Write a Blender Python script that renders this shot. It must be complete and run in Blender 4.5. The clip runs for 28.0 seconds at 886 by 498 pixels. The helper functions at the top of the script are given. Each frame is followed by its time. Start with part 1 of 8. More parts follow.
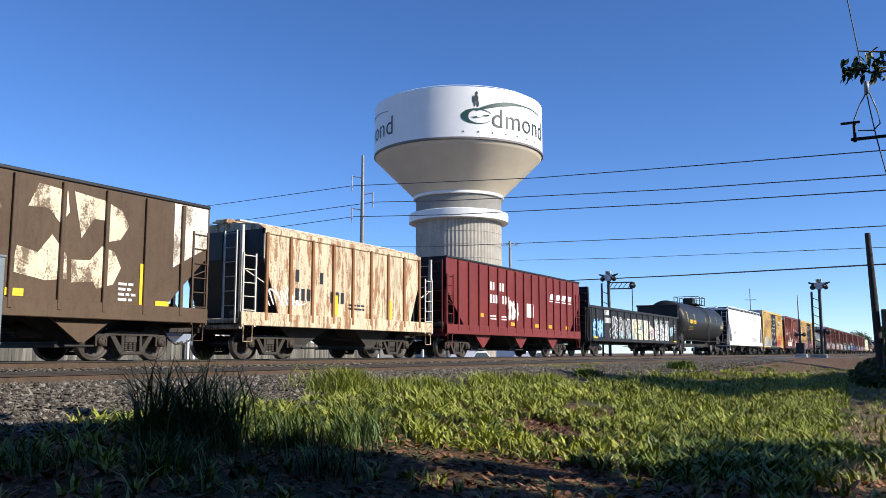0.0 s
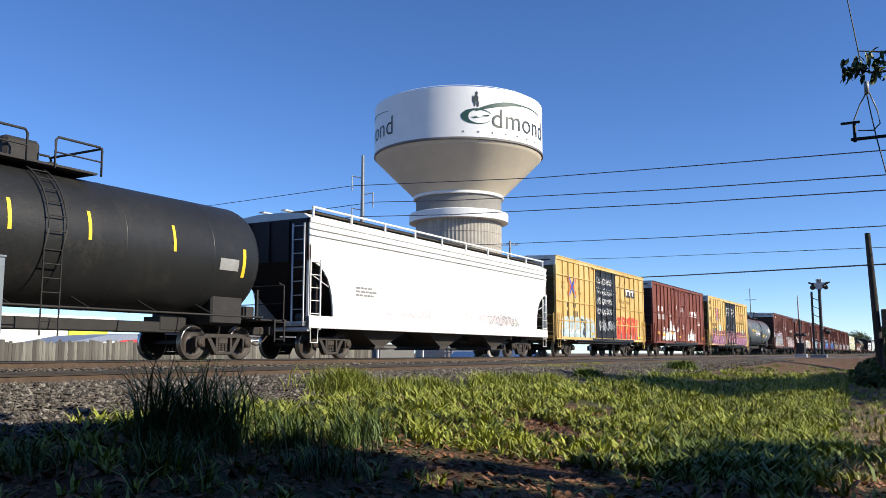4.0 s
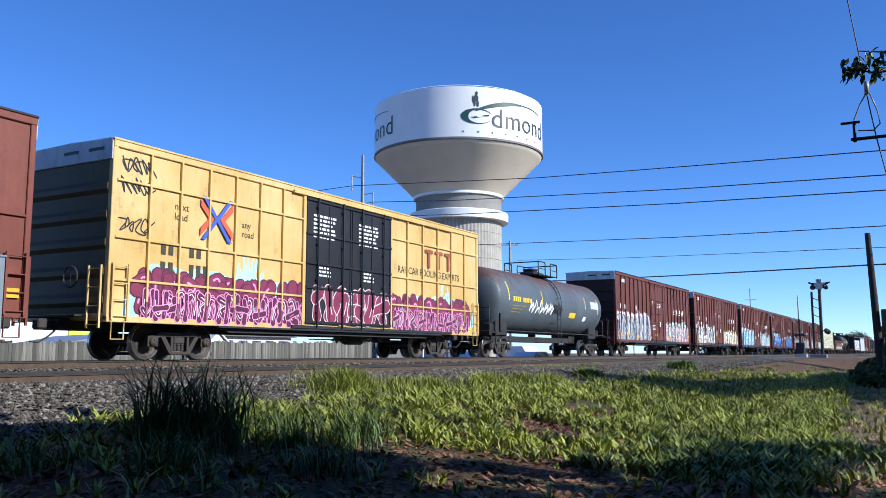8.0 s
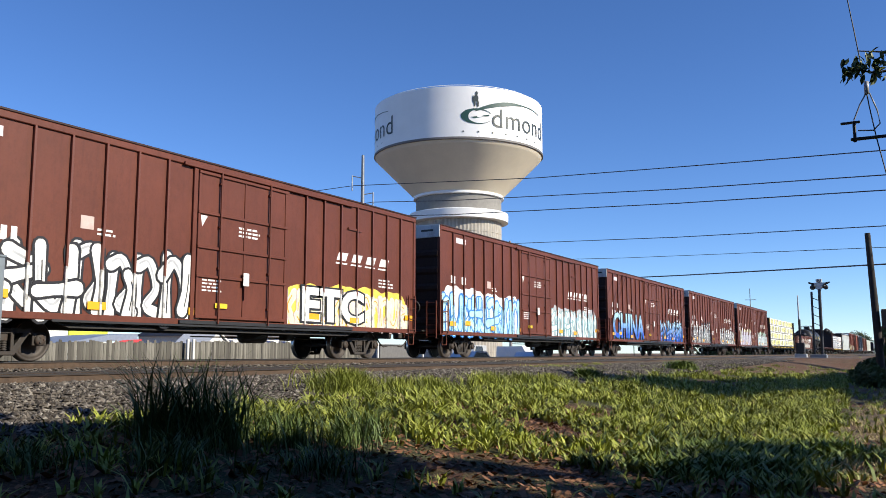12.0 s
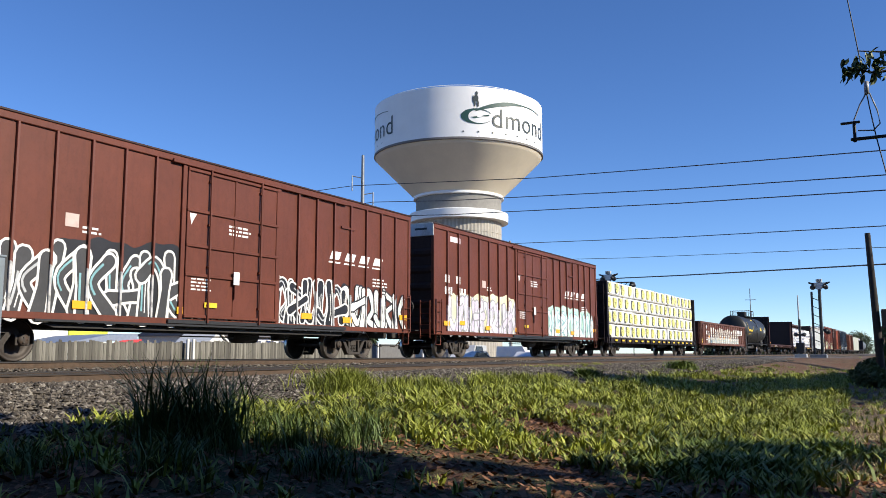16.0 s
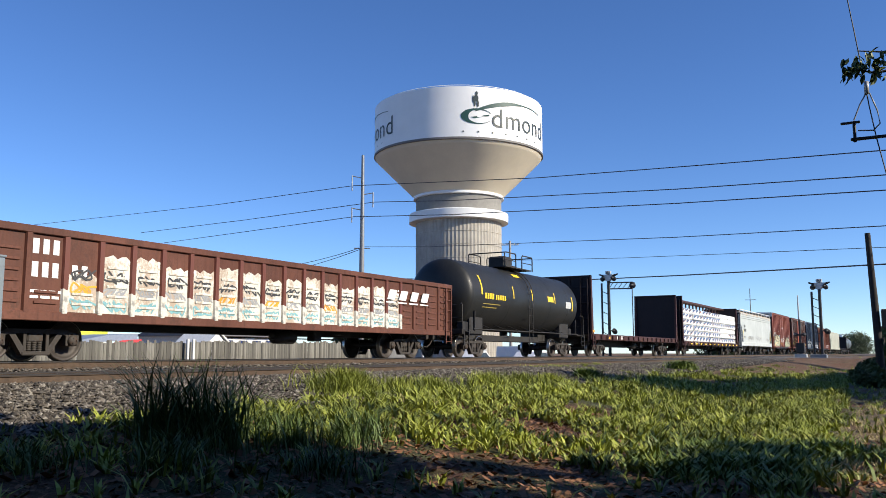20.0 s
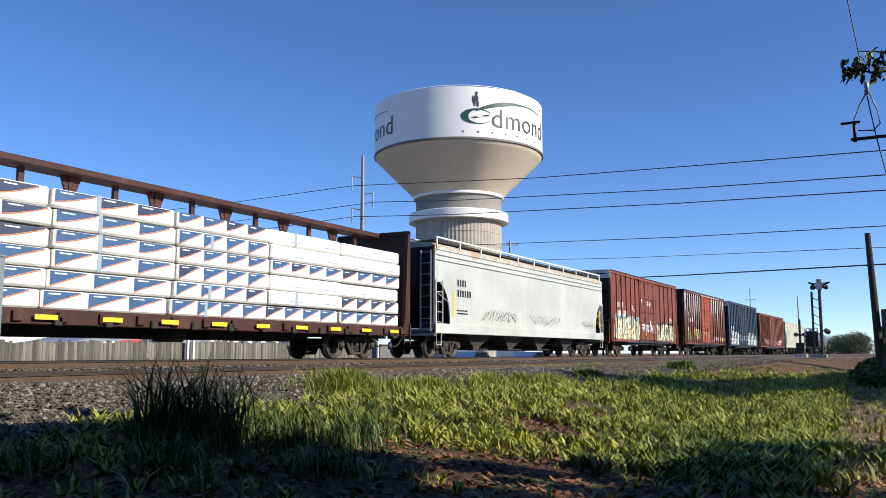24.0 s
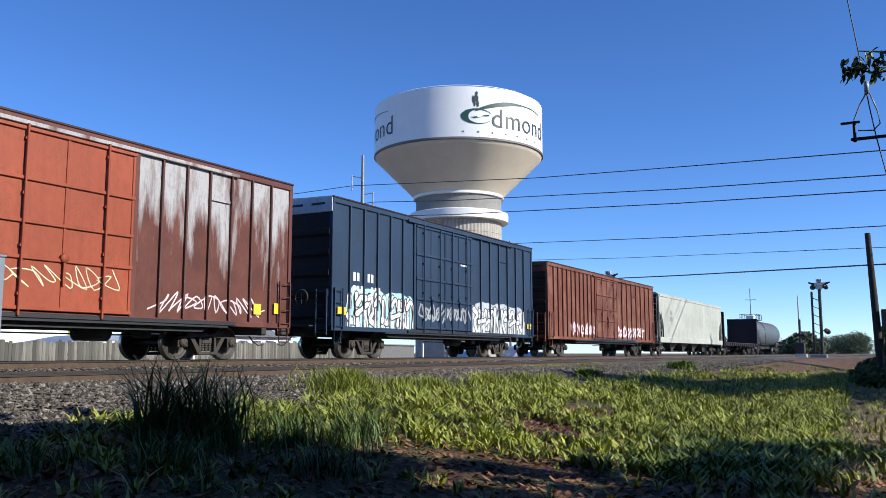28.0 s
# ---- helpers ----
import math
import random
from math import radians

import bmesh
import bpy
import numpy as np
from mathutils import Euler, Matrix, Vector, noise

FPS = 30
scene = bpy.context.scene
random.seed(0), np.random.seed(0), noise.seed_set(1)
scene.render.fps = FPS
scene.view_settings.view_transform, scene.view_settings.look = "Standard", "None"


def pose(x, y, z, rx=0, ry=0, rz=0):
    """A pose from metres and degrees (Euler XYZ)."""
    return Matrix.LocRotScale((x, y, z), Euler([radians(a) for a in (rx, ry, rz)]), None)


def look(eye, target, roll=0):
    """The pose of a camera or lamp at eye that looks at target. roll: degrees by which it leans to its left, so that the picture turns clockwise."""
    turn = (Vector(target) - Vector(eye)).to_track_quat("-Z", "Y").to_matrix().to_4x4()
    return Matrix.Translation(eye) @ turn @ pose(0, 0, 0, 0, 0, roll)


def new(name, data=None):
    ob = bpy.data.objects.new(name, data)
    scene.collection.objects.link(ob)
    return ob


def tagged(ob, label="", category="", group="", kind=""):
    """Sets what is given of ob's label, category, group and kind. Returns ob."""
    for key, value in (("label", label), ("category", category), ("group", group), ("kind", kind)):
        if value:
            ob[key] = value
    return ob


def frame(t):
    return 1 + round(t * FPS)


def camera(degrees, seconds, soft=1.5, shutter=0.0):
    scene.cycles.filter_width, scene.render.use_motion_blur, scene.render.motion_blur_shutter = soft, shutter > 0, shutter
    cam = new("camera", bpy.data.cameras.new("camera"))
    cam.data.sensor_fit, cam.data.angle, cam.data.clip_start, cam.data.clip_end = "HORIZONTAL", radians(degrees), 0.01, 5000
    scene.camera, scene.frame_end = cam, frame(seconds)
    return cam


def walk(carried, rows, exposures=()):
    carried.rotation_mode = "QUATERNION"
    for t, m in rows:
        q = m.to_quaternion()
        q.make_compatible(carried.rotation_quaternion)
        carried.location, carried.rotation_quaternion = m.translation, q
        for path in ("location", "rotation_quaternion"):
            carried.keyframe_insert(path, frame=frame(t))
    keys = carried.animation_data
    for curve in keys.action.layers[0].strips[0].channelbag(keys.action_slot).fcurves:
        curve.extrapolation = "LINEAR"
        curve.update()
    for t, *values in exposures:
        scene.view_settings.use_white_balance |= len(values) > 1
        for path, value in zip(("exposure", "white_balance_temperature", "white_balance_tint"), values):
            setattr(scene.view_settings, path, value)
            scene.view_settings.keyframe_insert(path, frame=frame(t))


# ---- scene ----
# The camera stands still beside the line, about head height of a seated watcher.
EYE = Vector((0.0, 0.0, 1.45))
HEAD, TILT = radians(60.583), radians(7.006)
AIM = Vector((math.sin(HEAD) * math.cos(TILT), math.cos(HEAD) * math.cos(TILT), math.sin(TILT)))
cam = camera(55.19, 28.0, soft=0.75)
STOPS = 0.42
BALANCE = ((0, 6600), (3, 6850), (6, 6750), (7, 6600), (8, 5750), (8.5, 5400), (9, 5450), (9.5, 6000), (10, 6600), (11, 6800), (21, 6900), (24, 6850), (26, 6700), (27.5, 6200), (28, 6200))
walk(cam, [(0.0, look(EYE, EYE + AIM)), (28.0, look(EYE, EYE + AIM))], [(t, STOPS, kelvin, 10) for t, kelvin in BALANCE])

# ---- light: clear sky, sun at middle height to the right behind the camera ----
SUN_BEARING, SUN_HEIGHT = radians(172), radians(28)
world = bpy.data.worlds.new("sky")
scene.world = world
world.use_nodes = True
wn = world.node_tree.nodes
sky = wn.new("ShaderNodeTexSky")
sky.sky_type = "NISHITA"
sky.sun_disc = False
sky.sun_elevation = SUN_HEIGHT
sky.sun_rotation = SUN_BEARING
sky.altitude = 1000
sky.air_density, sky.dust_density, sky.ozone_density = 0.75, 0.15, 5.0
wn["Background"].inputs["Strength"].default_value = 0.142
deep = wn.new("ShaderNodeHueSaturation")
deep.inputs["Hue"].default_value = 0.507
deep.inputs["Saturation"].default_value = 1.12
world.node_tree.links.new(sky.outputs[0], deep.inputs["Color"])
world.node_tree.links.new(deep.outputs[0], wn["Background"].inputs[0])
sun = new("sun", bpy.data.lights.new("sun", "SUN"))
sun.data.energy, sun.data.angle, sun.data.color = 4.7, radians(0.55), (1.0, 0.94, 0.82)
SUN_DIR = Vector((math.sin(SUN_BEARING) * math.cos(SUN_HEIGHT), math.cos(SUN_BEARING) * math.cos(SUN_HEIGHT), math.sin(SUN_HEIGHT)))
sun.matrix_world = look(SUN_DIR * 60, (0, 0, 0))

# ---- plan ----
MAIN_Y, MAIN_Z = 17.79, 1.27   # centre and railhead of the line in use
NEAR_Y, NEAR_Z = 13.30, 1.115  # the empty track beside it
SPEED = 15.603            # metres a second, towards -x

# ---- materials ----
def shader(name, rough=0.6, metal=0.0):
    m = bpy.data.materials.new(name)
    m.use_nodes = True
    n, l = m.node_tree.nodes, m.node_tree.links
    p = n["Principled BSDF"]
    p.inputs["Roughness"].default_value = rough
    p.inputs["Metallic"].default_value = metal
    tc = n.new("ShaderNodeTexCoord")
    return m, n, l, p, tc.outputs["Object"]


def mapped(n, l, co, scale):
    mp = n.new("ShaderNodeMapping")
    mp.inputs["Scale"].default_value = scale
    l.new(co, mp.inputs[0])
    return mp.outputs[0]


def noise_at(n, l, co, scale, detail=5, rough=0.6):
    t = n.new("ShaderNodeTexNoise")
    t.inputs["Scale"].default_value = scale
    t.inputs["Detail"].default_value = detail
    t.inputs["Roughness"].default_value = rough
    l.new(co, t.inputs["Vector"])
    return t.outputs["Fac"]


def ramp(n, l, fac, stops):
    r = n.new("ShaderNodeValToRGB")
    e = r.color_ramp.elements
    while len(e) < len(stops):
        e.new(0.5)
    for el, (pos, col) in zip(e, stops):
        el.position, el.color = pos, (*col, 1) if len(col) == 3 else col
    l.new(fac, r.inputs[0])
    return r.outputs[0]


def mix(n, l, fac, a, b):
    x = n.new("ShaderNodeMix")
    x.data_type = "RGBA"
    for s, v in ((x.inputs[0], fac), (x.inputs[6], a), (x.inputs[7], b)):
        if isinstance(v, (int, float)):
            s.default_value = v
        elif isinstance(v, tuple):
            s.default_value = (*v, 1)
        else:
            l.new(v, s)
    return x.outputs[2]


def bump(n, l, p, height, strength, dist=0.02):
    b = n.new("ShaderNodeBump")
    b.inputs["Strength"].default_value = strength
    b.inputs["Distance"].default_value = dist
    l.new(height, b.inputs["Height"])
    l.new(b.outputs[0], p.inputs["Normal"])


def scaled(c, k):
    return tuple(min(1.0, v * k) for v in c)


W, K = (1, 1, 1), (0, 0, 0)


def paint(name, base, rust=(0.13, 0.045, 0.02), worn=0.25, streak=0.35, rough=0.5, fade=None, rustlow=0.62, crust=None, flow=(1.4, 1.4, 0.7)):
    """Weathered paint on steel: uneven fading, streaks that run down, patches of rust."""
    m, n, l, p, co = shader(name, rough)
    p.inputs["Specular IOR Level"].default_value = 0.32
    blot = noise_at(n, l, mapped(n, l, co, (0.5, 0.5, 0.5)), 1.0, 4)
    run = noise_at(n, l, mapped(n, l, co, (5.0, 5.0, 0.35)), 1.4, 6, 0.65)
    fine = noise_at(n, l, co, 22.0, 4)
    c = mix(n, l, ramp(n, l, blot, ((0.35, K), (0.7, W))), scaled(base, 0.86), fade or scaled(base, 1.15))
    c = mix(n, l, ramp(n, l, run, ((0.5, K), (0.72, (streak,) * 3))), c, scaled(base, 0.45))
    grime = noise_at(n, l, mapped(n, l, co, (1.0, 1.0, 0.6)), 8.0, 7, 0.7)
    c = mix(n, l, ramp(n, l, grime, ((0.45, K), (0.72, (0.45 if max(base) < 0.4 else 0.14,) * 3))), c, scaled(base, 0.55))
    spot = n.new("ShaderNodeMath")
    spot.operation = "MULTIPLY_ADD"
    l.new(fine, spot.inputs[0])
    spot.inputs[1].default_value = 0.35
    l.new(noise_at(n, l, mapped(n, l, co, flow), 1.3, 7, 0.7), spot.inputs[2])
    if crust:
        sep, hi = n.new("ShaderNodeSeparateXYZ"), n.new("ShaderNodeMapRange")
        l.new(co, sep.inputs[0])
        l.new(sep.outputs[2], hi.inputs[0])
        hi.inputs["From Min"].default_value, hi.inputs["From Max"].default_value = crust
        hi.inputs["To Max"].default_value = 0.32
        up = n.new("ShaderNodeMath")
        l.new(spot.outputs[0], up.inputs[0])
        l.new(hi.outputs[0], up.inputs[1])
        spot = up
    c = mix(n, l, ramp(n, l, spot.outputs[0], ((rustlow + 0.1, K), (rustlow + 0.2, (worn,) * 3))), c, rust)
    l.new(c, p.inputs["Base Color"])
    bump(n, l, p, blot, 0.25, 0.03)
    rr = ramp(n, l, fine, ((0.3, (rough - 0.1,) * 3), (0.75, (min(1, rough + 0.2),) * 3)))
    l.new(rr, p.inputs["Roughness"])
    return m


def plain(name, base, rough=0.6, metal=0.0, vary=0.15, scale=6.0, relief=0.0):
    """One colour with grain at two scales."""
    m, n, l, p, co = shader(name, rough, metal)
    a = noise_at(n, l, co, scale, 5)
    b = noise_at(n, l, co, scale * 9, 3)
    c = mix(n, l, ramp(n, l, a, ((0.3, K), (0.7, W))), scaled(base, 1 - vary), scaled(base, 1 + vary))
    c = mix(n, l, ramp(n, l, b, ((0.4, K), (0.8, (0.4,) * 3))), c, scaled(base, 1 - 2 * vary))
    l.new(c, p.inputs["Base Color"])
    if relief:
        bump(n, l, p, b, relief, 0.02)
    return m


def fade_paint(name, low, high, z0, z1, rough=0.5):
    """Sprayed paint that runs from one colour to another up the side."""
    m, n, l, p, co = shader(name, rough)
    s = n.new("ShaderNodeSeparateXYZ")
    l.new(co, s.inputs[0])
    r = n.new("ShaderNodeMapRange")
    r.inputs["From Min"].default_value, r.inputs["From Max"].default_value = z0, z1
    l.new(s.outputs[2], r.inputs[0])
    ad = n.new("ShaderNodeMath")
    ad.operation = "MULTIPLY_ADD"
    l.new(noise_at(n, l, co, 2.5, 4), ad.inputs[0])
    ad.inputs[1].default_value = 0.25
    l.new(r.outputs[0], ad.inputs[2])
    l.new(mix(n, l, ramp(n, l, ad.outputs[0], ((0.2, K), (0.95, W))), low, high), p.inputs["Base Color"])
    return m


MATS = {}


def mat(name, make, *a, **k):
    if name not in MATS:
        MATS[name] = make(name, *a, **k)
    return MATS[name]


# ---- mesh building ----
class Shape:
    """Collects faces of one mesh."""

    def __init__(self):
        self.v, self.f, self.smooth = [], [], []

    def add(self, verts, faces, smooth=False):
        o = len(self.v)
        self.v.extend(verts)
        self.f.extend([tuple(i + o for i in f) for f in faces])
        self.smooth.extend([smooth] * len(faces))
        return self

    def box(self, x0, x1, y0, y1, z0, z1, b=0.0):
        if x0 > x1: x0, x1 = x1, x0
        if y0 > y1: y0, y1 = y1, y0
        if z0 > z1: z0, z1 = z1, z0
        b = min(b, (x1 - x0) * 0.3, (y1 - y0) * 0.3, (z1 - z0) * 0.3)
        if b <= 0:
            v = [(x, y, z) for x in (x0, x1) for y in (y0, y1) for z in (z0, z1)]
            return self.add(v, [(0, 1, 3, 2), (4, 6, 7, 5), (0, 4, 5, 1), (2, 3, 7, 6), (0, 2, 6, 4), (1, 5, 7, 3)])
        v, at = [], {}
        X, Y, Z = (x0, x1), (y0, y1), (z0, z1)
        for i in (0, 1):
            for j in (0, 1):
                for k in (0, 1):
                    for ax in range(3):
                        pt = [X[i], Y[j], Z[k]]
                        s = [b * (1 - 2 * i), b * (1 - 2 * j), b * (1 - 2 * k)]
                        for q in range(3):
                            if q != ax:
                                pt[q] += s[q]
                        at[(i, j, k, ax)] = len(v)
                        v.append(tuple(pt))
        f = []
        for ax in range(3):
            for s in (0, 1):
                o = [q for q in range(3) if q != ax]
                loop = []
                for a, c in ((0, 0), (1, 0), (1, 1), (0, 1)):
                    key = [0, 0, 0]
                    key[ax], key[o[0]], key[o[1]] = s, a, c
                    loop.append(at[(*key, ax)])
                if (s == 0) != (ax == 1):
                    loop.reverse()
                f.append(tuple(loop))
        for ax in range(3):
            o = [q for q in range(3) if q != ax]
            for a in (0, 1):
                for c in (0, 1):
                    k0, k1 = [0, 0, 0], [0, 0, 0]
                    k0[ax], k1[ax] = 0, 1
                    k0[o[0]] = k1[o[0]] = a
                    k0[o[1]] = k1[o[1]] = c
                    f.append((at[(*k0, o[0])], at[(*k1, o[0])], at[(*k1, o[1])], at[(*k0, o[1])]))
        for i in (0, 1):
            for j in (0, 1):
                for k in (0, 1):
                    f.append((at[(i, j, k, 0)], at[(i, j, k, 1)], at[(i, j, k, 2)]))
        return self.add(v, f)

    def tube(self, pts, r, seg=8, caps=True, smooth=True):
        """A round bar along points; r one radius or one for each point."""
        pts = [Vector(p) for p in pts]
        rs = r if isinstance(r, (list, tuple)) else [r] * len(pts)
        v, f = [], []
        for i, p in enumerate(pts):
            d = (pts[min(i + 1, len(pts) - 1)] - pts[max(i - 1, 0)]).normalized()
            u = d.cross(Vector((0, 0, 1)))
            u = Vector((1, 0, 0)) if u.length < 1e-3 else u.normalized()
            w = u.cross(d)
            v += [tuple(p + rs[i] * (math.cos(2 * math.pi * k / seg) * u + math.sin(2 * math.pi * k / seg) * w)) for k in range(seg)]
        for i in range(len(pts) - 1):
            for k in range(seg):
                a, b = i * seg + k, i * seg + (k + 1) % seg
                f.append((a, b, b + seg, a + seg))
        self.add(v, f, smooth)
        if caps:
            self.add([v[k] for k in range(seg)], [tuple(range(seg))[::-1]])
            self.add(v[-seg:], [tuple(range(seg))])
        return self

    def lathe(self, profile, seg=32, axis="z", at=(0, 0, 0), smooth=True, span=1.0):
        """Turns (radius, height) pairs round an axis."""
        v, f = [], []
        for r, h in profile:
            for k in range(seg):
                a = 2 * math.pi * k / seg * span
                c, s = r * math.cos(a), r * math.sin(a)
                q = {"z": (c, s, h), "y": (c, h, s), "x": (h, c, s)}[axis]
                v.append((q[0] + at[0], q[1] + at[1], q[2] + at[2]))
        for i in range(len(profile) - 1):
            for k in range(seg):
                a, b = i * seg + k, i * seg + (k + 1) % seg
                f.append((a, b, b + seg, a + seg))
        return self.add(v, f, smooth)

    def prism(self, outline, a, b, plane="xz"):
        """Extrudes an outline from a to b across its plane."""
        put = {"xz": lambda p, q, h: (p, h, q), "yz": lambda p, q, h: (h, p, q), "xy": lambda p, q, h: (p, q, h)}[plane]
        k = len(outline)
        v = [put(p, q, a) for p, q in outline] + [put(p, q, b) for p, q in outline]
        f = [tuple(range(k)), tuple(range(2 * k - 1, k - 1, -1))]
        f += [(i, i + k, (i + 1) % k + k, (i + 1) % k) for i in range(k)]
        return self.add(v, f)

    def mesh(self, name):
        me = bpy.data.meshes.new(name)
        me.from_pydata(self.v, [], self.f)
        if any(self.smooth):
            me.polygons.foreach_set("use_smooth", self.smooth)
        bm = bmesh.new()
        bm.from_mesh(me)
        bmesh.ops.recalc_face_normals(bm, faces=bm.faces)
        bm.to_mesh(me)
        bm.free()
        return me


def part(name, shape, material, parent, label="", at=None):
    """One mesh under a thing or under a part."""
    me = shape if isinstance(shape, bpy.types.Mesh) else shape.mesh(name)
    if not me.materials:
        me.materials.append(material)
    ob = new(name, me)
    if parent is not None:
        ob.parent = parent
    if at is not None:
        ob.location = at
    if label:
        ob["label"] = label
    return ob


def thing(name, x, y, z, label, category, group=""):
    ob = new(name)
    ob.empty_display_size = 0.3
    ob.location = (x, y, z)
    return tagged(ob, label, category, group)


def solid(name, shape, material, label="", category="", group="", kind=""):
    return tagged(part(name, shape, material, None), label, category, group, kind)


def written(text, size, x, y, z, material, parent, name="lettering", bold=0.0, lean=0.0, wide=1.0, label=""):
    """Letters that stand on a side facing -y, first letter's foot at x, z."""
    cu = bpy.data.curves.new(name, "FONT")
    cu.body, cu.size, cu.offset, cu.extrude, cu.shear, cu.resolution_u = text, size, bold, 0.002, lean, 3
    tmp = new(name, cu)
    me = bpy.data.meshes.new_from_object(tmp.evaluated_get(bpy.context.evaluated_depsgraph_get()))
    bpy.data.objects.remove(tmp)
    bpy.data.curves.remove(cu)
    me.transform(Matrix(((wide, 0, 0, x), (0, 0, -1, y), (0, 1, 0, z), (0, 0, 0, 1))))
    me.materials.clear()
    return part(name, me, material, parent, label)


def bars(count, x, z, w, h, gap, y, material, parent, name="lettering_bar", lean=0.0, rnd=None):
    """Plain bars that stand in for lettering, one a character."""
    me = Shape().prism([(0, 0), (w, 0), (w + lean, h), (lean, h)], 0, 0.003).mesh(name)
    for i in range(count):
        part(name, me, material, parent, at=(x + i * (w + gap), y, z))

# ---- ground ----
def smooth(a, b, v):
    t = min(1.0, max(0.0, (v - a) / (b - a)))
    return t * t * (3 - 2 * t)


def ground_z(x, y):
    """Height of the land: grass bank, ballast beds of two tracks, low ground behind."""
    bank = 0.62 * smooth(1.5, 9.0, y) + 0.12 * smooth(-12, 1, y) - 0.12
    bank += 0.30 * smooth(26, 60, x) * smooth(-2, 9, y)
    n = 0.05 * noise.noise(Vector((x * 0.35, y * 0.35, 0))) + 0.02 * noise.noise(Vector((x * 1.6, y * 1.6, 3)))
    bed = 0.93
    up = smooth(9.0, 11.6, y)
    z = bank + (bed - bank) * up
    if y > 14.9:
        z += (1.07 - bed) * smooth(14.9, 16.2, y)
    if y > 19.6:
        z += (0.05 - 1.07) * smooth(19.6, 23.0, y)
    cross = smooth(64, 70, x) * (1 - smooth(86, 94, x)) * smooth(-6, 2, y) * (1 - smooth(27, 36, y))
    z += (1.06 - z) * cross * (0.0 if 12.2 < y < 18.9 else 1.0)
    return z + n * (1 - up * 0.7)


def ground_mat():
    m, n, l, p, co = shader("bank soil and turf", 0.95)
    a = noise_at(n, l, co, 0.45, 6)
    b = noise_at(n, l, co, 5.0, 6, 0.7)
    c = noise_at(n, l, co, 40.0, 4)
    soil = mix(n, l, ramp(n, l, b, ((0.35, K), (0.7, W))), (0.085, 0.032, 0.015), (0.27, 0.12, 0.055))
    soil = mix(n, l, ramp(n, l, noise_at(n, l, co, 17.0, 6, 0.75), ((0.42, K), (0.62, W))), soil, (0.07, 0.03, 0.016))
    # bare red patches where the grass is worn through
    worn = ramp(n, l, noise_at(n, l, co, 1.3, 5), ((0.56, K), (0.66, W)))
    turf = mix(n, l, ramp(n, l, c, ((0.35, K), (0.7, W))), (0.035, 0.042, 0.012), (0.12, 0.11, 0.035))
    turf = mix(n, l, worn, turf, soil)
    c = mix(n, l, ramp(n, l, a, ((0.44, K), (0.60, W))), turf, soil)
    sep = n.new("ShaderNodeSeparateXYZ")
    l.new(co, sep.inputs[0])

    def band(axis, lo, hi):
        r = n.new("ShaderNodeMapRange")
        r.clamp = (lo, hi) != (0.0, 1.0)
        r.inputs["From Min"].default_value, r.inputs["From Max"].default_value = lo, hi
        wob = n.new("ShaderNodeMath")
        wob.operation = "MULTIPLY_ADD"
        l.new(b, wob.inputs[0])
        wob.inputs[1].default_value = 1.6
        l.new(sep.outputs[axis], wob.inputs[2])
        l.new(wob.outputs[0], r.inputs[0])
        return r.outputs[0]

    def both(u, v):
        k = n.new("ShaderNodeMath")
        k.operation = "MULTIPLY"
        l.new(u, k.inputs[0])
        l.new(v, k.inputs[1])
        return k.outputs[0]

    far_soil = mix(n, l, ramp(n, l, noise_at(n, l, co, 1.2, 6), ((0.4, K), (0.65, W))), (0.15, 0.062, 0.030), (0.17, 0.11, 0.06))
    far_soil = mix(n, l, ramp(n, l, noise_at(n, l, co, 3.5, 6, 0.75), ((0.48, K), (0.62, W))), far_soil, (0.07, 0.055, 0.025))
    slant = n.new("ShaderNodeMath")
    slant.operation = "MULTIPLY_ADD"
    l.new(sep.outputs[0], slant.inputs[0])
    slant.inputs[1].default_value = 0.27
    l.new(band(1, 0.0, 1.0), slant.inputs[2])
    edge = n.new("ShaderNodeMapRange")
    edge.inputs["From Min"].default_value, edge.inputs["From Max"].default_value = 17.6, 18.4
    l.new(slant.outputs[0], edge.inputs[0])
    c = mix(n, l, both(band(0, 24.0, 31.0), edge.outputs[0]), c, far_soil)
    dirt = mix(n, l, ramp(n, l, noise_at(n, l, co, 6.0, 6, 0.7), ((0.35, K), (0.7, W))), (0.16, 0.10, 0.055), (0.36, 0.26, 0.15))
    c = mix(n, l, both(band(0, 10.5, 12.0), band(1, 2.4, 1.6)), c, dirt)
    l.new(c, p.inputs["Base Color"])
    bump(n, l, p, b, 1.0, 0.12)
    return m


def ballast_mat():
    m, n, l, p, co = shader("ballast gravel", 0.95)
    v = n.new("ShaderNodeTexVoronoi")
    v.inputs["Scale"].default_value = 16
    l.new(co, v.inputs["Vector"])
    c = mix(n, l, ramp(n, l, v.outputs["Color"], ((0.2, K), (0.8, W))), (0.03, 0.027, 0.024), (0.13, 0.115, 0.10))
    l.new(mix(n, l, ramp(n, l, noise_at(n, l, co, 0.7, 5), ((0.4, K), (0.75, (0.6,) * 3))), c, (0.12, 0.085, 0.055)), p.inputs["Base Color"])
    bump(n, l, p, v.outputs["Distance"], 0.9, 0.05)
    return m


def axis_steps(lo, hi, fine_lo, fine_hi, fine, coarse):
    out, v = [], lo
    while v < hi:
        out.append(v)
        v += fine if fine_lo <= v < fine_hi else min(coarse, max(fine, 0.12 * min(abs(v - fine_lo), abs(v - fine_hi)) + fine))
    return out + [hi]


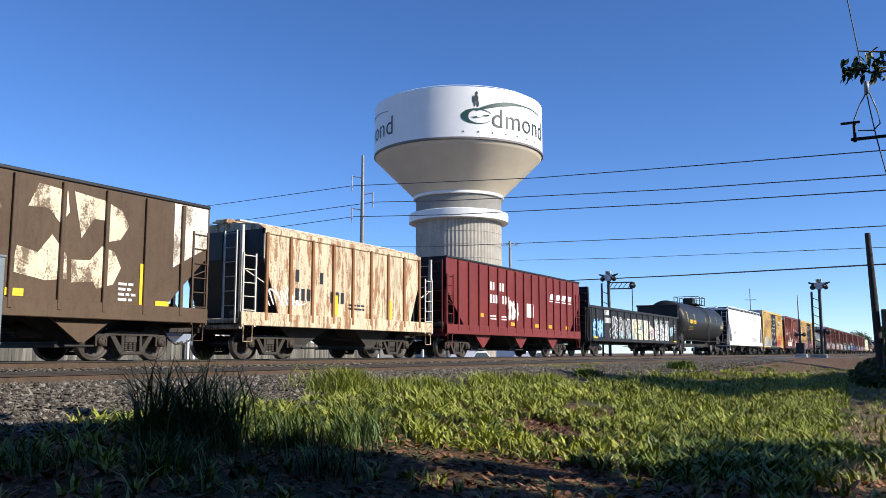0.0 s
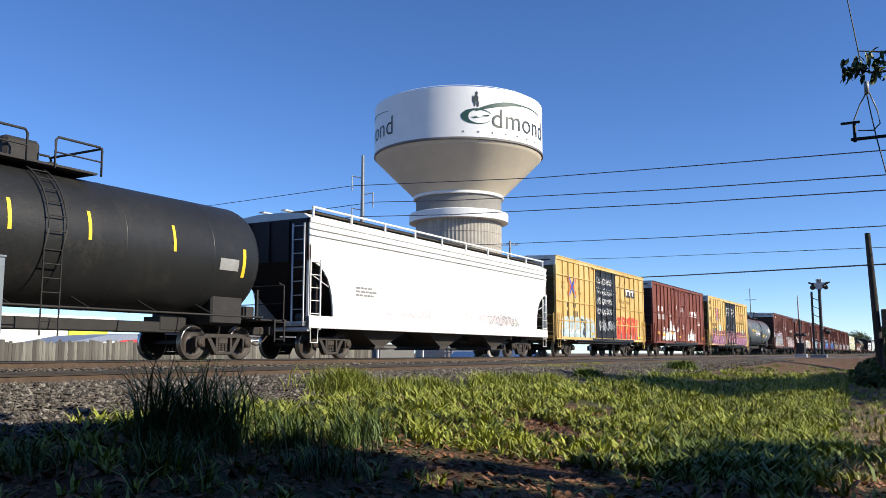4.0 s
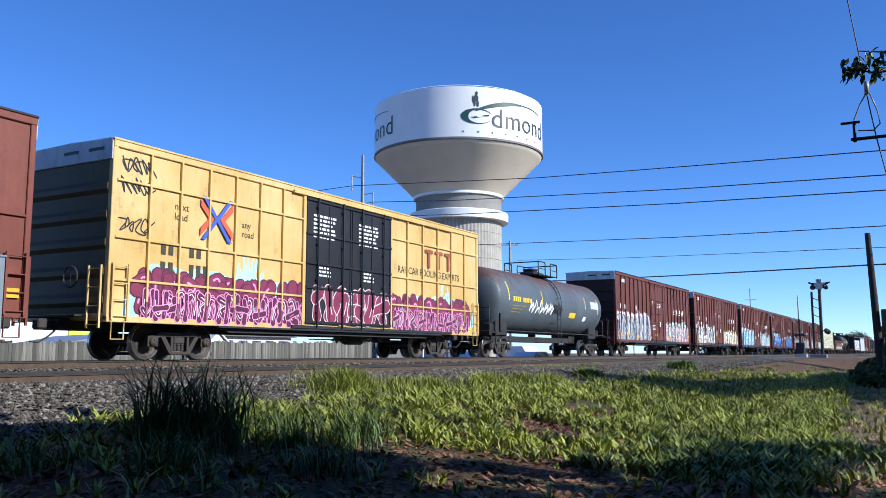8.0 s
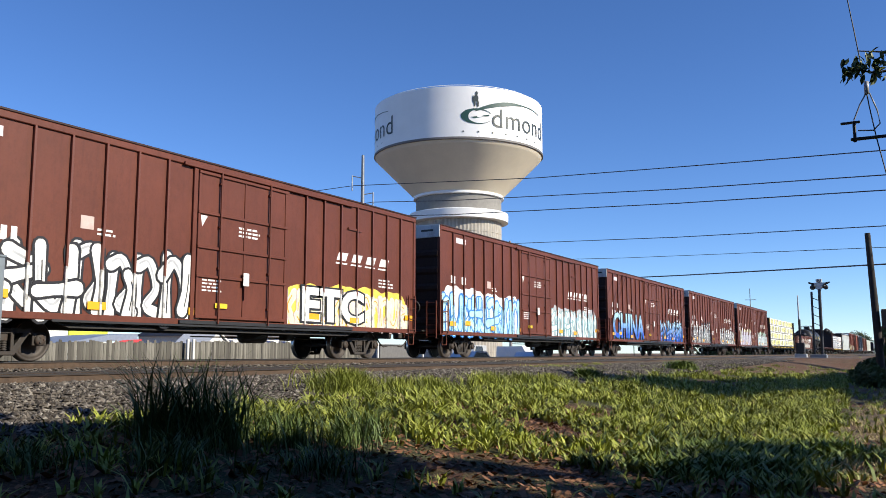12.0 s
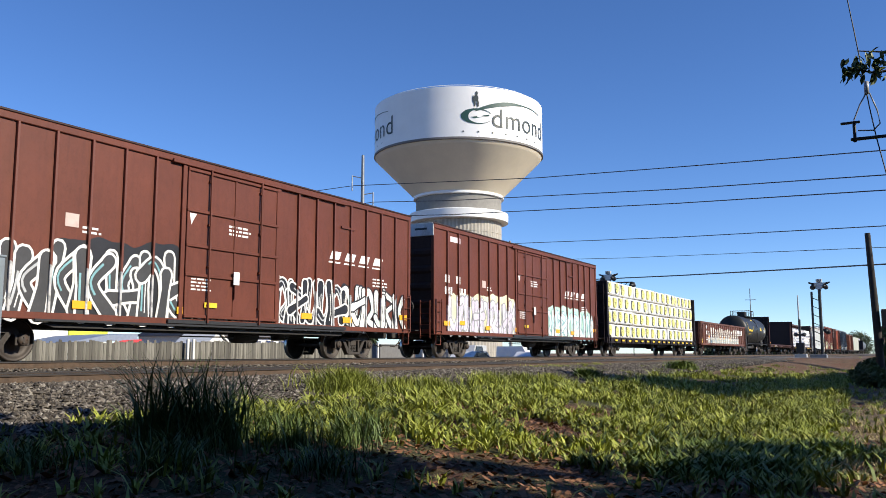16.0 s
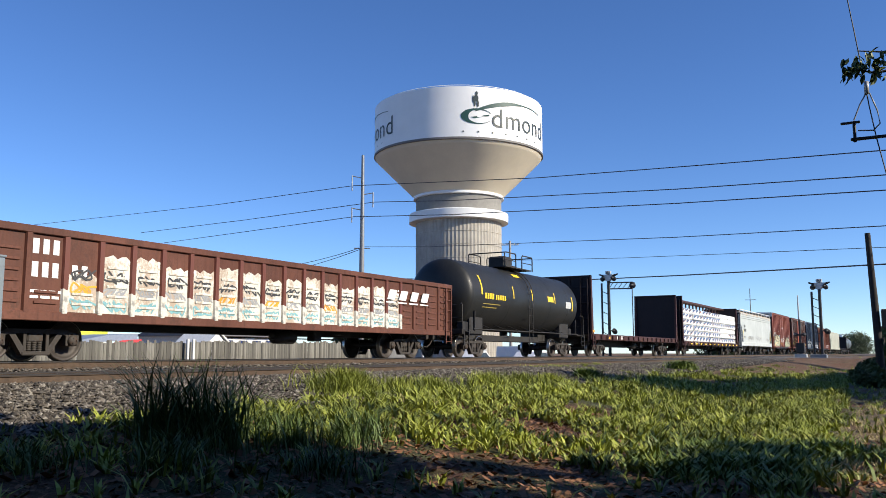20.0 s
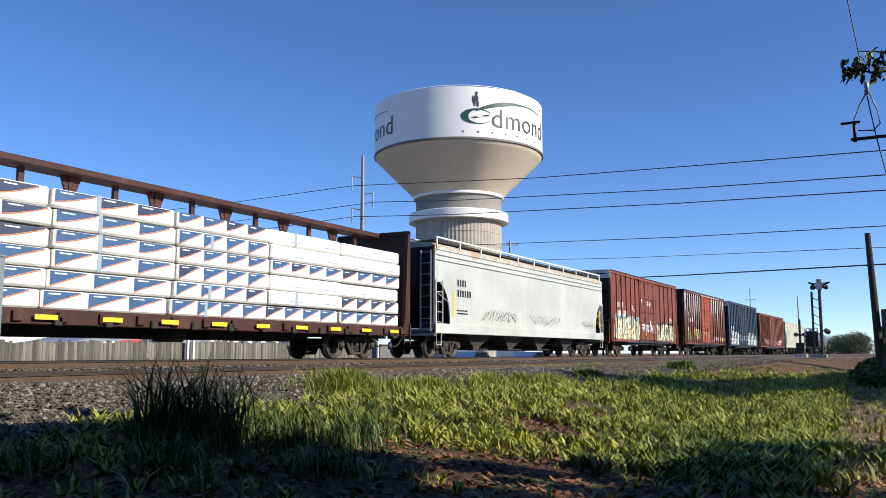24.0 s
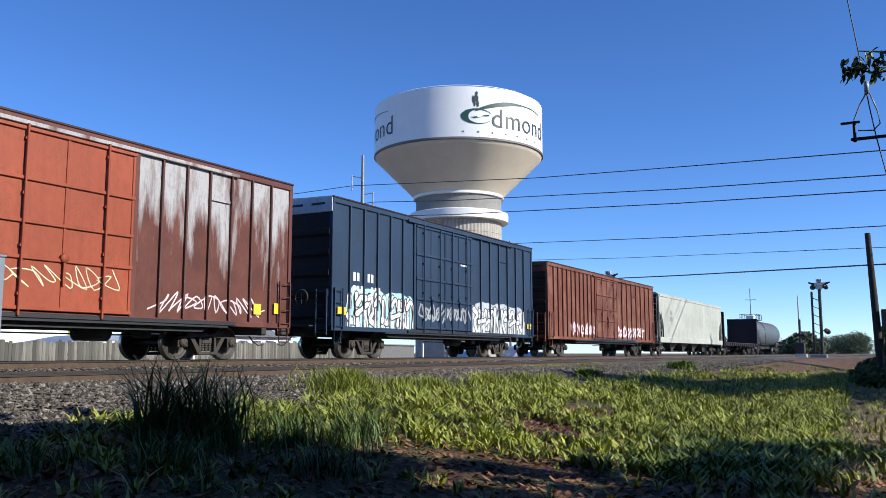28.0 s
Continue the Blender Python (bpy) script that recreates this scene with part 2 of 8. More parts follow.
def build_ground():
    xs = axis_steps(-2500, 4000, -4, 60, 0.5, 300)
    ys = axis_steps(-2500, 4000, -6, 24, 0.35, 300)
    v = [(x, y, ground_z(x, y) if abs(x) < 400 and abs(y) < 400 else 0.0) for x in xs for y in ys]
    ny = len(ys)
    f, mi = [], []
    for i in range(len(xs) - 1):
        for j in range(ny - 1):
            f.append((i * ny + j, (i + 1) * ny + j, (i + 1) * ny + j + 1, i * ny + j + 1))
            yc = (ys[j] + ys[j + 1]) / 2
            mi.append(1 if 9.0 < yc < 20.6 else 0)
    me = bpy.data.meshes.new("ground")
    me.from_pydata(v, [], f)
    me.materials.append(ground_mat())
    me.materials.append(ballast_mat())
    me.polygons.foreach_set("material_index", mi)
    me.polygons.foreach_set("use_smooth", [True] * len(f))
    tagged(new("ground", me), "grass bank with red soil and a grey ballast bed", "ground", kind="structure")


build_ground()

# railhead kept dark: the rail's shadow line is put into its colour
RAILTOP = mat("worn railhead", plain, (0.045, 0.04, 0.037), 0.45, 0.3, 0.1, 6)
RAILSIDE = mat("rusty rail web", plain, (0.085, 0.055, 0.036), 0.85, 0.0, 0.3, 7, 0.3)
TIE = mat("creosoted tie", plain, (0.085, 0.065, 0.05), 0.85, 0, 0.35, 9, 0.6)


def railway(y, z, name, label):
    tr = tagged(new(name), label, "railway track", kind="structure")
    tr.location = (0, y, z)
    for s in (-1, 1):
        web = Shape()
        web.prism([(-0.075, -0.185), (0.075, -0.185), (0.07, -0.165), (0.012, -0.14), (0.012, -0.045), (0.036, -0.035), (0.036, -0.004), (-0.036, -0.004), (-0.036, -0.035), (-0.012, -0.045), (-0.012, -0.14), (-0.07, -0.165)], -250, 700, "yz")
        part("rail", web, RAILSIDE, tr, "rusty rail with a polished head", at=(0, s * 0.755, 0))
        part("railhead", Shape().box(-250, 700, -0.0375, 0.0375, -0.034, 0.0, 0.006), RAILTOP, tr, at=(0, s * 0.755, 0))
    tie = Shape().box(-0.115, 0.115, -1.3, 1.3, -0.36, -0.175, 0.015).mesh("tie")
    plate = Shape()
    for s in (-1, 1):
        plate.box(-0.10, 0.10, s * 0.755 - 0.18, s * 0.755 + 0.18, -0.178, -0.158)
        for k in (-0.1, 0.1):
            plate.box(-0.02, 0.02, s * 0.755 + k - 0.015, s * 0.755 + k + 0.015, -0.16, -0.13)
    plate = plate.mesh("tie_plate")
    for i in range(150):
        part("tie", tie, TIE, tr, at=(2 + i * 0.53, 0, 0))
        if i < 80:
            part("tie_plate", plate, RAILSIDE, tr, at=(2 + i * 0.53, 0, 0))
    far = Shape()
    for i in range(150, 420):
        far.box(2 + i * 0.53 - 0.115, 2 + i * 0.53 + 0.115, -1.3, 1.3, -0.36, -0.175)
    tagged(part("far_ties", far, TIE, tr), kind="stuff")


railway(NEAR_Y, NEAR_Z, "railway_track_near", "empty side track with rusty rails on timber ties")
railway(MAIN_Y, MAIN_Z, "railway_track_main", "main track in use with polished rails on timber ties")


def scatter_stones():
    """Loose ballast along the shoulder of the side track."""
    rng = np.random.default_rng(3)
    base = np.array([(1, 0, 0), (-1, 0, 0), (0, 1, 0), (0, -1, 0), (0, 0, 1), (0, 0, -1)], float)
    tri = np.array([(0, 2, 4), (2, 1, 4), (1, 3, 4), (3, 0, 4), (2, 0, 5), (1, 2, 5), (3, 1, 5), (0, 3, 5)])
    N = 150000
    x = 3 + 62 * rng.random(N) ** 1.6
    y = np.where(rng.random(N) < 0.8, 7.9 + 4.4 * rng.random(N) ** 0.65, 12.3 + 4.4 * rng.random(N))
    z = np.array([ground_z(a, b) for a, b in zip(x, y)])
    r = 0.022 + 0.026 * rng.random(N) ** 1.3
    V = base[None] * (1 + 0.75 * (rng.random((N, 6, 1)) - 0.5)) * r[:, None, None] * np.stack([1 + 0.5 * rng.random(N), 0.8 + 0.4 * rng.random(N), 0.55 + 0.3 * rng.random(N)], -1)[:, None]
    a = rng.random(N) * 6.283
    c, s = np.cos(a)[:, None], np.sin(a)[:, None]
    X = V[..., 0] * c - V[..., 1] * s + x[:, None]
    Yv = V[..., 0] * s + V[..., 1] * c + y[:, None]
    Z = V[..., 2] + z[:, None] + (r * (0.1 + 1.1 * rng.random(N)))[:, None]
    verts = np.stack([X, Yv, Z], -1).reshape(-1, 3)
    faces = (tri[None] + (np.arange(N) * 6)[:, None, None]).reshape(-1, 3)
    me = bpy.data.meshes.new("ballast_stones")
    me.from_pydata(verts.tolist(), [], faces.tolist())
    m, n, l, p, co = shader("ballast stone", 0.9)
    g = n.new("ShaderNodeNewGeometry")
    cc = ramp(n, l, g.outputs["Random Per Island"], ((0.0, (0.022, 0.019, 0.016)), (0.45, (0.065, 0.057, 0.047)), (0.8, (0.17, 0.15, 0.125)), (1.0, (0.36, 0.33, 0.28))))
    l.new(mix(n, l, ramp(n, l, noise_at(n, l, co, 30, 4), ((0.45, K), (0.8, W))), cc, (0.13, 0.10, 0.075)), p.inputs["Base Color"])
    me.materials.append(m)
    tagged(new("ballast_stones", me), "loose grey crushed stone on the track shoulder", "ballast", kind="stuff")


scatter_stones()

# ---- the goods train ----
TRUCK = mat("grimy cast steel", paint, (0.052, 0.045, 0.040), (0.08, 0.045, 0.028), 0.5, 0.3, 0.7)
WHEEL = mat("wheel steel", plain, (0.050, 0.040, 0.034), 0.6, 0.3, 0.25, 8.0)
TREAD = mat("bright tread", plain, (0.45, 0.43, 0.40), 0.3, 1.0, 0.1, 8.0)
UNDER = mat("underframe black", plain, (0.022, 0.02, 0.019), 0.7, 0.0, 0.3, 4.0, 0.2)
GALV = mat("galvanised roof", paint, (0.55, 0.56, 0.55), (0.2, 0.12, 0.07), 0.3, 0.25, 0.45)
WHITE = mat("white lettering", plain, (0.82, 0.82, 0.80), 0.5, 0, 0.08)
YELLOW = mat("yellow lettering", plain, (0.80, 0.55, 0.03), 0.5, 0, 0.08)
ORANGE = mat("orange reflector", plain, (0.85, 0.42, 0.02), 0.4, 0, 0.08)
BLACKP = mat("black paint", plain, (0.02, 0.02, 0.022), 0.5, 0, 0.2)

TRAIN = []      # (thing, place of its centre along the line at the start)


def truck_meshes():
    side = Shape()
    side.prism([(-0.86, 0.60), (-0.70, 0.70), (0.70, 0.70), (0.86, 0.60), (0.80, 0.54), (0.62, 0.60), (-0.62, 0.60), (-0.80, 0.54)], -0.09, 0.09)
    for s in (-1, 1):
        side.prism([(s * 0.66, 0.62), (s * 0.52, 0.62), (s * 0.24, 0.24), (s * 0.24, 0.14), (s * 0.33, 0.14)], -0.08, 0.08)
        side.box(s * 0.23, s * 0.31, -0.085, 0.085, 0.20, 0.64, 0.01)
        side.box(s * 0.76, s * 1.02, -0.10, 0.10, 0.50, 0.63, 0.02)
        side.box(s * 0.72, s * 0.79, -0.09, 0.09, 0.34, 0.60, 0.01)
        side.box(s * 0.99, s * 1.06, -0.09, 0.09, 0.34, 0.60, 0.01)
    side.box(-0.34, 0.34, -0.10, 0.10, 0.13, 0.22, 0.02)
    spring = Shape()
    coil = []
    for j in range(5):
        z = 0.232 + j * 0.048
        coil += [(0.042, z), (0.062, z + 0.014), (0.062, z + 0.028), (0.042, z + 0.044)]
    spring.lathe(coil, 10, "z")
    cap = Shape()
    cap.lathe([(0.0, -0.17), (0.06, -0.17), (0.10, -0.15), (0.125, -0.13), (0.125, 0.05), (0.0, 0.05)], 16, "y")
    for k in range(3):
        a = k * 2.094
        cap.box(0.06 * math.cos(a) - 0.016, 0.06 * math.cos(a) + 0.016, -0.185, -0.165, 0.06 * math.sin(a) - 0.016, 0.06 * math.sin(a) + 0.016)
    wheels, treads = Shape(), Shape()
    wheels.lathe([(0.075, -1.0), (0.075, 1.0)], 14, "y")
    for s in (-1, 1):
        y = s * 0.755
        wheels.lathe([(0.075, y + s * 0.09), (0.13, y + s * 0.08), (0.16, y + s * 0.02), (0.30, y + s * 0.015), (0.385, y + s * 0.04), (0.40, y + s * 0.07), (0.44, y + s * 0.07)], 28, "y")
        wheels.lathe([(0.44, y - s * 0.07), (0.38, y - s * 0.05), (0.16, y - s * 0.03), (0.075, y - s * 0.08)], 28, "y")
        treads.lathe([(0.44, y + s * 0.07), (0.455, y + s * 0.068), (0.457, y + s * 0.0), (0.460, y - s * 0.035), (0.487, y - s * 0.05), (0.485, y - s * 0.066), (0.44, y - s * 0.07)], 28, "y")
    bolster = Shape()
    bolster.box(-0.19, 0.19, -1.05, 1.05, 0.42, 0.62, 0.03)
    bolster.box(-0.24, 0.24, -0.24, 0.24, 0.60, 0.72, 0.03)
    shoe = Shape()
    for s in (-1, 1):
        for y in (-0.75, 0.75):
            shoe.box(s * 0.40, s * 0.46, y - 0.05, y + 0.05, 0.32, 0.60, 0.01)
        shoe.tube([(s * 0.38, -0.85, 0.38), (s * 0.38, 0.85, 0.38)], 0.03, 6)
    return dict(side_frame=side.mesh("side_frame"), spring=spring.mesh("spring"), bearing_cap=cap.mesh("bearing_cap"),
                wheelset=wheels.mesh("wheelset"), tread=treads.mesh("tread"), bolster=bolster.mesh("bolster"), brake_beam=shoe.mesh("brake_beam"))


TM = truck_meshes()
WHEELSETS = []


def truck(car, x):
    """A two-axle bogie under a car: the bolster carries frames, springs and wheels."""
    b = part("truck", TM["bolster"], TRUCK, car, at=(x, 0, 0))
    for y in (-0.99, 0.99):
        part("side_frame", TM["side_frame"], TRUCK, b, at=(0, y, 0))
        for cx in (-0.13, 0.0, 0.13):
            part("spring", TM["spring"], TRUCK, b, at=(cx, y, 0))
    part("brake_beam", TM["brake_beam"], UNDER, b)
    for k, s in enumerate((-1, 1)):
        w = part("wheelset", TM["wheelset"], WHEEL, b, "rusty wheelset with bright treads", at=(s * 0.89, 0, 0.46))
        if len(w.data.materials) < 2:
            w.data.materials.append(TREAD)
        WHEELSETS.append((w, k))
        part("bearing_cap", TM["bearing_cap"], TRUCK, b, at=(s * 0.89, -0.99, 0.46))
    return b


def join_treads():
    """Bright treads belong to the wheelset's one mesh."""
    bm = bmesh.new()
    bm.from_mesh(TM["wheelset"])
    n = len(bm.faces)
    bm.from_mesh(TM["tread"])
    bm.faces.ensure_lookup_table()
    for f in bm.faces[n:]:
        f.material_index = 1
    bm.to_mesh(TM["wheelset"])
    bm.free()


join_treads()


def coupler_mesh():
    s = Shape()
    s.box(-0.55, 0.05, -0.09, 0.09, 0.76, 0.93, 0.02)
    s.box(0.02, 0.28, -0.17, 0.10, 0.72, 0.98, 0.04)
    s.box(0.10, 0.34, 0.05, 0.17, 0.74, 0.96, 0.03)
    s.tube([(0.0, 0.3, 0.7), (0.2, 0.33, 0.55), (0.42, 0.3, 0.42), (0.6, 0.25, 0.45)], 0.022, 6)
    return s.mesh("coupler")


COUPLER = coupler_mesh()


def running_gear(car, L, inset, reach=0.35, drop=0.72):
    """Trucks, couplers and centre sill, the same under every car."""
    for s in (-1, 1):
        truck(car, s * (L / 2 - inset))
        c = part("coupler", COUPLER, TRUCK, car, at=(s * (L / 2 + reach), 0, 0))
        if s < 0:
            c.rotation_euler = (0, 0, math.pi)
    sill = Shape()
    sill.box(-L / 2 - reach + 0.1, L / 2 + reach - 0.1, -0.30, 0.30, drop, 1.0, 0.02)
    part("centre_sill", sill, UNDER, car)


def air_gear(car, x, r=0.22):
    """Brake cylinder, reservoir and valve that hang under the floor."""
    a = Shape()
    a.tube([(x - 0.5, -0.75, 0.68), (x - 0.42, -0.75, 0.68), (x + 0.42, -0.75, 0.68), (x + 0.5, -0.75, 0.68)], [r * 0.5, r, r, r * 0.5], 14)
    a.box(x - 0.3, x - 0.22, -0.9, -0.6, 0.68, 1.0)
    a.box(x + 0.22, x + 0.3, -0.9, -0.6, 0.68, 1.0)
    part("air_reservoir", a, UNDER, car)
    b = Shape()
    b.box(x + 1.2, x + 1.6, -1.0, -0.7, 0.55, 0.9, 0.03)
    b.tube([(x - 2.5, -0.85, 0.62), (x + 3.0, -0.85, 0.62)], 0.02, 6)
    b.tube([(x + 1.4, -0.85, 0.7), (x + 2.4, -0.85, 0.75), (x + 3.3, -0.5, 0.8)], 0.02, 6)
    part("brake_valve", b, UNDER, car)


def ladder(car, x, y, z0, z1, w, material, axis="x", rungs=None, name="ladder"):
    s = Shape()
    n = rungs or max(2, int((z1 - z0) / 0.40) + 1)
    for e in (-w / 2, w / 2):
        a = (x + e, y, z0) if axis == "x" else (x, y + e, z0)
        b = (x + e, y, z1) if axis == "x" else (x, y + e, z1)
        s.box(a[0] - 0.025, a[0] + 0.025, a[1] - 0.02, a[1] + 0.02, z0, z1)
    for i in range(n):
        z = z0 + 0.08 + (z1 - z0 - 0.16) * i / (n - 1)
        if axis == "x":
            s.tube([(x - w / 2, y, z), (x + w / 2, y, z)], 0.016, 6)
        else:
            s.tube([(x, y - w / 2, z), (x, y + w / 2, z)], 0.016, 6)
    return part(name, s, material, car)


def grab(car, pts, material, name="grab_iron", r=0.017):
    s = Shape()
    s.tube(pts, r, 6)
    return part(name, s, material, car)


def stirrup(car, x, y, material):
    s = Shape()
    s.tube([(x - 0.18, y, 0.95), (x - 0.18, y, 0.5), (x + 0.18, y, 0.5), (x + 0.18, y, 0.95)], 0.02, 6)
    return part("step", s, material, car)


# -- painted letters and pieces on the sides --
GLYPHS = [
    ((0.0, 0.15), (0.35, 0.95), (0.2, 0.4), (0.7, 0.75), (0.55, 0.05), (1.0, 0.6)),
    ((0.1, 0.8), (0.4, 0.1), (0.55, 0.9), (0.75, 0.2), (1.0, 0.85)),
    ((0.0, 0.5), (0.3, 1.0), (0.45, 0.25), (0.2, 0.05), (0.8, 0.45), (1.0, 0.1)),
]


def curve_through(pts, steps=5):
    out = []
    P = [Vector((*p, 0)) for p in pts]
    P = [P[0] * 2 - P[1]] + P + [P[-1] * 2 - P[-2]]
    for i in range(1, len(P) - 2):
        for k in range(steps):
            t = k / steps
            a, b, c, d = P[i - 1:i + 3]
            out.append(0.5 * ((2 * b) + (c - a) * t + (2 * a - 5 * b + 4 * c - d) * t * t + (3 * b - a - 3 * c + d) * t ** 3))
    out.append(P[-2])
    return out


def ribbon(shape, pts, w, y, lift=0.0003, taper=None):
    """A flat stroke on the plane facing -y; each step lies a little higher than the last."""
    n = len(pts)
    v = []
    for i, p in enumerate(pts):
        d = (pts[min(i + 1, n - 1)] - pts[max(i - 1, 0)])
        d = d.normalized() if d.length > 1e-6 else Vector((1, 0, 0))
        q = Vector((-d.y, d.x, 0)) * (w[i] if isinstance(w, list) else w) / 2
        yy = y - i * lift
        v += [(p.x + q.x, yy, p.y + q.y), (p.x - q.x, yy, p.y - q.y)]
    shape.add(v, [(2 * i, 2 * i + 1, 2 * i + 3, 2 * i + 2) for i in range(n - 1)])


def scribble(rnd, x0, x1, z0, z1, loops):
    """One long looping line from end to end."""
    pts, h = [], z1 - z0
    step = (x1 - x0) / loops
    ph, pq = rnd.uniform(0, 6), rnd.uniform(1.8, 2.6)
    for i in range(loops):
        # tangled loops that read as no letter
        for k in range(6):
            t = k / 6 + rnd.uniform(-0.1, 0.1)
            pts.append((x0 + (i + t + 0.42 * math.sin(2.4 * k + i + ph)) * step, z0 + h * min(1.0, max(0.0, 0.5 + 0.5 * math.cos(pq * k + 1.7 * i + 2 * ph) * rnd.uniform(0.6, 1.0)))))
    return curve_through(pts, 4)


def rounded(path, ws):
    """The same stroke with blunt round ends."""
    a, b = (path[0] - path[1]).normalized(), (path[-1] - path[-2]).normalized()
    return ([path[0] + a * ws[0] * 0.46, path[0] + a * ws[0] * 0.30] + path + [path[-1] + b * ws[-1] * 0.30, path[-1] + b * ws[-1] * 0.46],
            [ws[0] * 0.35, ws[0] * 0.78] + ws + [ws[-1] * 0.78, ws[-1] * 0.35])


def graffiti(car, x0, x1, z0, z1, fill, outline, seed, cloud=None, shine=None, y=-1.56, fat=0.22, count=None, slim=False, accents=(), ceil=0.0):
    """A sprayed piece: cloud behind, interlocked fat strokes with dark edges and thin lights; abstract, it spells nothing."""
    rnd = random.Random(seed)
    h, span = z1 - z0, x1 - x0
    n = count or max(2, round(span / (h * 0.50)))
    step = span / n
    if slim:
        s = Shape()
        ribbon(s, scribble(rnd, x0, x1, z0, z1, max(2, int(n * 1.5))), max(0.022, 0.09 * h * fat / 0.3), y - 0.006, 0.00003)
        part("sprayed_tag", s, fill, car, "thin sprayed tag")
        return
    if cloud is not None:
        # uneven patch: a wavy upper edge over a level foot
        m = int(span / 0.06)
        lump = rnd.uniform(0.8, 1.2)
        top = []
        for k in range(m + 1):
            px = k * 0.06
            edge = min(1.0, (k + 0.5) / m * span / 0.5, (1 - (k - 0.5) / m) * span / 0.5)
            rise = 0.10 + 0.09 * abs(math.sin(px * 2.1 * lump + seed)) + 0.05 * math.sin(px * 0.9 + 2 * seed) + 0.02 * math.sin(px * 9 + seed)
            top.append(z0 + (z1 + h * rise - z0) * (0.35 + 0.65 * math.sin(1.5708 * max(0.0, edge)) ** 0.6))
        if ceil:
            top = [min(q, ceil) for q in top]
        v = []
        for k in range(m + 1):
            v += [(x0 - 0.08 + (span + 0.16) * k / m, y - 0.003, z0 - 0.02), (x0 - 0.08 + (span + 0.16) * k / m, y - 0.003, top[k])]
        part("sprayed_cloud", Shape().add(v, [(2 * k, 2 * k + 2, 2 * k + 3, 2 * k + 1) for k in range(m)]), cloud, car)
    for i in range(n):
        bx = x0 + (i + 0.5) * step
        hh = h * rnd.uniform(0.86, 1.0)
        w = min(fat * h, step * fat * 1.35) * rnd.uniform(0.85, 1.15)
        strokes = []
        lean = rnd.uniform(-0.14, 0.18) * step
        x_l, x_r = bx - step * rnd.uniform(0.30, 0.42), bx + step * rnd.uniform(0.30, 0.46)
        strokes.append([(x_l, z0 + w * 0.2), (x_l + lean, z0 + hh * 0.5), (x_l + lean * 1.6, z0 + hh)])
        kind = rnd.randrange(5)
        if kind == 0:
            strokes.append([(x_l, z0 + hh * 0.92), (x_r, z0 + hh * 0.7), (x_l + w * 0.4, z0 + hh * 0.45), (x_r + lean, z0 + w * 0.3)])
        elif kind == 1:
            strokes.append([(x_l - w * 0.3, z0 + hh * 0.35), (bx, z0 + hh * 0.15), (x_r, z0 + hh * 0.5), (x_r - lean, z0 + hh * 0.98)])
        elif kind == 2:
            strokes.append([(x_r + lean, z0 + hh * 0.96), (bx - w * 0.2, z0 + hh * 0.55), (x_r + w * 0.2, z0 + hh * 0.05)])
        elif kind == 3:
            strokes.append([(x_l, z0 + hh * 0.9), (bx + w * 0.3, z0 + hh * 0.98), (x_r, z0 + hh * 0.55), (bx, z0 + hh * 0.25), (x_r + w * 0.4, z0 + hh * 0.12)])
        else:
            strokes.append([(x_r - lean, z0 + w * 0.3), (x_r, z0 + hh * 0.6), (bx, z0 + hh * 0.93), (x_l - w * 0.4, z0 + hh * 0.7)])
        if rnd.random() < 0.8:
            strokes.append([(x_r - w * 0.2, z0 + hh * rnd.uniform(0.0, 0.2)), (x_r + w * 0.2, z0 + hh * 0.5), (x_r + rnd.uniform(-0.3, 0.5) * w, z0 + hh * rnd.uniform(0.75, 1.05))])
        if rnd.random() < 0.3:
            strokes.append([(x_l - w * 0.5, z0 + hh * rnd.uniform(0.3, 0.6)), (x_r + w * 0.7, z0 + hh * rnd.uniform(0.35, 0.75))])
        yo = y - 0.005 - (i % 2) * 0.016
        out, body, light = Shape(), Shape(), Shape()
        for j, st in enumerate(strokes):
            path = curve_through(st, 5)
            m = len(path)
            flare = rnd.uniform(-0.4, 0.4)
            ws = [w * (0.9 + 0.35 * abs(k / (m - 1) - 0.5) * 2 + flare * (k / (m - 1) - 0.5)) for k in range(m)]
            ribbon(out, *rounded(path, [v + 0.08 * h for v in ws]), yo - j * 0.0034, 0.00001)
            ribbon(body, *rounded(path, ws), yo - 0.0017 - j * 0.0034, 0.00001)
            if j % 2 == 0 and rnd.random() < 0.75:
                ribbon(out, [p + Vector((w * 0.16, -w * 0.05, 0)) for p in path[1:-2]], w * 0.12, yo - 0.0026 - j * 0.0034, 0.00001)
            if shine is not None and j < 2:
                ribbon(light, [p + Vector((-w * 0.24, w * 0.12, 0)) for p in path[1:-3]], w * 0.22, yo - 0.0026 - j * 0.0034, 0.00001)
        o = part("sprayed_outline", out, outline, car)
        part("sprayed_fill", body, fill, o, "sprayed graffiti letter")
        if shine is not None:
            part("sprayed_light", light, shine, o)
    if accents:
        for i in range(n):
            cx, cz, r = rnd.uniform(x0, x1), rnd.uniform(z0 + 0.1 * h, z1 - 0.2 * h), h * rnd.uniform(0.05, 0.12)
            part("sprayed_spot", Shape().add([(cx + r * math.cos(a * 0.6981), y - 0.0335 - i * 0.0001, cz + r * 1.4 * math.sin(a * 0.6981)) for a in range(9)], [tuple(range(9))]), accents[0], car)


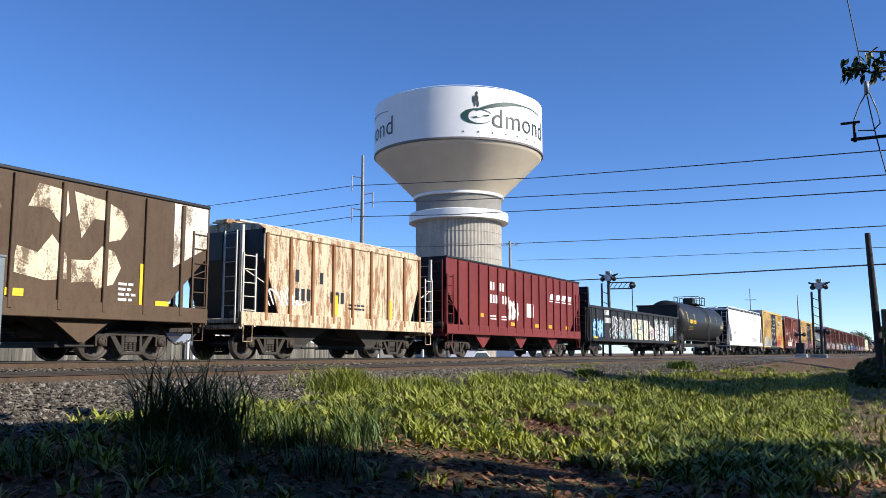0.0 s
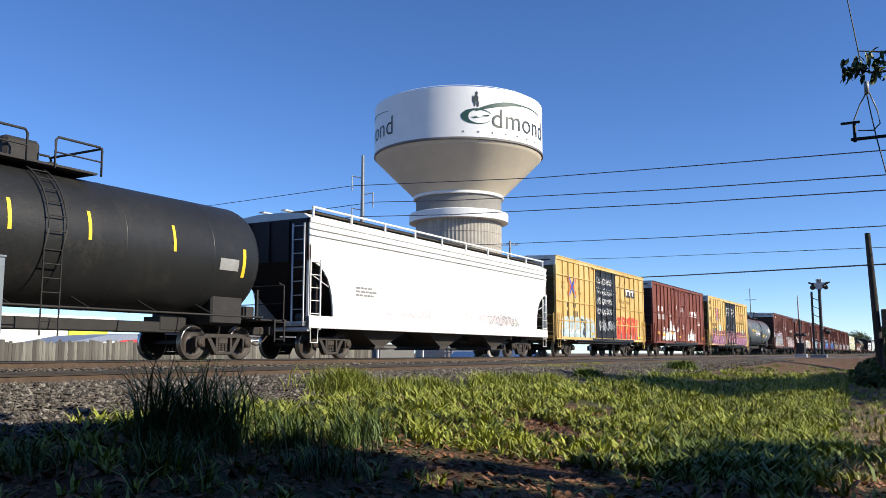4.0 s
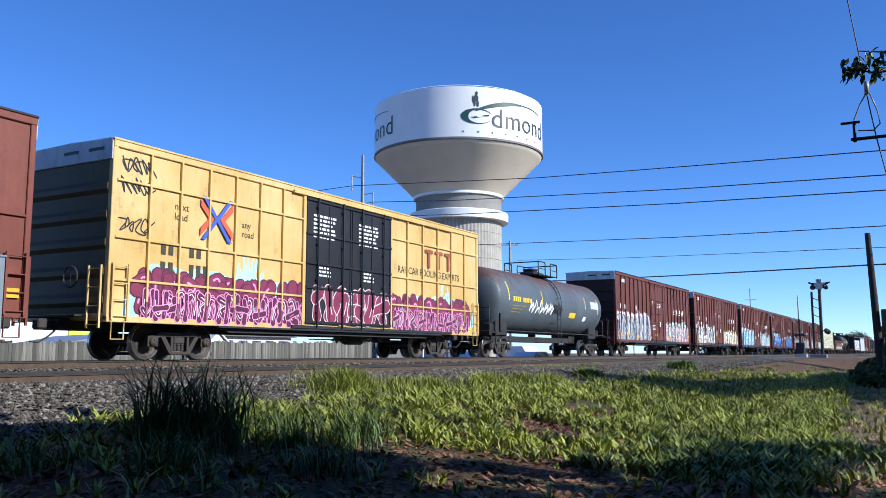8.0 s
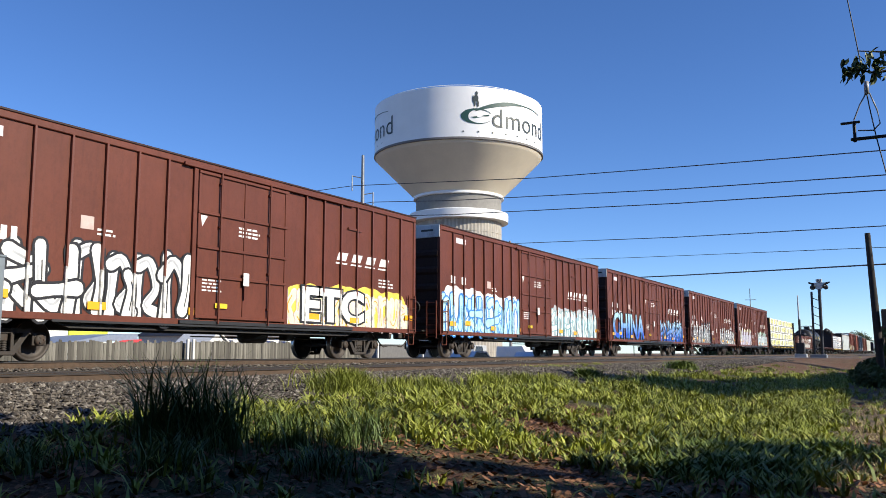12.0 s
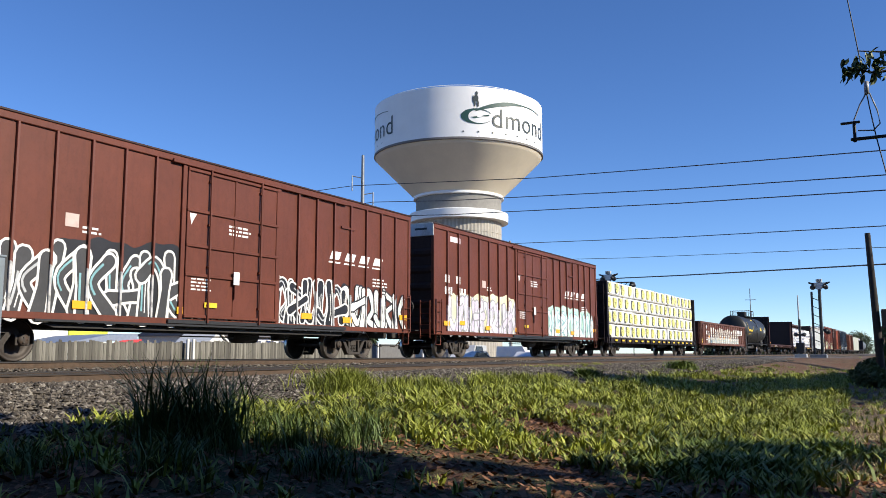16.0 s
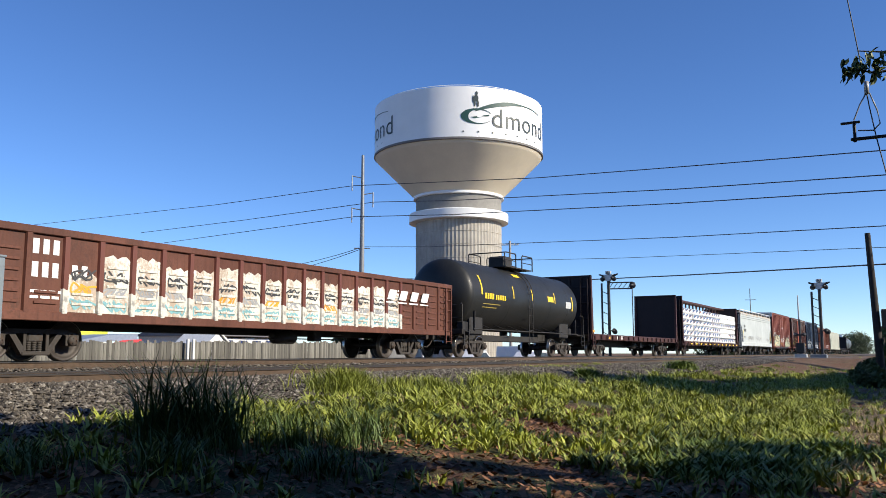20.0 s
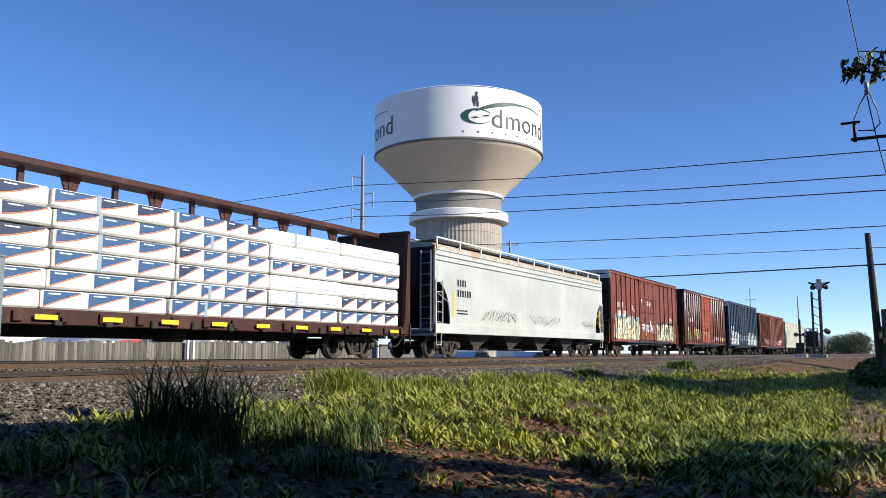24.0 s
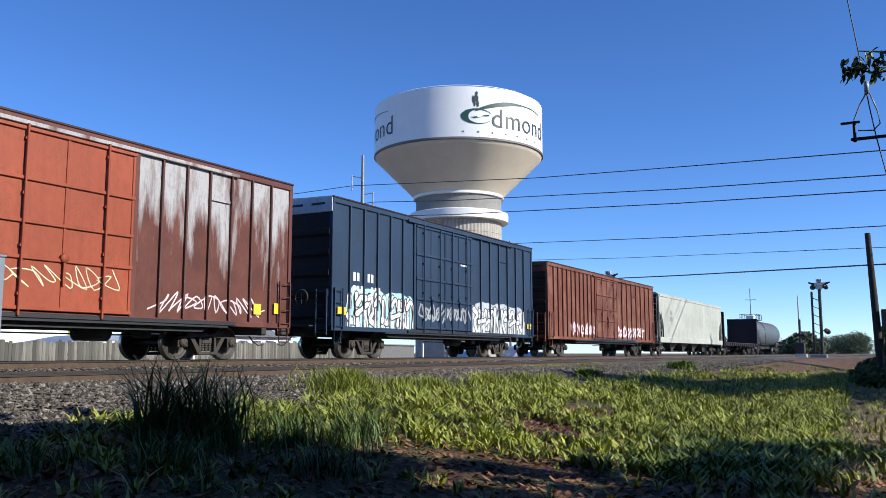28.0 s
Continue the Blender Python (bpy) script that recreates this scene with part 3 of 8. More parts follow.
def splash(car, x0, x1, z0, z1, material, seed, y=-1.564):
    """Paint rolled and dripped over the side: ragged spikes above and below a thick middle."""
    rnd = random.Random(seed)
    h, sh = z1 - z0, Shape()
    n = int((x1 - x0) / 0.05)
    for k in range(n):
        q = rnd.random()
        env = (0.45 + 0.35 * math.sin(9 * q + seed) + 0.2 * math.sin(23 * q)) * min(1.0, 5 * q, 5 * (1 - q))
        x = x0 + (x1 - x0) * q
        ln, lean = h * rnd.uniform(0.2, 0.5), rnd.uniform(-0.1, 0.4)
        zb = z0 + max(0.0, h * (0.25 + 0.75 * env) - ln) * rnd.random() ** 1.3
        path = [Vector((x + lean * ln * t / 4 + 0.03 * math.sin(t * 2 + k), zb + ln * t / 4, 0)) for t in range(5)]
        w = rnd.uniform(0.06, 0.24)
        ribbon(sh, path, [w * 0.75, w, w, w * 0.8, w * 0.35], y - 0.000012 * k, 0.0)
    part("paint_splash", sh, material, car, "ragged splash of sprayed paint")


def gpaint(name, c, vary=0.22):
    return mat("spray " + name, plain, c, 0.45, 0, vary, 2.2)


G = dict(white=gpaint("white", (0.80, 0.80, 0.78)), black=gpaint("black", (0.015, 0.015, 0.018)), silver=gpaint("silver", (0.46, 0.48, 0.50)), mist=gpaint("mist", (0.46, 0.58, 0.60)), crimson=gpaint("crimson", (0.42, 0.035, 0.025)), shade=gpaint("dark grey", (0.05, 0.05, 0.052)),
         cyan=gpaint("pale blue", (0.42, 0.72, 0.78)), blue=gpaint("blue", (0.04, 0.22, 0.62)), pink=gpaint("pink", (0.78, 0.30, 0.55)),
         maroon=gpaint("maroon", (0.22, 0.03, 0.07)), yellow=gpaint("yellow", (0.80, 0.62, 0.10)), cream=gpaint("cream", (0.80, 0.78, 0.52)),
         red=gpaint("red", (0.70, 0.08, 0.03)), orange=gpaint("orange", (0.80, 0.35, 0.04)), mint=gpaint("mint", (0.50, 0.75, 0.62)),
         plum=gpaint("plum", (0.10, 0.015, 0.045)), lilac=gpaint("lilac", (0.66, 0.60, 0.74)), teal=gpaint("teal", (0.20, 0.42, 0.46)), grey=gpaint("grey", (0.34, 0.35, 0.36)),
         rose=gpaint("rose", (0.72, 0.60, 0.62)))
G["sky"] = mat("spray blue fade", fade_paint, (0.01, 0.08, 0.55), (0.45, 0.78, 0.90), 1.2, 3.0)


def tags(car, places, y, material=ORANGE, w=0.42, h=0.16):
    """Reflective plates along the sill, each one part."""
    for x, z in places:
        part("reflector", Shape().box(x, x + w, y - 0.012, y, z, z + h, 0.003), material, car)


def two_tone(base, spray, z, name):
    """A rib whose foot was sprayed over."""
    m, n, l, p, co = shader(name, 0.5)
    s = n.new("ShaderNodeSeparateXYZ")
    l.new(co, s.inputs[0])
    a = n.new("ShaderNodeMath")
    a.operation = "MULTIPLY_ADD"
    l.new(noise_at(n, l, co, 1.6, 3), a.inputs[0])
    a.inputs[1].default_value = 1.2
    l.new(s.outputs[2], a.inputs[2])
    r = n.new("ShaderNodeMath")
    r.operation = "GREATER_THAN"
    l.new(a.outputs[0], r.inputs[0])
    r.inputs[1].default_value = z + 0.6
    g = noise_at(n, l, co, 3.0, 4)
    sp = mix(n, l, ramp(n, l, g, ((0.42, K), (0.5, W))), scaled(spray, 0.5), spray)
    l.new(mix(n, l, r.outputs[0], sp, base), p.inputs["Base Color"])
    return m


def boxcar(x0, x1, col, label, H=5.15, door=(0.44, 0.66), doorcol=None, panels=(8, 8), door_bars=(0.28, 0.52, 0.72), grid=None,
           spray=(), group="boxcars in the train", roofc=None, endcol=None, rib_mat=None, double=False, hatch=True, framec=None):
    L = x1 - x0
    hl = L / 2
    car = thing("boxcar", (x0 + x1) / 2, MAIN_Y, MAIN_Z, label, "boxcar", group)
    TRAIN.append((car, (x0 + x1) / 2))
    dc = doorcol or col
    base = 0.95
    side_y = -1.56
    b = Shape().box(-hl + 0.04, hl - 0.04, side_y, 1.56, base, H - 0.04)
    part("body", b, col, car)
    d0, d1 = -hl + door[0] * L, -hl + door[1] * L
    # corner posts, chords, sill
    for s in (-1, 1):
        part("corner_post", Shape().box(s * hl, s * (hl - 0.14), -1.6, -1.46, base - 0.02, H, 0.012), framec or col, car)
        part("corner_post", Shape().box(s * hl, s * (hl - 0.14), 1.46, 1.6, base - 0.02, H, 0.012), framec or col, car)
    part("top_chord", Shape().box(-hl, hl, -1.615, -1.5, H - 0.16, H, 0.015), framec or col, car)
    sl = Shape().box(-hl, hl, -1.61, -1.45, base - 0.06, base + 0.09, 0.012)
    part("side_sill", sl, col, car)
    part("fish_belly", Shape().prism([(-hl * 0.62, base - 0.05), (hl * 0.62, base - 0.05), (hl * 0.56, base - 0.22), (-hl * 0.56, base - 0.22)], -1.48, -1.42), UNDER, car)
    part("sill_flange", Shape().box(-hl * 0.62, hl * 0.66, -1.64, -1.60, base - 0.10, base - 0.05), BLACKP, car)
    # ribs on both sides of the door
    rib = Shape().box(-0.03, 0.03, -1.632, side_y, base + 0.08, H - 0.15, 0.008).mesh("rib")
    rib.materials.append(rib_mat or col)
    for a, c, n in ((-hl + 0.14, d0, panels[0]), (d1, hl - 0.14, panels[1])):
        for i in range(1, n):
            o = part("rib", rib, col, car, at=(a + (c - a) * i / n, 0, 0))
            if rib_mat:
                o.location.y = -0.0005
    # horizontal beads of a gridded side
    for g in grid or ():
        for a, c in ((-hl + 0.14, d0), (d1, hl - 0.14)):
            part("bead", Shape().box(a, c, -1.618, side_y, g, g + 0.06, 0.008), col, car)
    # door with rails, posts and locking bars
    dz0, dz1 = base + 0.12, H - 0.22
    leaf = [(d0 + 0.08, d1 - 0.08)] if not double else [(d0 + 0.06, (d0 + d1) / 2 - 0.02), ((d0 + d1) / 2 + 0.02, d1 - 0.06)]
    for a, c in leaf:
        dr = part("door", Shape().box(a, c, -1.63, -1.565, dz0, dz1, 0.012), dc, car, "closed sliding plug door")
        for q in (0.0, *door_bars, 1.0):
            z = dz0 + (dz1 - dz0 - 0.09) * (1 - q)
            part("door_rail", Shape().box(a - 0.01, c + 0.01, -1.68, -1.625, z, z + 0.08, 0.01), dc, dr)
        for q in (0.0, 0.5, 1.0):
            x = a + (c - a - 0.07) * q
            part("door_stile", Shape().box(x, x + 0.07, -1.655, -1.625, dz0, dz1, 0.01), dc, dr)
        for q in (0.22, 0.78):
            x = a + (c - a) * q
            s = Shape()
            s.tube([(x, -1.70, dz0 - 0.12), (x, -1.70, dz1 + 0.04)], 0.03, 6)
            for z in (dz0 + 0.3, dz0 + 1.3, dz0 + 2.4, dz1 - 0.3):
                s.box(x - 0.05, x + 0.05, -1.70, -1.63, z, z + 0.06)
            part("locking_bar", s, dc, dr)
        s = Shape().lathe([(0.0, -1.72), (0.10, -1.72), (0.11, -1.68), (0.0, -1.68)], 12, "y", ((a + c) / 2, 0, dz0 + 1.15))
        s.box((a + c) / 2 - 0.03, (a + c) / 2 + 0.03, -1.71, -1.68, dz0 + 0.55, dz0 + 1.15)
        part("door_gear", s, dc, dr)
    for z, w in ((dz1 + 0.03, 0.09), (dz0 - 0.16, 0.10)):
        part("door_track", Shape().box(d0 - (d1 - d0) * 0.12, min(hl, d1 + (d1 - d0) * 0.9), -1.67, -1.56, z, z + w, 0.01), col if z > 3 else BLACKP, car)
    for x in (d0, d1):
        part("door_post", Shape().box(x - 0.07, x + 0.07, -1.625, side_y, base + 0.05, H - 0.1, 0.01), framec or col, car)
    # roof with cross ribs
    rc = roofc or GALV
    # eaves of all but the yellow cars: roofline shadow put into a dark colour
    for s in (-1, 1):
        part("eave", Shape().box(-hl - 0.02, hl + 0.02, s * 1.63, s * 1.53, H + 0.002, H + 0.055, 0.012), col if "yellow" in label else mat("roof edge grime", paint, (0.045, 0.022, 0.018)), car)
    roof = Shape().prism([(-1.53, H), (-1.53, H + 0.05), (0, H + 0.075), (1.53, H + 0.05), (1.53, H)], -hl - 0.02, hl + 0.02, "yz")
    nr = int(L / 1.2)
    for i in range(nr + 1):
        x = -hl + 0.05 + (L - 0.1) * i / nr
        roof.prism([(-1.5, H + 0.03), (0, H + 0.10), (1.5, H + 0.03), (0, H + 0.05)], x - 0.03, x + 0.03, "yz")
    part("roof", roof, rc, car, "galvanised roof")
    # ends: corrugated lower sheet, shade put into its dark colour; pale top panel
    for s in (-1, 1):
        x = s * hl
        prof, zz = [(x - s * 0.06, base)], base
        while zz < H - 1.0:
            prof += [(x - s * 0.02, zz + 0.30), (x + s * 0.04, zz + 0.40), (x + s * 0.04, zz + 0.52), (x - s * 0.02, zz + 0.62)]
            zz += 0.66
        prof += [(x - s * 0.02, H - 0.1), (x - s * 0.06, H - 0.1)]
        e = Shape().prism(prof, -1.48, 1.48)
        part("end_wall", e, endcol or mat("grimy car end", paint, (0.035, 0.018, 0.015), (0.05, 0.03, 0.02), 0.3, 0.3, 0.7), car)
        ec = part("end_cap", Shape().box(x - s * 0.05, x + s * 0.03, -1.58, 1.58, H - 0.46, H + 0.04, 0.01), rc, car)
        for yy in (-1.3, -0.4):
            part("small_print", Shape().box(x + s * 0.03, x + s * 0.034, yy, yy + 0.55, H - 0.22, H - 0.14), BLACKP, ec)
        ladder(car, x + s * 0.09, -1.25, 0.75, 2.2, 0.42, col, "y")
        ladder(car, x - s * 0.32, -1.65, 0.95, 2.25, 0.44, col, "x", 4)
        stirrup(car, x - s * 0.32, -1.60, col)
        part("end_platform", Shape().box(x, x + s * 0.38, -1.0, 1.0, 1.02, 1.06), UNDER, car)
        if s < 0:
            bw = Shape().lathe([(0.24, 0.0), (0.27, 0.02), (0.24, 0.04)], 18, "x", (x - 0.22, -0.55, 1.95))
            for k in range(4):
                a = k * 1.571
                bw.tube([(x - 0.2, -0.55, 1.95), (x - 0.2, -0.55 + 0.25 * math.cos(a), 1.95 + 0.25 * math.sin(a))], 0.012, 5)
            part("brake_wheel", bw, UNDER, car)
    running_gear(car, L, 2.75)
    air_gear(car, 1.5)
    if hatch:
        x = d1 + (hl - d1) * 0.42
        part("stencil_panel", Shape().box(x, x + 0.75, -1.61, side_y, H - 0.95, H - 0.88), col, car)
    return car, L, d0, d1


def hopper_outline(L, H, top_in, mid, foot, base, curved=False):
    h = L / 2
    if curved:
        # the lower corner is cut away along a curve
        a, c, b = (h - top_in, mid), (h - foot, mid - 0.1), (h - foot, base)
        arc = [((1 - t) ** 2 * a[0] + 2 * t * (1 - t) * c[0] + t * t * b[0], (1 - t) ** 2 * a[1] + 2 * t * (1 - t) * c[1] + t * t * b[1]) for t in [k / 8 for k in range(9)]]
        return [(-h + top_in, H)] + [(-x, z) for x, z in arc] + arc[::-1] + [(h - top_in, H)]
    return [(-h + top_in, H), (-h + top_in, mid), (-h + foot, base), (h - foot, base), (h - top_in, mid), (h - top_in, H)]


def bay(car, x, w, material, z0=0.32, z1=1.15, y=1.25):
    s = Shape()
    t = 0.28
    v = []
    for zz, hx, hy in ((z1, w / 2, y), (z0 + 0.12, t, y * 0.82), (z0, t, y * 0.82)):
        v += [(x - hx, -hy, zz), (x + hx, -hy, zz), (x + hx, hy, zz), (x - hx, hy, zz)]
    f = [(8, 9, 10, 11), (0, 3, 2, 1)]
    for k in (0, 4):
        f += [(k + i, k + (i + 1) % 4, k + 4 + (i + 1) % 4, k + 4 + i) for i in range(4)]
    s.add(v, f)
    b = part("hopper_bay", s, material, car)
    g = Shape().box(x - t - 0.12, x + t + 0.12, -y * 0.86, y * 0.86, z0 - 0.02, z0 + 0.06, 0.01)
    g.tube([(x - t - 0.1, -y - 0.12, z0 + 0.02), (x + t + 0.1, -y - 0.12, z0 + 0.02)], 0.03, 8)
    part("outlet_gate", g, UNDER, b)


def hopper(x0, x1, col, label, H, covered=True, ribs=0, ribc=None, bays=(0,), bayw=3.2, group="hoppers in the train", mid=2.7, base=1.0,
           top_in=0.0, foot=1.7, inset=1.9, rails=True, endcol=None, ladderc=None, batten=None, lip=None, gusset=False, slope=None):
    L = x1 - x0
    hl = L / 2
    car = thing("covered_hopper" if covered else "open_hopper", (x0 + x1) / 2, MAIN_Y, MAIN_Z, label, "hopper car", group)
    TRAIN.append((car, (x0 + x1) / 2))
    ec, lc = endcol or col, ladderc or col
    side = hopper_outline(L, H, top_in, mid, foot, base + 0.22, slope is not None)
    slope = slope or foot
    for y, yb in ((-1.6, -1.55), (1.6, 1.55)):
        part("side_sheet", Shape().prism(side, y, yb), col, car)
    # slope sheets and end walls; a near-black endcol holds their shade
    for s in (-1, 1):
        e = Shape()
        x = s * (hl - top_in)
        e.add([(x, -1.56, H), (x, 1.56, H), (x, 1.56, mid), (x, -1.56, mid), (s * (hl - slope), 1.56, base + 0.2), (s * (hl - slope), -1.56, base + 0.2)],
              [(0, 1, 2, 3), (3, 2, 4, 5)])
        e.add([(x - s * 0.04, -1.56, H), (x - s * 0.04, 1.56, H), (x - s * 0.04, 1.56, mid), (x - s * 0.04, -1.56, mid), (s * (hl - slope - 0.05), 1.56, base + 0.2), (s * (hl - slope - 0.05), -1.56, base + 0.2)],
              [(3, 2, 1, 0), (5, 4, 2, 3)])
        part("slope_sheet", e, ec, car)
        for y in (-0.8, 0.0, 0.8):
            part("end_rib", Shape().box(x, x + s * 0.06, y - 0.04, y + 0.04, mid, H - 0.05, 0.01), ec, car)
        # corner post, platform and ladders of the end cage
        part("corner_post", Shape().box(s * hl, s * (hl - 0.10), -1.6, -1.50, base, mid + 0.5 if top_in == 0 else H, 0.01), lc, car)
        part("corner_post", Shape().box(s * hl, s * (hl - 0.10), 1.50, 1.6, base, mid + 0.5 if top_in == 0 else H, 0.01), lc, car)
        part("end_platform", Shape().box(s * hl, s * (hl - foot), -1.55, 1.55, base - 0.05, base + 0.02, 0.01), UNDER, car)
        part("end_sill", Shape().box(s * hl, s * (hl - 0.2), -1.58, 1.58, base - 0.16, base + 0.14, 0.02), col, car)
        ladder(car, s * (hl - 0.30), -1.62, base - 0.1, mid + 0.6 if top_in == 0 and not covered else mid + 0.05, 0.50, lc, "x")
        ladder(car, s * (hl + 0.03), -1.2, base, H - 0.15, 0.45, lc, "y")
        stirrup(car, s * (hl - 0.30), -1.6, col)
        grab(car, [(s * (hl - 0.1), -1.58, mid - 0.4), (s * (hl - 1.0), -1.58, mid - 0.75)], lc)
        part("end_post", Shape().box(s * (hl - foot * 0.55), s * (hl - foot * 0.55 - 0.09), -1.35, -1.25, base, mid - 0.4, 0.01), ec, car)
        bx = Shape().lathe([(0.0, 0.0), (0.14, 0.0), (0.14, 0.6), (0.0, 0.6)], 12, "y", (s * (hl - 0.75), -1.2, base + 0.3))
        part("brake_cylinder", bx, UNDER, car)
    part("side_sill", Shape().box(-hl, hl, -1.65, -1.52, base - 0.06, base + 0.32, 0.015), col, car)
    part("side_sill", Shape().box(-hl, hl, 1.52, 1.615, base - 0.06, base + 0.26, 0.015), col, car)
    part("top_chord", Shape().box(-hl + top_in, hl - top_in, -1.64, -1.5, H - (0.06 if lip else 0.14), H + 0.02, 0.015), lip or col, car)
    part("top_chord", Shape().box(-hl + top_in, hl - top_in, 1.5, 1.64, H - 0.14, H + 0.02, 0.015), lip or col, car)
    if ribs:
        rib = Shape().box(-0.05, 0.05, -1.67, -1.59, base + 0.1, H - 0.1, 0.012).mesh("rib")
        rib.materials.append(ribc or col)
        span = L - 2 * foot * 0.62
        for i in range(ribs + 1):
            part("rib", rib, col, car, at=(-span / 2 + span * i / ribs, 0, 0))
    if covered:
        roof = Shape().prism([(-1.6, H), (-1.35, H + 0.16), (-0.5, H + 0.24), (0.5, H + 0.24), (1.35, H + 0.16), (1.6, H)], -hl + top_in, hl - top_in, "yz")
        part("roof", roof, col, car)
        rb = Shape()
        for y in (-0.55, 0.35):
            rb.box(-hl + 0.1 + top_in, hl - 0.1 - top_in, y, y + 0.20, H + 0.32, H + 0.36)
        part("running_board", rb, GALV, car)
        hb = Shape().box(-hl + 0.8, hl - 0.8, -0.25, 0.25, H + 0.24, H + 0.38, 0.03)
        part("hatch_cover", hb, col, car)
        if rails:
            n = max(6, int(L / 1.95))
            for i in range(n + 1):
                x = -hl + 0.25 + (L - 0.5) * i / n
                part("rail_post", Shape().box(x - 0.03, x + 0.03, -1.56, -1.50, H, H + 0.38, 0.008), WHITE, car)
            part("walkway_grating", Shape().box(-hl + 0.25, hl - 0.25, -1.42, -0.62, H + 0.22, H + 0.29), TRUCK, car)
            for q in (0.10, 0.20):
                part("roof_seam", Shape().box(-hl + top_in, hl - top_in, -1.655, -1.60, H - 0.14 - q * 2, H - 0.10 - q * 2, 0.01), col, car)
            g = Shape().box(-hl + 0.2, hl - 0.2, -1.57, -1.49, H + 0.34, H + 0.40, 0.01)
            part("roof_rail", g, WHITE, car)
    else:
        ins = Shape().box(-hl + 1.5, hl - 1.5, -1.5, 1.5, H - 0.9, H - 0.6)
        part("load", ins, mat("coal", plain, (0.02, 0.02, 0.02), 0.9, 0, 0.4, 12, 1.0), car)
    for x in bays:
        bay(car, x, bayw, mat("bay grey", paint, (0.06, 0.055, 0.05)) if not gusset else UNDER)
        if gusset:
            part("bay_gusset", Shape().prism([(x - bayw * 0.30, base + 0.1), (x + bayw * 0.30, base + 0.1), (x + 0.08, 0.42), (x - 0.08, 0.42)], -1.45, -1.38), col, car)
    running_gear(car, L, inset)
    air_gear(car, hl * 0.45, 0.18)
    return car, L


def tank_car(x0, x1, col, label, R, top, marks, platc=None, text=YELLOW, group="tank cars in the train", mx=0.0, rust=None, dome=None, fit=0.62, ext=0.0, deck=1.6):
    """x0..x1: over the end sills. The barrel lies on saddles over the trucks."""
    L = x1 - x0
    hl = L / 2
    car = thing("tank_car", (x0 + x1) / 2, MAIN_Y, MAIN_Z, label, "tank car", group)
    TRAIN.append((car, (x0 + x1) / 2))
    zc = top - R
    bl = hl - 0.75 + ext
    prof = [(0.0, -bl - 0.0)]
    for k in range(1, 9):
        a = k / 8 * math.pi / 2
        prof.append((R * math.sin(a), -bl + 0.62 * (1 - math.cos(a))))
    half = prof[1:]
    prof = [(0.001, -bl)] + half + [(R, -bl * 0.5), (R, 0), (R, bl * 0.5)] + [(r, -h) for r, h in reversed(half)] + [(0.001, bl)]
    part("barrel", Shape().lathe(prof, 48, "x", (0, 0, zc)), col, car)
    for x in (-bl * 0.72, -bl * 0.36, 0.36 * bl, 0.72 * bl):
        part("weld_band", Shape().lathe([(R + 0.001, x - 0.02), (R + 0.006, x - 0.01), (R + 0.006, x + 0.01), (R + 0.001, x + 0.02)], 48, "x", (0, 0, zc)), col, car)
    for s in (-1, 1):
        sd = Shape().box(s * (hl - 2.6), s * (hl - 1.4), -1.15, 1.15, 0.95, zc - R * 0.62, 0.05)
        part("saddle", sd, UNDER, car)
        fr = Shape().box(s * (hl + 0.05), s * (hl - 0.12), -1.55, 1.55, 0.95, 1.16, 0.02)
        fr.box(s * hl, s * (hl - 3.6), -0.32, 0.32, 0.78, 1.14, 0.02)
        fr.box(s * hl, s * (hl - 1.05), -1.5, 1.5, 1.10, 1.14)
        part("end_frame", fr, UNDER, car)
        rl = Shape()
        for y in (-1.5, 1.5):
            rl.tube([(s * (hl - 0.05), y, 1.1), (s * (hl - 0.05), y, 2.15), (s * (hl - 0.15), y * 0.93, 2.22)], 0.02, 6)
        rl.tube([(s * (hl - 0.05), -1.5, 2.15), (s * (hl - 0.05), 1.5, 2.15)], 0.02, 6)
        rl.tube([(s * (hl - 0.05), -1.5, 1.62), (s * (hl - 0.05), 1.5, 1.62)], 0.016, 6)
        part("end_railing", rl, UNDER, car)
        ladder(car, s * (hl - 0.30), -1.56, 0.5, 1.15, 0.42, UNDER, "x", 3)
        lg = Shape()
        lg.box(s * (hl - 1.15), s * (hl - 1.21), -1.5, -1.42, 1.1, 1.95)
        part("hand_post", lg, UNDER, car)
        bx = Shape().box(s * (hl - 0.85), s * (hl - 1.3), -1.1, -0.8, 1.14, 1.5, 0.03)
        part("valve_box", bx, UNDER, car)
    sr = Shape()
    sr.tube([(-hl + 1.0, -1.53, 1.18), (hl - 1.0, -1.53, 1.18)], 0.028, 6)
    for i in range(7):
        x = (-hl + 2.9) + (L - 5.8) * i / 6
        sr.tube([(x, -1.53, 1.18), (x, -0.8, zc - R * 0.82)], 0.018, 5)
    part("side_handrail", sr, UNDER, car)
    pl = Shape().box(mx - deck + 0.1, mx + deck - 0.1, -0.95, 0.95, top + 0.0, top + 0.05)
    part("top_platform", pl, UNDER, car)
    for y in (-0.95, 0.95):
        for a, c in ((mx - deck, mx - 0.35), (mx + 0.35, mx + deck)):
            part("platform_railing", Shape().tube([(a, y, top - 0.05), (a, y, top + 0.60), (a + 0.06, y, top + 0.68), (c - 0.06, y, top + 0.68), (c, y, top + 0.60), (c, y, top - 0.02)], 0.03, 6), UNDER, car)
            part("railing_bar", Shape().tube([(a, y, top + 0.33), (c, y, top + 0.33)], 0.02, 6), UNDER, car)
    for x in (mx - deck, mx + deck):
        part("end_bar", Shape().tube([(x, -0.95, top + 0.66), (x, 0.95, top + 0.66)], 0.03, 6), UNDER, car)
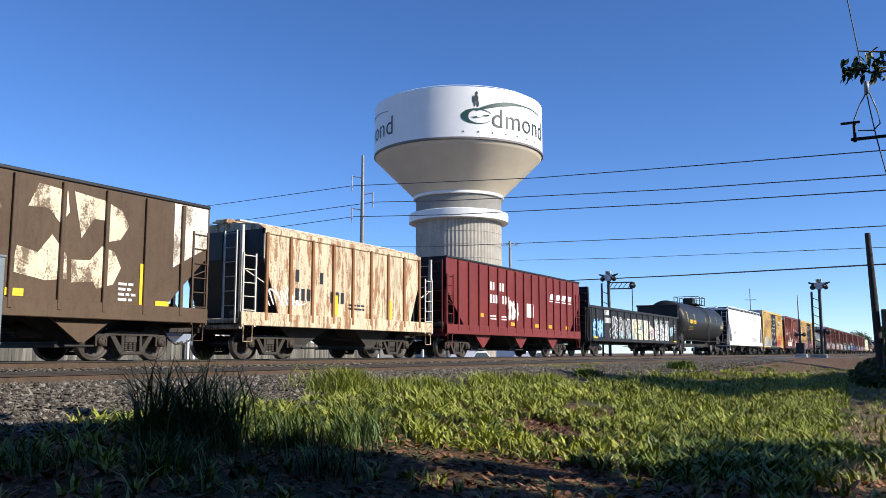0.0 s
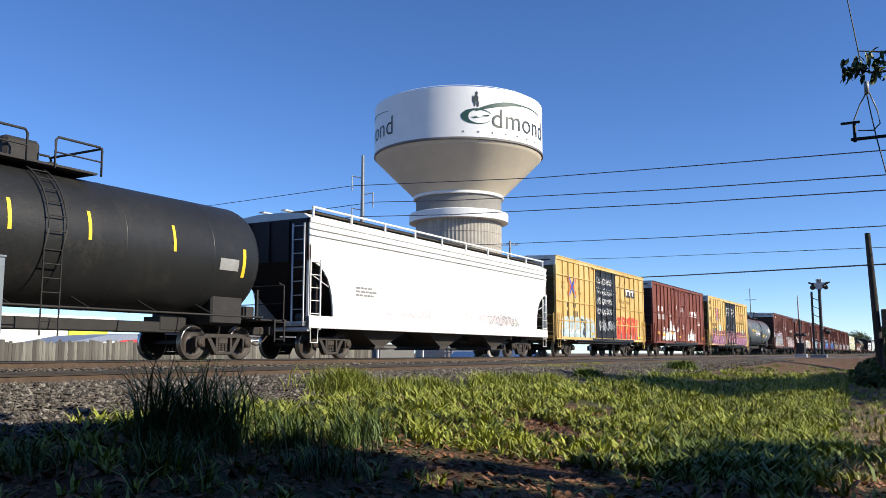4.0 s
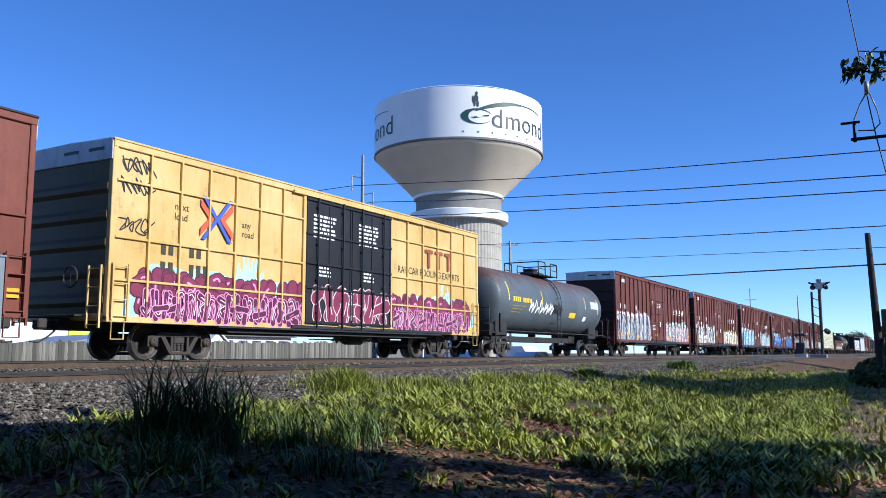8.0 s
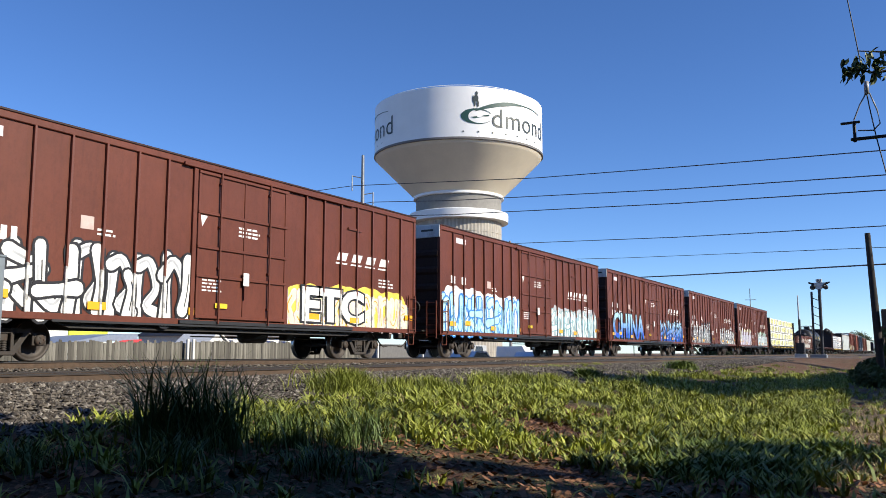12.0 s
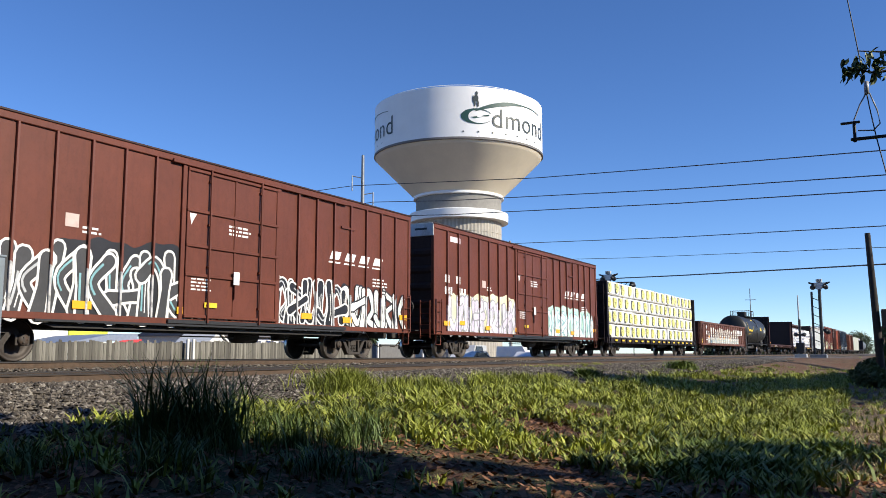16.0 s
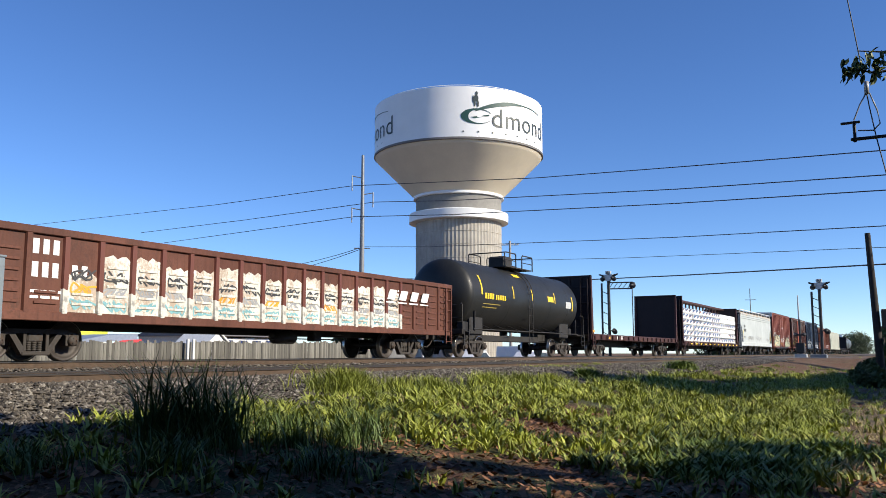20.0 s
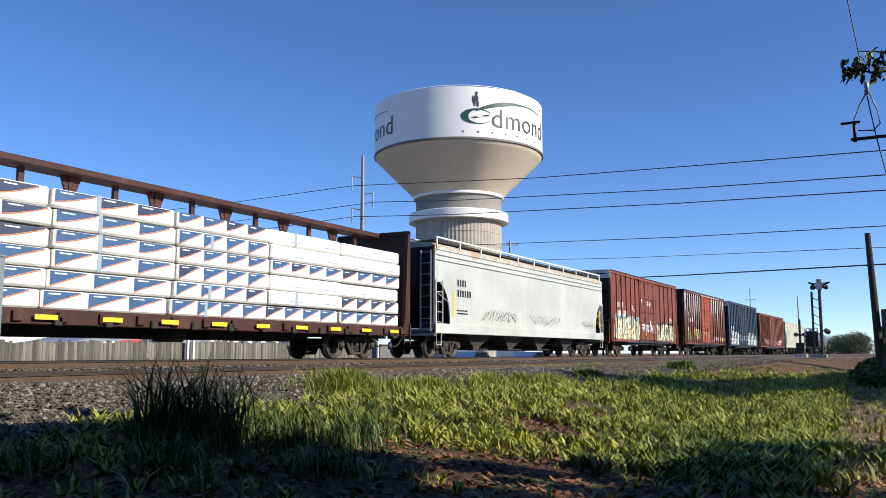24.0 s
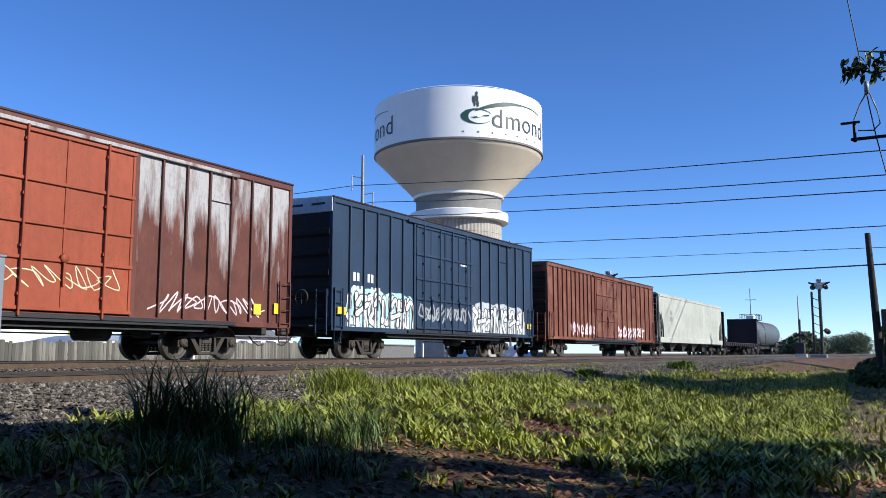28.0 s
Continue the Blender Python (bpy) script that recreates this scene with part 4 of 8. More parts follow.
    part("fittings_box", Shape().box(mx - 0.55, mx + 0.35, -0.45, 0.45, top - 0.05, top + fit, 0.08), dome or UNDER, car)
    dm = Shape().lathe([(0.36, top - 0.06), (0.36, top + 0.32), (0.40, top + 0.34), (0.40, top + 0.40), (0.0, top + 0.46)], 20, "z", (mx - 0.1, 0, 0))
    part("manway", dm, dome or UNDER, car)
    vl = Shape().lathe([(0.14, top - 0.05), (0.14, top + 0.22), (0.0, top + 0.26)], 12, "z", (mx + 0.75, -0.25, 0))
    vl.box(mx + 0.9, mx + 1.2, 0.1, 0.4, top, top + 0.2, 0.02)
    part("safety_valve", vl, UNDER, car)
    # side ladder follows the barrel
    lad = Shape()
    arc = [(-(R + 0.10) * math.cos(a), zc + (R + 0.10) * math.sin(a)) for a in [1.2 - k * 0.2 for k in range(7)]]
    arc += [(-1.55, zc - 0.4), (-1.55, 0.55)]
    for e in (-0.22, 0.22):
        lad.tube([(mx + e, y, z) for y, z in arc], 0.02, 6)
    for (y, z), (y2, z2) in zip(arc, arc[1:]):
        n = max(1, int(math.hypot(y2 - y, z2 - z) / 0.3))
        for k in range(n):
            q = k / n
            lad.tube([(mx - 0.22, y + (y2 - y) * q, z + (z2 - z) * q), (mx + 0.22, y + (y2 - y) * q, z + (z2 - z) * q)], 0.014, 5)
    part("side_ladder", lad, UNDER, car)
    bo = Shape().lathe([(0.20, zc - R + 0.05), (0.20, zc - R - 0.18), (0.10, zc - R - 0.34), (0.0, zc - R - 0.34)], 14, "z")
    part("outlet_valve", bo, UNDER, car)
    # marks on the barrel follow its curve
    for (a, c, lo, hi, m) in marks:
        s = Shape()
        n = 5
        v = []
        for k in range(n):
            t = lo + (hi - lo) * k / (n - 1)
            v += [(a, -(R + 0.008) * math.cos(t), zc + (R + 0.008) * math.sin(t)), (c, -(R + 0.008) * math.cos(t), zc + (R + 0.008) * math.sin(t))]
        s.add(v, [(2 * k, 2 * k + 1, 2 * k + 3, 2 * k + 2) for k in range(n - 1)])
        part("barrel_mark", s, m, car)
    running_gear(car, L, 2.0)
    return car, L, zc


def char_marks(x, t, n, w, h, gap, m):
    return [(x + i * (w + gap), x + i * (w + gap) + w, t, t + h, m) for i in range(n)]


def gondola(x0, x1, col, label, H, panels, group="gondolas in the train", raised=None, ribc=None, base=0.98):
    L = x1 - x0
    hl = L / 2
    car = thing("gondola", (x0 + x1) / 2, MAIN_Y, MAIN_Z, label, "gondola", group)
    TRAIN.append((car, (x0 + x1) / 2))
    for y, yb in ((-1.56, -1.52), (1.56, 1.52)):
        part("side_sheet", Shape().box(-hl + 0.03, hl - 0.03, y, yb, base, H - 0.05), col, car)
    part("floor", Shape().box(-hl + 0.05, hl - 0.05, -1.52, 1.52, base + 0.02, base + 0.10), UNDER, car)
    for y in (-1, 1):
        part("top_chord", Shape().box(-hl, hl, y * 1.63, y * 1.48, H - 0.16, H, 0.015), col, car)
        part("side_sill", Shape().box(-hl, hl, y * 1.61, y * 1.46, base - 0.12, base + 0.08, 0.015), col, car)
    rib = Shape().prism([(-0.09, -1.555), (-0.06, -1.62), (0.06, -1.62), (0.09, -1.555)], base + 0.05, H - 0.14, "xy").mesh("rib")
    rib.materials.append(col)
    painted = rib.copy()
    painted.materials.clear()
    painted.materials.append(ribc or col)
    for i in range(panels + 1):
        part("rib", painted if 3 <= i <= panels - 4 else rib, col, car, at=(-hl + 0.12 + (L - 0.24) * i / panels, 0, 0))
    for s in (-1, 1):
        x = s * hl
        e = Shape().box(x, x - s * 0.06, -1.55, 1.55, base, raised or H, 0.01)
        part("end_wall", e, col, car)
        for z in [base + 0.35 + 0.42 * k for k in range(int(((raised or H) - base - 0.3) / 0.42))]:
            part("end_rib", Shape().box(x, x + s * 0.06, -1.5, 1.5, z, z + 0.12, 0.02), col, car)
        if raised:
            part("end_gusset", Shape().prism([(x, H - 0.05), (x, raised), (x - s * 0.16, raised), (x - s * 0.28, H - 0.05)], -1.62, -1.54), col, car)
            part("end_cap_rail", Shape().box(x + s * 0.03, x - s * 0.14, -1.62, 1.62, raised - 0.08, raised + 0.03, 0.02), col, car)
        ladder(car, x - s * 0.34, -1.65, 0.55, H - 0.15, 0.42, col, "x")
        ladder(car, x + s * 0.08, -1.25, 0.8, H - 0.1, 0.42, col, "y")
        part("end_platform", Shape().box(x, x + s * 0.36, -1.0, 1.0, 1.02, 1.06), UNDER, car)
    running_gear(car, L, 2.6)
    air_gear(car, 1.0)
    return car, L


def flat_car(x0, x1, col, label, H, bulkc, deck=1.12, group="flat cars in the train", beam=None, name="bulkhead_flat_car", bt=0.35):
    """A flat car with an upright bulkhead at each end; with beam also the braced wall down its middle."""
    L = x1 - x0
    hl = L / 2
    car = thing(name, (x0 + x1) / 2, MAIN_Y, MAIN_Z, label, "flat car", group)
    TRAIN.append((car, (x0 + x1) / 2))
    part("deck", Shape().box(-hl, hl, -1.48, 1.48, deck - 0.06, deck, 0.01), mat("deck boards", plain, (0.12, 0.085, 0.06), 0.8, 0, 0.3, 3.0, 0.5), car)
    for y in (-1, 1):
        part("side_sill", Shape().box(-hl, hl, y * 1.58, y * 1.44, deck - 0.32, deck + 0.02, 0.02), col, car)
    n = int(L / 1.05)
    for i in range(n):
        x = -hl + 0.6 + (L - 1.2) * i / (n - 1)
        part("stake_pocket", Shape().box(x - 0.12, x + 0.12, -1.66, -1.57, deck - 0.26, deck - 0.04, 0.015), col, car)
    for s in (-1, 1):
        x = s * (hl - 0.03)
        w = Shape().box(x, x - s * 0.10, -1.5, 1.5, deck, H - 0.05)
        part("bulkhead", w, bulkc, car)
        for y in (-1.0, -0.33, 0.33, 1.0):
            part("bulkhead_rib", Shape().box(x, x + s * 0.06, y - 0.06, y + 0.06, deck, H - 0.1, 0.01), bulkc, car)
        for z in (deck + 0.8, deck + 1.7, deck + 2.6):
            part("bulkhead_band", Shape().box(x, x + s * 0.04, -1.45, 1.45, z, z + 0.09, 0.01), bulkc, car)
        for y in (-1, 1):
            part("bulkhead_post", Shape().prism([(x, deck - 0.1), (x, H), (x - s * bt * 0.45, H), (x - s * bt, deck - 0.1)], y * 1.60, y * 1.46), col, car)
        part("bulkhead_cap", Shape().box(x + s * 0.02, x - s * 0.18, -1.6, 1.6, H - 0.1, H + 0.02, 0.02), bulkc, car)
        ladder(car, x + s * 0.10, -1.2, 0.8, H - 0.2, 0.42, bulkc, "y")
        ladder(car, x - s * 0.25, -1.63, 0.5, 1.25, 0.42, col, "x", 3)
        part("end_platform", Shape().box(x, x + s * 0.34, -1.2, 1.2, 1.02, 1.06), UNDER, car)
    belly = Shape().prism([(-hl + 3.2, deck - 0.2), (hl - 3.2, deck - 0.2), (hl - 5.0, 0.55), (-hl + 5.0, 0.55)], -0.34, 0.34)
    part("fish_belly_sill", belly, UNDER, car)
    if beam:
        top = Shape().box(-hl, hl, -0.36, 0.36, H - 0.16, H, 0.02)
        part("top_beam", top, col, car)
        m = int(L / 1.25)
        for i in range(1, m):
            x = -hl + L * i / m
            part("beam_post", Shape().prism([(-0.05, deck), (0.05, deck), (0.05, H - 0.15), (-0.05, H - 0.15)], x - 0.07, x + 0.07, "yz"), col, car)
            if i % 2:
                part("beam_gusset", Shape().prism([(x - 0.07, H - 0.75), (x + 0.07, H - 0.75), (x + 0.30, H - 0.15), (x - 0.30, H - 0.15)], -0.03, 0.03), col, car)
            part("winch", Shape().box(x - 0.1, x + 0.1, -1.66, -1.56, deck - 0.34, deck - 0.14, 0.02), UNDER, car)
    running_gear(car, L, 2.6)
    air_gear(car, 0.6)
    return car, L


def numbers(car, x, z, size, y, material=WHITE, groups=((2, 2), (3, 3)), gap=None, wide=0.46):
    """Reporting marks as plain bars, in two rows and two blocks."""
    gap = gap or size * 0.7
    for row, (a, b) in enumerate(groups):
        zz = z - row * size * 1.55
        w, g = size * wide, size * 0.30
        bars(a, x, zz, w, size, g, y, material, car, "reporting_mark")
        if b:
            bars(b, x + a * (w + g) + gap, zz, w, size, g, y, material, car, "reporting_mark")


def small_print(car, x, z, w, rows, y, material=WHITE, h=0.06, gap=0.06, seed=1):
    s = Shape()
    rnd = random.Random(seed)
    for r in range(rows):
        a = x
        while a < x + w * rnd.uniform(0.75, 1.0):
            k = rnd.uniform(0.10, 0.26)
            s.box(a, min(a + k, x + w), y - 0.002, y, z - r * (h + gap), z - r * (h + gap) + h)
            a += k + 0.05
    return part("small_print", s, material, car)


def wordmark(car, x, z, n, w, h, y, material=WHITE):
    """A railway's slanted emblem as plain leaning shapes, each over its rule."""
    for i in range(n):
        a = x + i * w * 1.45
        part("emblem_shape", Shape().prism([(a, z), (a + w * 0.9, z), (a + w * 0.9 + h * 0.5, z + h), (a + h * 0.5, z + h)], y - 0.003, y), material, car)
        part("emblem_rule", Shape().prism([(a - h * 0.2, z - 0.12), (a + w, z - 0.12), (a + w + 0.03, z - 0.07), (a - h * 0.2 + 0.03, z - 0.07)], y - 0.003, y), material, car)


def chalk_paint(name, base, bloom, z0, z1):
    """Red paint bleached to pale chalk in streaks that start under the roof and run out downwards."""
    m, n, l, p, co = shader(name, 0.75)
    p.inputs["Specular IOR Level"].default_value = 0.2
    sep = n.new("ShaderNodeSeparateXYZ")
    l.new(co, sep.inputs[0])
    r = n.new("ShaderNodeMapRange")
    r.inputs["From Min"].default_value, r.inputs["From Max"].default_value = z0, z1
    l.new(sep.outputs[2], r.inputs[0])
    run = noise_at(n, l, mapped(n, l, co, (2.2, 2.2, 0.42)), 1.0, 6, 0.62)
    ad = n.new("ShaderNodeMath")
    ad.operation = "MULTIPLY_ADD"
    l.new(r.outputs[0], ad.inputs[0])
    ad.inputs[1].default_value = 0.34
    l.new(run, ad.inputs[2])
    k = ramp(n, l, ad.outputs[0], ((0.66, K), (0.84, (0.8,) * 3)))
    blot = noise_at(n, l, co, 1.1, 5)
    c = mix(n, l, ramp(n, l, blot, ((0.35, K), (0.7, W))), scaled(base, 0.75), scaled(base, 1.2))
    c = mix(n, l, k, c, bloom)
    fine = noise_at(n, l, mapped(n, l, co, (6, 6, 1.2)), 4.0, 6, 0.7)
    c = mix(n, l, ramp(n, l, fine, ((0.5, K), (0.75, (0.6,) * 3))), c, scaled(base, 0.6))
    l.new(c, p.inputs["Base Color"])
    bump(n, l, p, blot, 0.25, 0.03)
    return m


# -- paints of the cars --
RED = (0.136, 0.038, 0.022)
C_RED = mat("boxcar red", paint, RED, (0.10, 0.035, 0.02), 0.2, 0.3, 0.5)
C_RED2 = mat("boxcar red faded", paint, (0.195, 0.052, 0.032), (0.12, 0.04, 0.025), 0.25, 0.35, 0.55, (0.235, 0.072, 0.047))
C_YEL = mat("boxcar yellow", paint, (0.66, 0.44, 0.14), (0.30, 0.14, 0.04), 0.35, 0.25, 0.5, (0.72, 0.52, 0.23), 0.64)
C_CHALK = mat("chalky red", chalk_paint, (0.125, 0.048, 0.037), (0.46, 0.47, 0.47), 1.4, 4.8)
C_ORNG = mat("orange red door", paint, (0.31, 0.068, 0.03), (0.17, 0.05, 0.02), 0.4, 0.3, 0.55)
C_BLUE = mat("boxcar dark blue", paint, (0.022, 0.044, 0.082), (0.05, 0.03, 0.02), 0.2, 0.35, 0.5)
C_RUST = mat("rusty red", paint, (0.15, 0.045, 0.028), (0.26, 0.13, 0.08), 0.5, 0.6, 0.7, (0.21, 0.08, 0.05), 0.58)
C_BLK = mat("gondola black", paint, (0.022, 0.021, 0.021), (0.08, 0.045, 0.03), 0.25, 0.2, 0.5)
C_TANK = mat("tank black", paint, (0.020, 0.021, 0.021), (0.06, 0.05, 0.04), 0.25, 0.2, 0.42)
C_BRN = mat("hopper brown", paint, (0.105, 0.068, 0.042), (0.06, 0.03, 0.02), 0.3, 0.35, 0.6)
C_HRED = mat("hopper red", paint, (0.19, 0.032, 0.028), (0.10, 0.03, 0.02), 0.2, 0.25, 0.5)
C_GRD = mat("gondola red", paint, (0.115, 0.042, 0.027), (0.07, 0.035, 0.025), 0.6, 0.5, 0.6, (0.17, 0.065, 0.042))
C_WHT = mat("hopper white", paint, (0.80, 0.80, 0.77), (0.45, 0.24, 0.10), 0.25, 0.10, 0.45, (0.82, 0.82, 0.79), 0.72)
C_GRY = mat("hopper pale grey", paint, (0.49, 0.52, 0.50), (0.46, 0.26, 0.09), 0.6, 0.14, 0.45, (0.55, 0.58, 0.56), 0.86, (3.6, 4.3))
C_CRM = mat("hopper cream", paint, (0.42, 0.43, 0.36), (0.26, 0.16, 0.08), 0.3, 0.15, 0.5)
C_OLD = mat("rust stained cream", paint, (0.66, 0.57, 0.40), (0.26, 0.095, 0.03), 0.85, 0.85, 0.7, (0.70, 0.62, 0.45), 0.56, None, (4.0, 4.0, 0.8))
C_OLDR = mat("rusted rib", paint, (0.34, 0.16, 0.07), (0.20, 0.07, 0.03), 0.7, 0.5, 0.7)
C_TGRY = mat("tank grey", paint, (0.095, 0.118, 0.135), (0.12, 0.058, 0.042), 0.85, 0.25, 0.5, (0.125, 0.148, 0.165), 0.72, (3.0, 4.1))
C_MAR = mat("flat car maroon", paint, (0.058, 0.022, 0.019), (0.13, 0.06, 0.04), 0.5, 0.4, 0.6)
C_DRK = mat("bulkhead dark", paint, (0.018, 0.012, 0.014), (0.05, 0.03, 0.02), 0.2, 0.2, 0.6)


def consist():
    """All cars, from the head of the visible train to its tail; places along the line at the start."""
    Y = -1.566
    # brown open hopper
    car, L = hopper(-1.1, 14.54, C_BRN, "brown open-top hopper car with large pale worn letters", 4.0, False, 12, C_BRN, (-4.2, 0.0, 4.2), 3.4, gusset=True, foot=1.5, lip=BLACKP, endcol=C_DRK)
    old = mat("worn cream paint", paint, (0.70, 0.62, 0.46), (0.13, 0.08, 0.05), 0.9, 0.3, 0.7, None, 0.57)
    for x in (-3.2, 0.0):
        part("big_letter", Shape().prism([(x + 2.62, 3.25), (x + 2.85, 3.78), (x + 3.55, 3.72), (x + 3.62, 3.25), (x + 3.4, 2.98), (x + 3.1, 3.28)], -1.606, -1.60), old, car)
        part("big_letter", Shape().prism([(x + 3.72, 3.74), (x + 4.5, 3.66), (x + 5.0, 3.5), (x + 5.24, 3.15), (x + 5.0, 2.8), (x + 4.68, 2.72), (x + 4.6, 3.2), (x + 4.25, 3.2), (x + 3.95, 2.72), (x + 3.84, 3.2)], -1.606, -1.60), old, car)
        part("big_letter", Shape().prism([(x + 2.3, 1.85), (x + 2.42, 2.4), (x + 2.9, 2.3), (x + 3.22, 2.72), (x + 3.6, 2.3), (x + 3.62, 1.78), (x + 3.1, 1.72)], -1.606, -1.60), old, car)
        part("big_letter", Shape().prism([(x + 3.72, 2.22), (x + 4.2, 2.25), (x + 4.5, 2.6), (x + 4.85, 2.5), (x + 5.05, 2.15), (x + 4.85, 1.75), (x + 4.4, 1.62), (x + 4.3, 1.78), (x + 3.75, 1.72)], -1.606, -1.60), old, car)
    part("pale_panel", Shape().prism([(6.62, 3.92), (7.76, 3.92), (7.76, 2.9), (6.62, 2.3)], -1.606, -1.60), mat("worn white paint", paint, (0.74, 0.70, 0.62), (0.16, 0.10, 0.06), 0.8, 0.3, 0.7, None, 0.58), car)
    tags(car, ((2.2, 1.35), (6.1, 1.28)), -1.605, YELLOW)
    part("reflector", Shape().box(5.6, 5.75, -1.62, -1.60, 1.15, 2.3, 0.003), YELLOW, car)
    small_print(car, 5.0, 1.75, 0.5, 4, -1.605, WHITE)
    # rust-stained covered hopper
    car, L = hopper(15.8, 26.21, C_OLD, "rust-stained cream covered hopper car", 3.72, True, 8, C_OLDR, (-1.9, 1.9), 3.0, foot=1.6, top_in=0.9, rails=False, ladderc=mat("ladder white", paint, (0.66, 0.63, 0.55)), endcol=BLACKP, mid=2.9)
    numbers(car, -2.9, 2.3, 0.36, -1.61, BLACKP, ((1, 1), (3, 3)), 0.9)
    for x in (-0.95, 2.2):
        part("reflector", Shape().box(x, x + 0.16, -1.62, -1.60, 1.35, 2.0, 0.003), YELLOW, car)
    graffiti(car, -4.2, -2.4, 1.45, 2.15, G["white"], G["black"], 3, slim=True, y=-1.60, count=3)
    small_print(car, -0.2, 1.7, 0.9, 2, -1.605, BLACKP)
    # red open hopper
    car, L = hopper(27.31, 42.12, C_HRED, "red open-top hopper car with white lettering", 4.0, False, 14, C_HRED, (-3.9, 0.0, 3.9), 3.2, gusset=True, foot=1.55, lip=BLACKP, endcol=C_DRK)
    numbers(car, -3.55, 2.9, 0.36, -1.61, WHITE, ((2, 2), (3, 3)), 0.42)
    small_print(car, -3.6, 1.75, 0.7, 2, -1.605)
    small_print(car, -2.4, 1.75, 0.6, 2, -1.605)
    wordmark(car, 3.2, 2.85, 4, 0.55, 0.28, -1.605)
    graffiti(car, -1.6, -0.75, 1.75, 2.5, G["white"], G["white"], 5, y=-1.60, count=2)
    part("notice", Shape().box(0.35, 1.15, -1.608, -1.60, 1.85, 2.5), WHITE, car)
    tags(car, ((-4.6, 1.7), (-1.45, 1.4), (1.3, 1.4), (3.0, 1.4), (5.3, 1.4)), -1.605)
    # black gondola with raised ends
    car, L = gondola(43.46, 63.58, C_BLK, "black gondola with raised ends and bright graffiti along its side", 2.88, 15, raised=3.85)
    numbers(car, -7.1, 2.42, 0.30, Y, WHITE, ((4, 0), (6, 0)))
    graffiti(car, -9.1, -7.5, 1.15, 2.1, G["cyan"], G["blue"], 11, count=3, y=-1.56, fat=0.16)
    graffiti(car, -6.1, -1.9, 1.1, 2.3, G["shade"], G["white"], 12, shine=G["silver"], count=5, fat=0.2)
    for xx, zz in ((-4.2, 1.15), (-2.6, 1.15), (-5.3, 1.2)):
        splash(car, xx, xx + 0.5, zz, zz + 0.45, G["cyan"], int(xx * -10), -1.585)
    graffiti(car, -1.85, 2.5, 1.05, 2.25, G["cream"], G["black"], 16, cloud=G["rose"], shine=G["mint"], accents=(G["blue"],), count=5, ceil=2.36)
    graffiti(car, 2.45, 3.2, 1.1, 2.0, G["rose"], G["black"], 13, shine=G["pink"], count=2)
    graffiti(car, 3.3, 7.3, 1.08, 2.1, G["white"], G["black"], 14, cloud=G["grey"], shine=G["lilac"], count=5, fat=0.2, ceil=2.3)
    for xx in (3.6, 4.8, 5.8, 6.6):
        graffiti(car, xx, xx + 0.7, 2.12, 2.55, G["white"], G["blue"], int(xx * 10), slim=True, count=2)
    graffiti(car, 7.6, 8.5, 1.3, 2.2, G["cyan"], G["blue"], 15, slim=True, count=3)
    tags(car, ((-9.3, 1.02), (8.3, 0.98)), -1.64, YELLOW, 0.75, 0.10)
    small_print(car, 8.75, 2.2, 0.5, 5, -1.57)
    # long black tank car
    ym = [(x, x + 0.09, -0.05, 0.38, YELLOW) for x in (-4.15, -0.2, 1.75, 4.25)] + [(-6.55, -6.43, -0.10, 0.45, YELLOW), (6.75, 6.87, -0.35, 0.15, YELLOW)]
    ym += char_marks(-5.75, -0.14, 4, 0.19, 0.19, 0.07, YELLOW) + char_marks(-4.58, -0.14, 6, 0.11, 0.16, 0.05, ORANGE)
    ym += [(-5.8, -4.4, -0.31 - 0.08 * k, -0.29 - 0.08 * k, mat("faded yellow", plain, (0.32, 0.24, 0.05))) for k in range(3)] + [(5.9, 6.6, -0.25, -0.05, mat("grey notice", plain, (0.30, 0.30, 0.29)))]
    tank_car(64.6, 81.9, C_TANK, "long black tank car with yellow markings", 1.58, 4.37, ym, mx=0.9)
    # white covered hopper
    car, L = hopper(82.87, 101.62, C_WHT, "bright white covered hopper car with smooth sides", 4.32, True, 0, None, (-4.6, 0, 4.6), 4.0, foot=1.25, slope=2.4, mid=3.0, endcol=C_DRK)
    small_print(car, -6.9, 2.3, 1.2, 3, -1.61, mat("grey print", plain, (0.25, 0.25, 0.25)))
    graffiti(car, -5.0, 5.5, 1.35, 1.9, G["rose"], G["grey"], 21, slim=True, y=-1.6, count=9)
    graffiti(car, 3.0, 6.0, 1.3, 1.9, G["grey"], G["grey"], 22, slim=True, y=-1.604, count=4)
    # yellow boxcar with black door
    yellow_box(102.95, 118.59, (0.373, 0.614), False, 31)
    # red boxcar with a gridded side
    car, L, d0, d1 = boxcar(120.77, 136.38, C_RED2, "red boxcar with white graffiti patches and white lettering", door=(0.385, 0.61), panels=(6, 5), grid=(3.0, 1.75), spray=())
    numbers(car, -L / 2 + 1.25, 3.15, 0.36, Y, WHITE, ((2, 2), (3, 3)), 0.5)
    wordmark(car, d1 + 1.0, 3.2, 4, 0.5, 0.3, Y)
    splash(car, -L / 2 + 2.3, d0 + 0.1, 1.1, 3.0, G["white"], 33, -1.606)
    splash(car, d1 + 0.2, d1 + 2.6, 1.15, 2.5, G["white"], 34, -1.606)
    part("notice", Shape().box(-L / 2 + 4.8, -L / 2 + 5.5, -1.60, -1.59, 1.9, 2.25), BLACKP, car)
    tags(car, ((-L / 2 + 1.0, 1.5), (-L / 2 + 2.4, 1.4), (-L / 2 + 4.7, 1.6), (hl_right(L), 1.3)), -1.605, ORANGE, 0.6, 0.2)
    side_notes(car, L, d0, d1, Y)
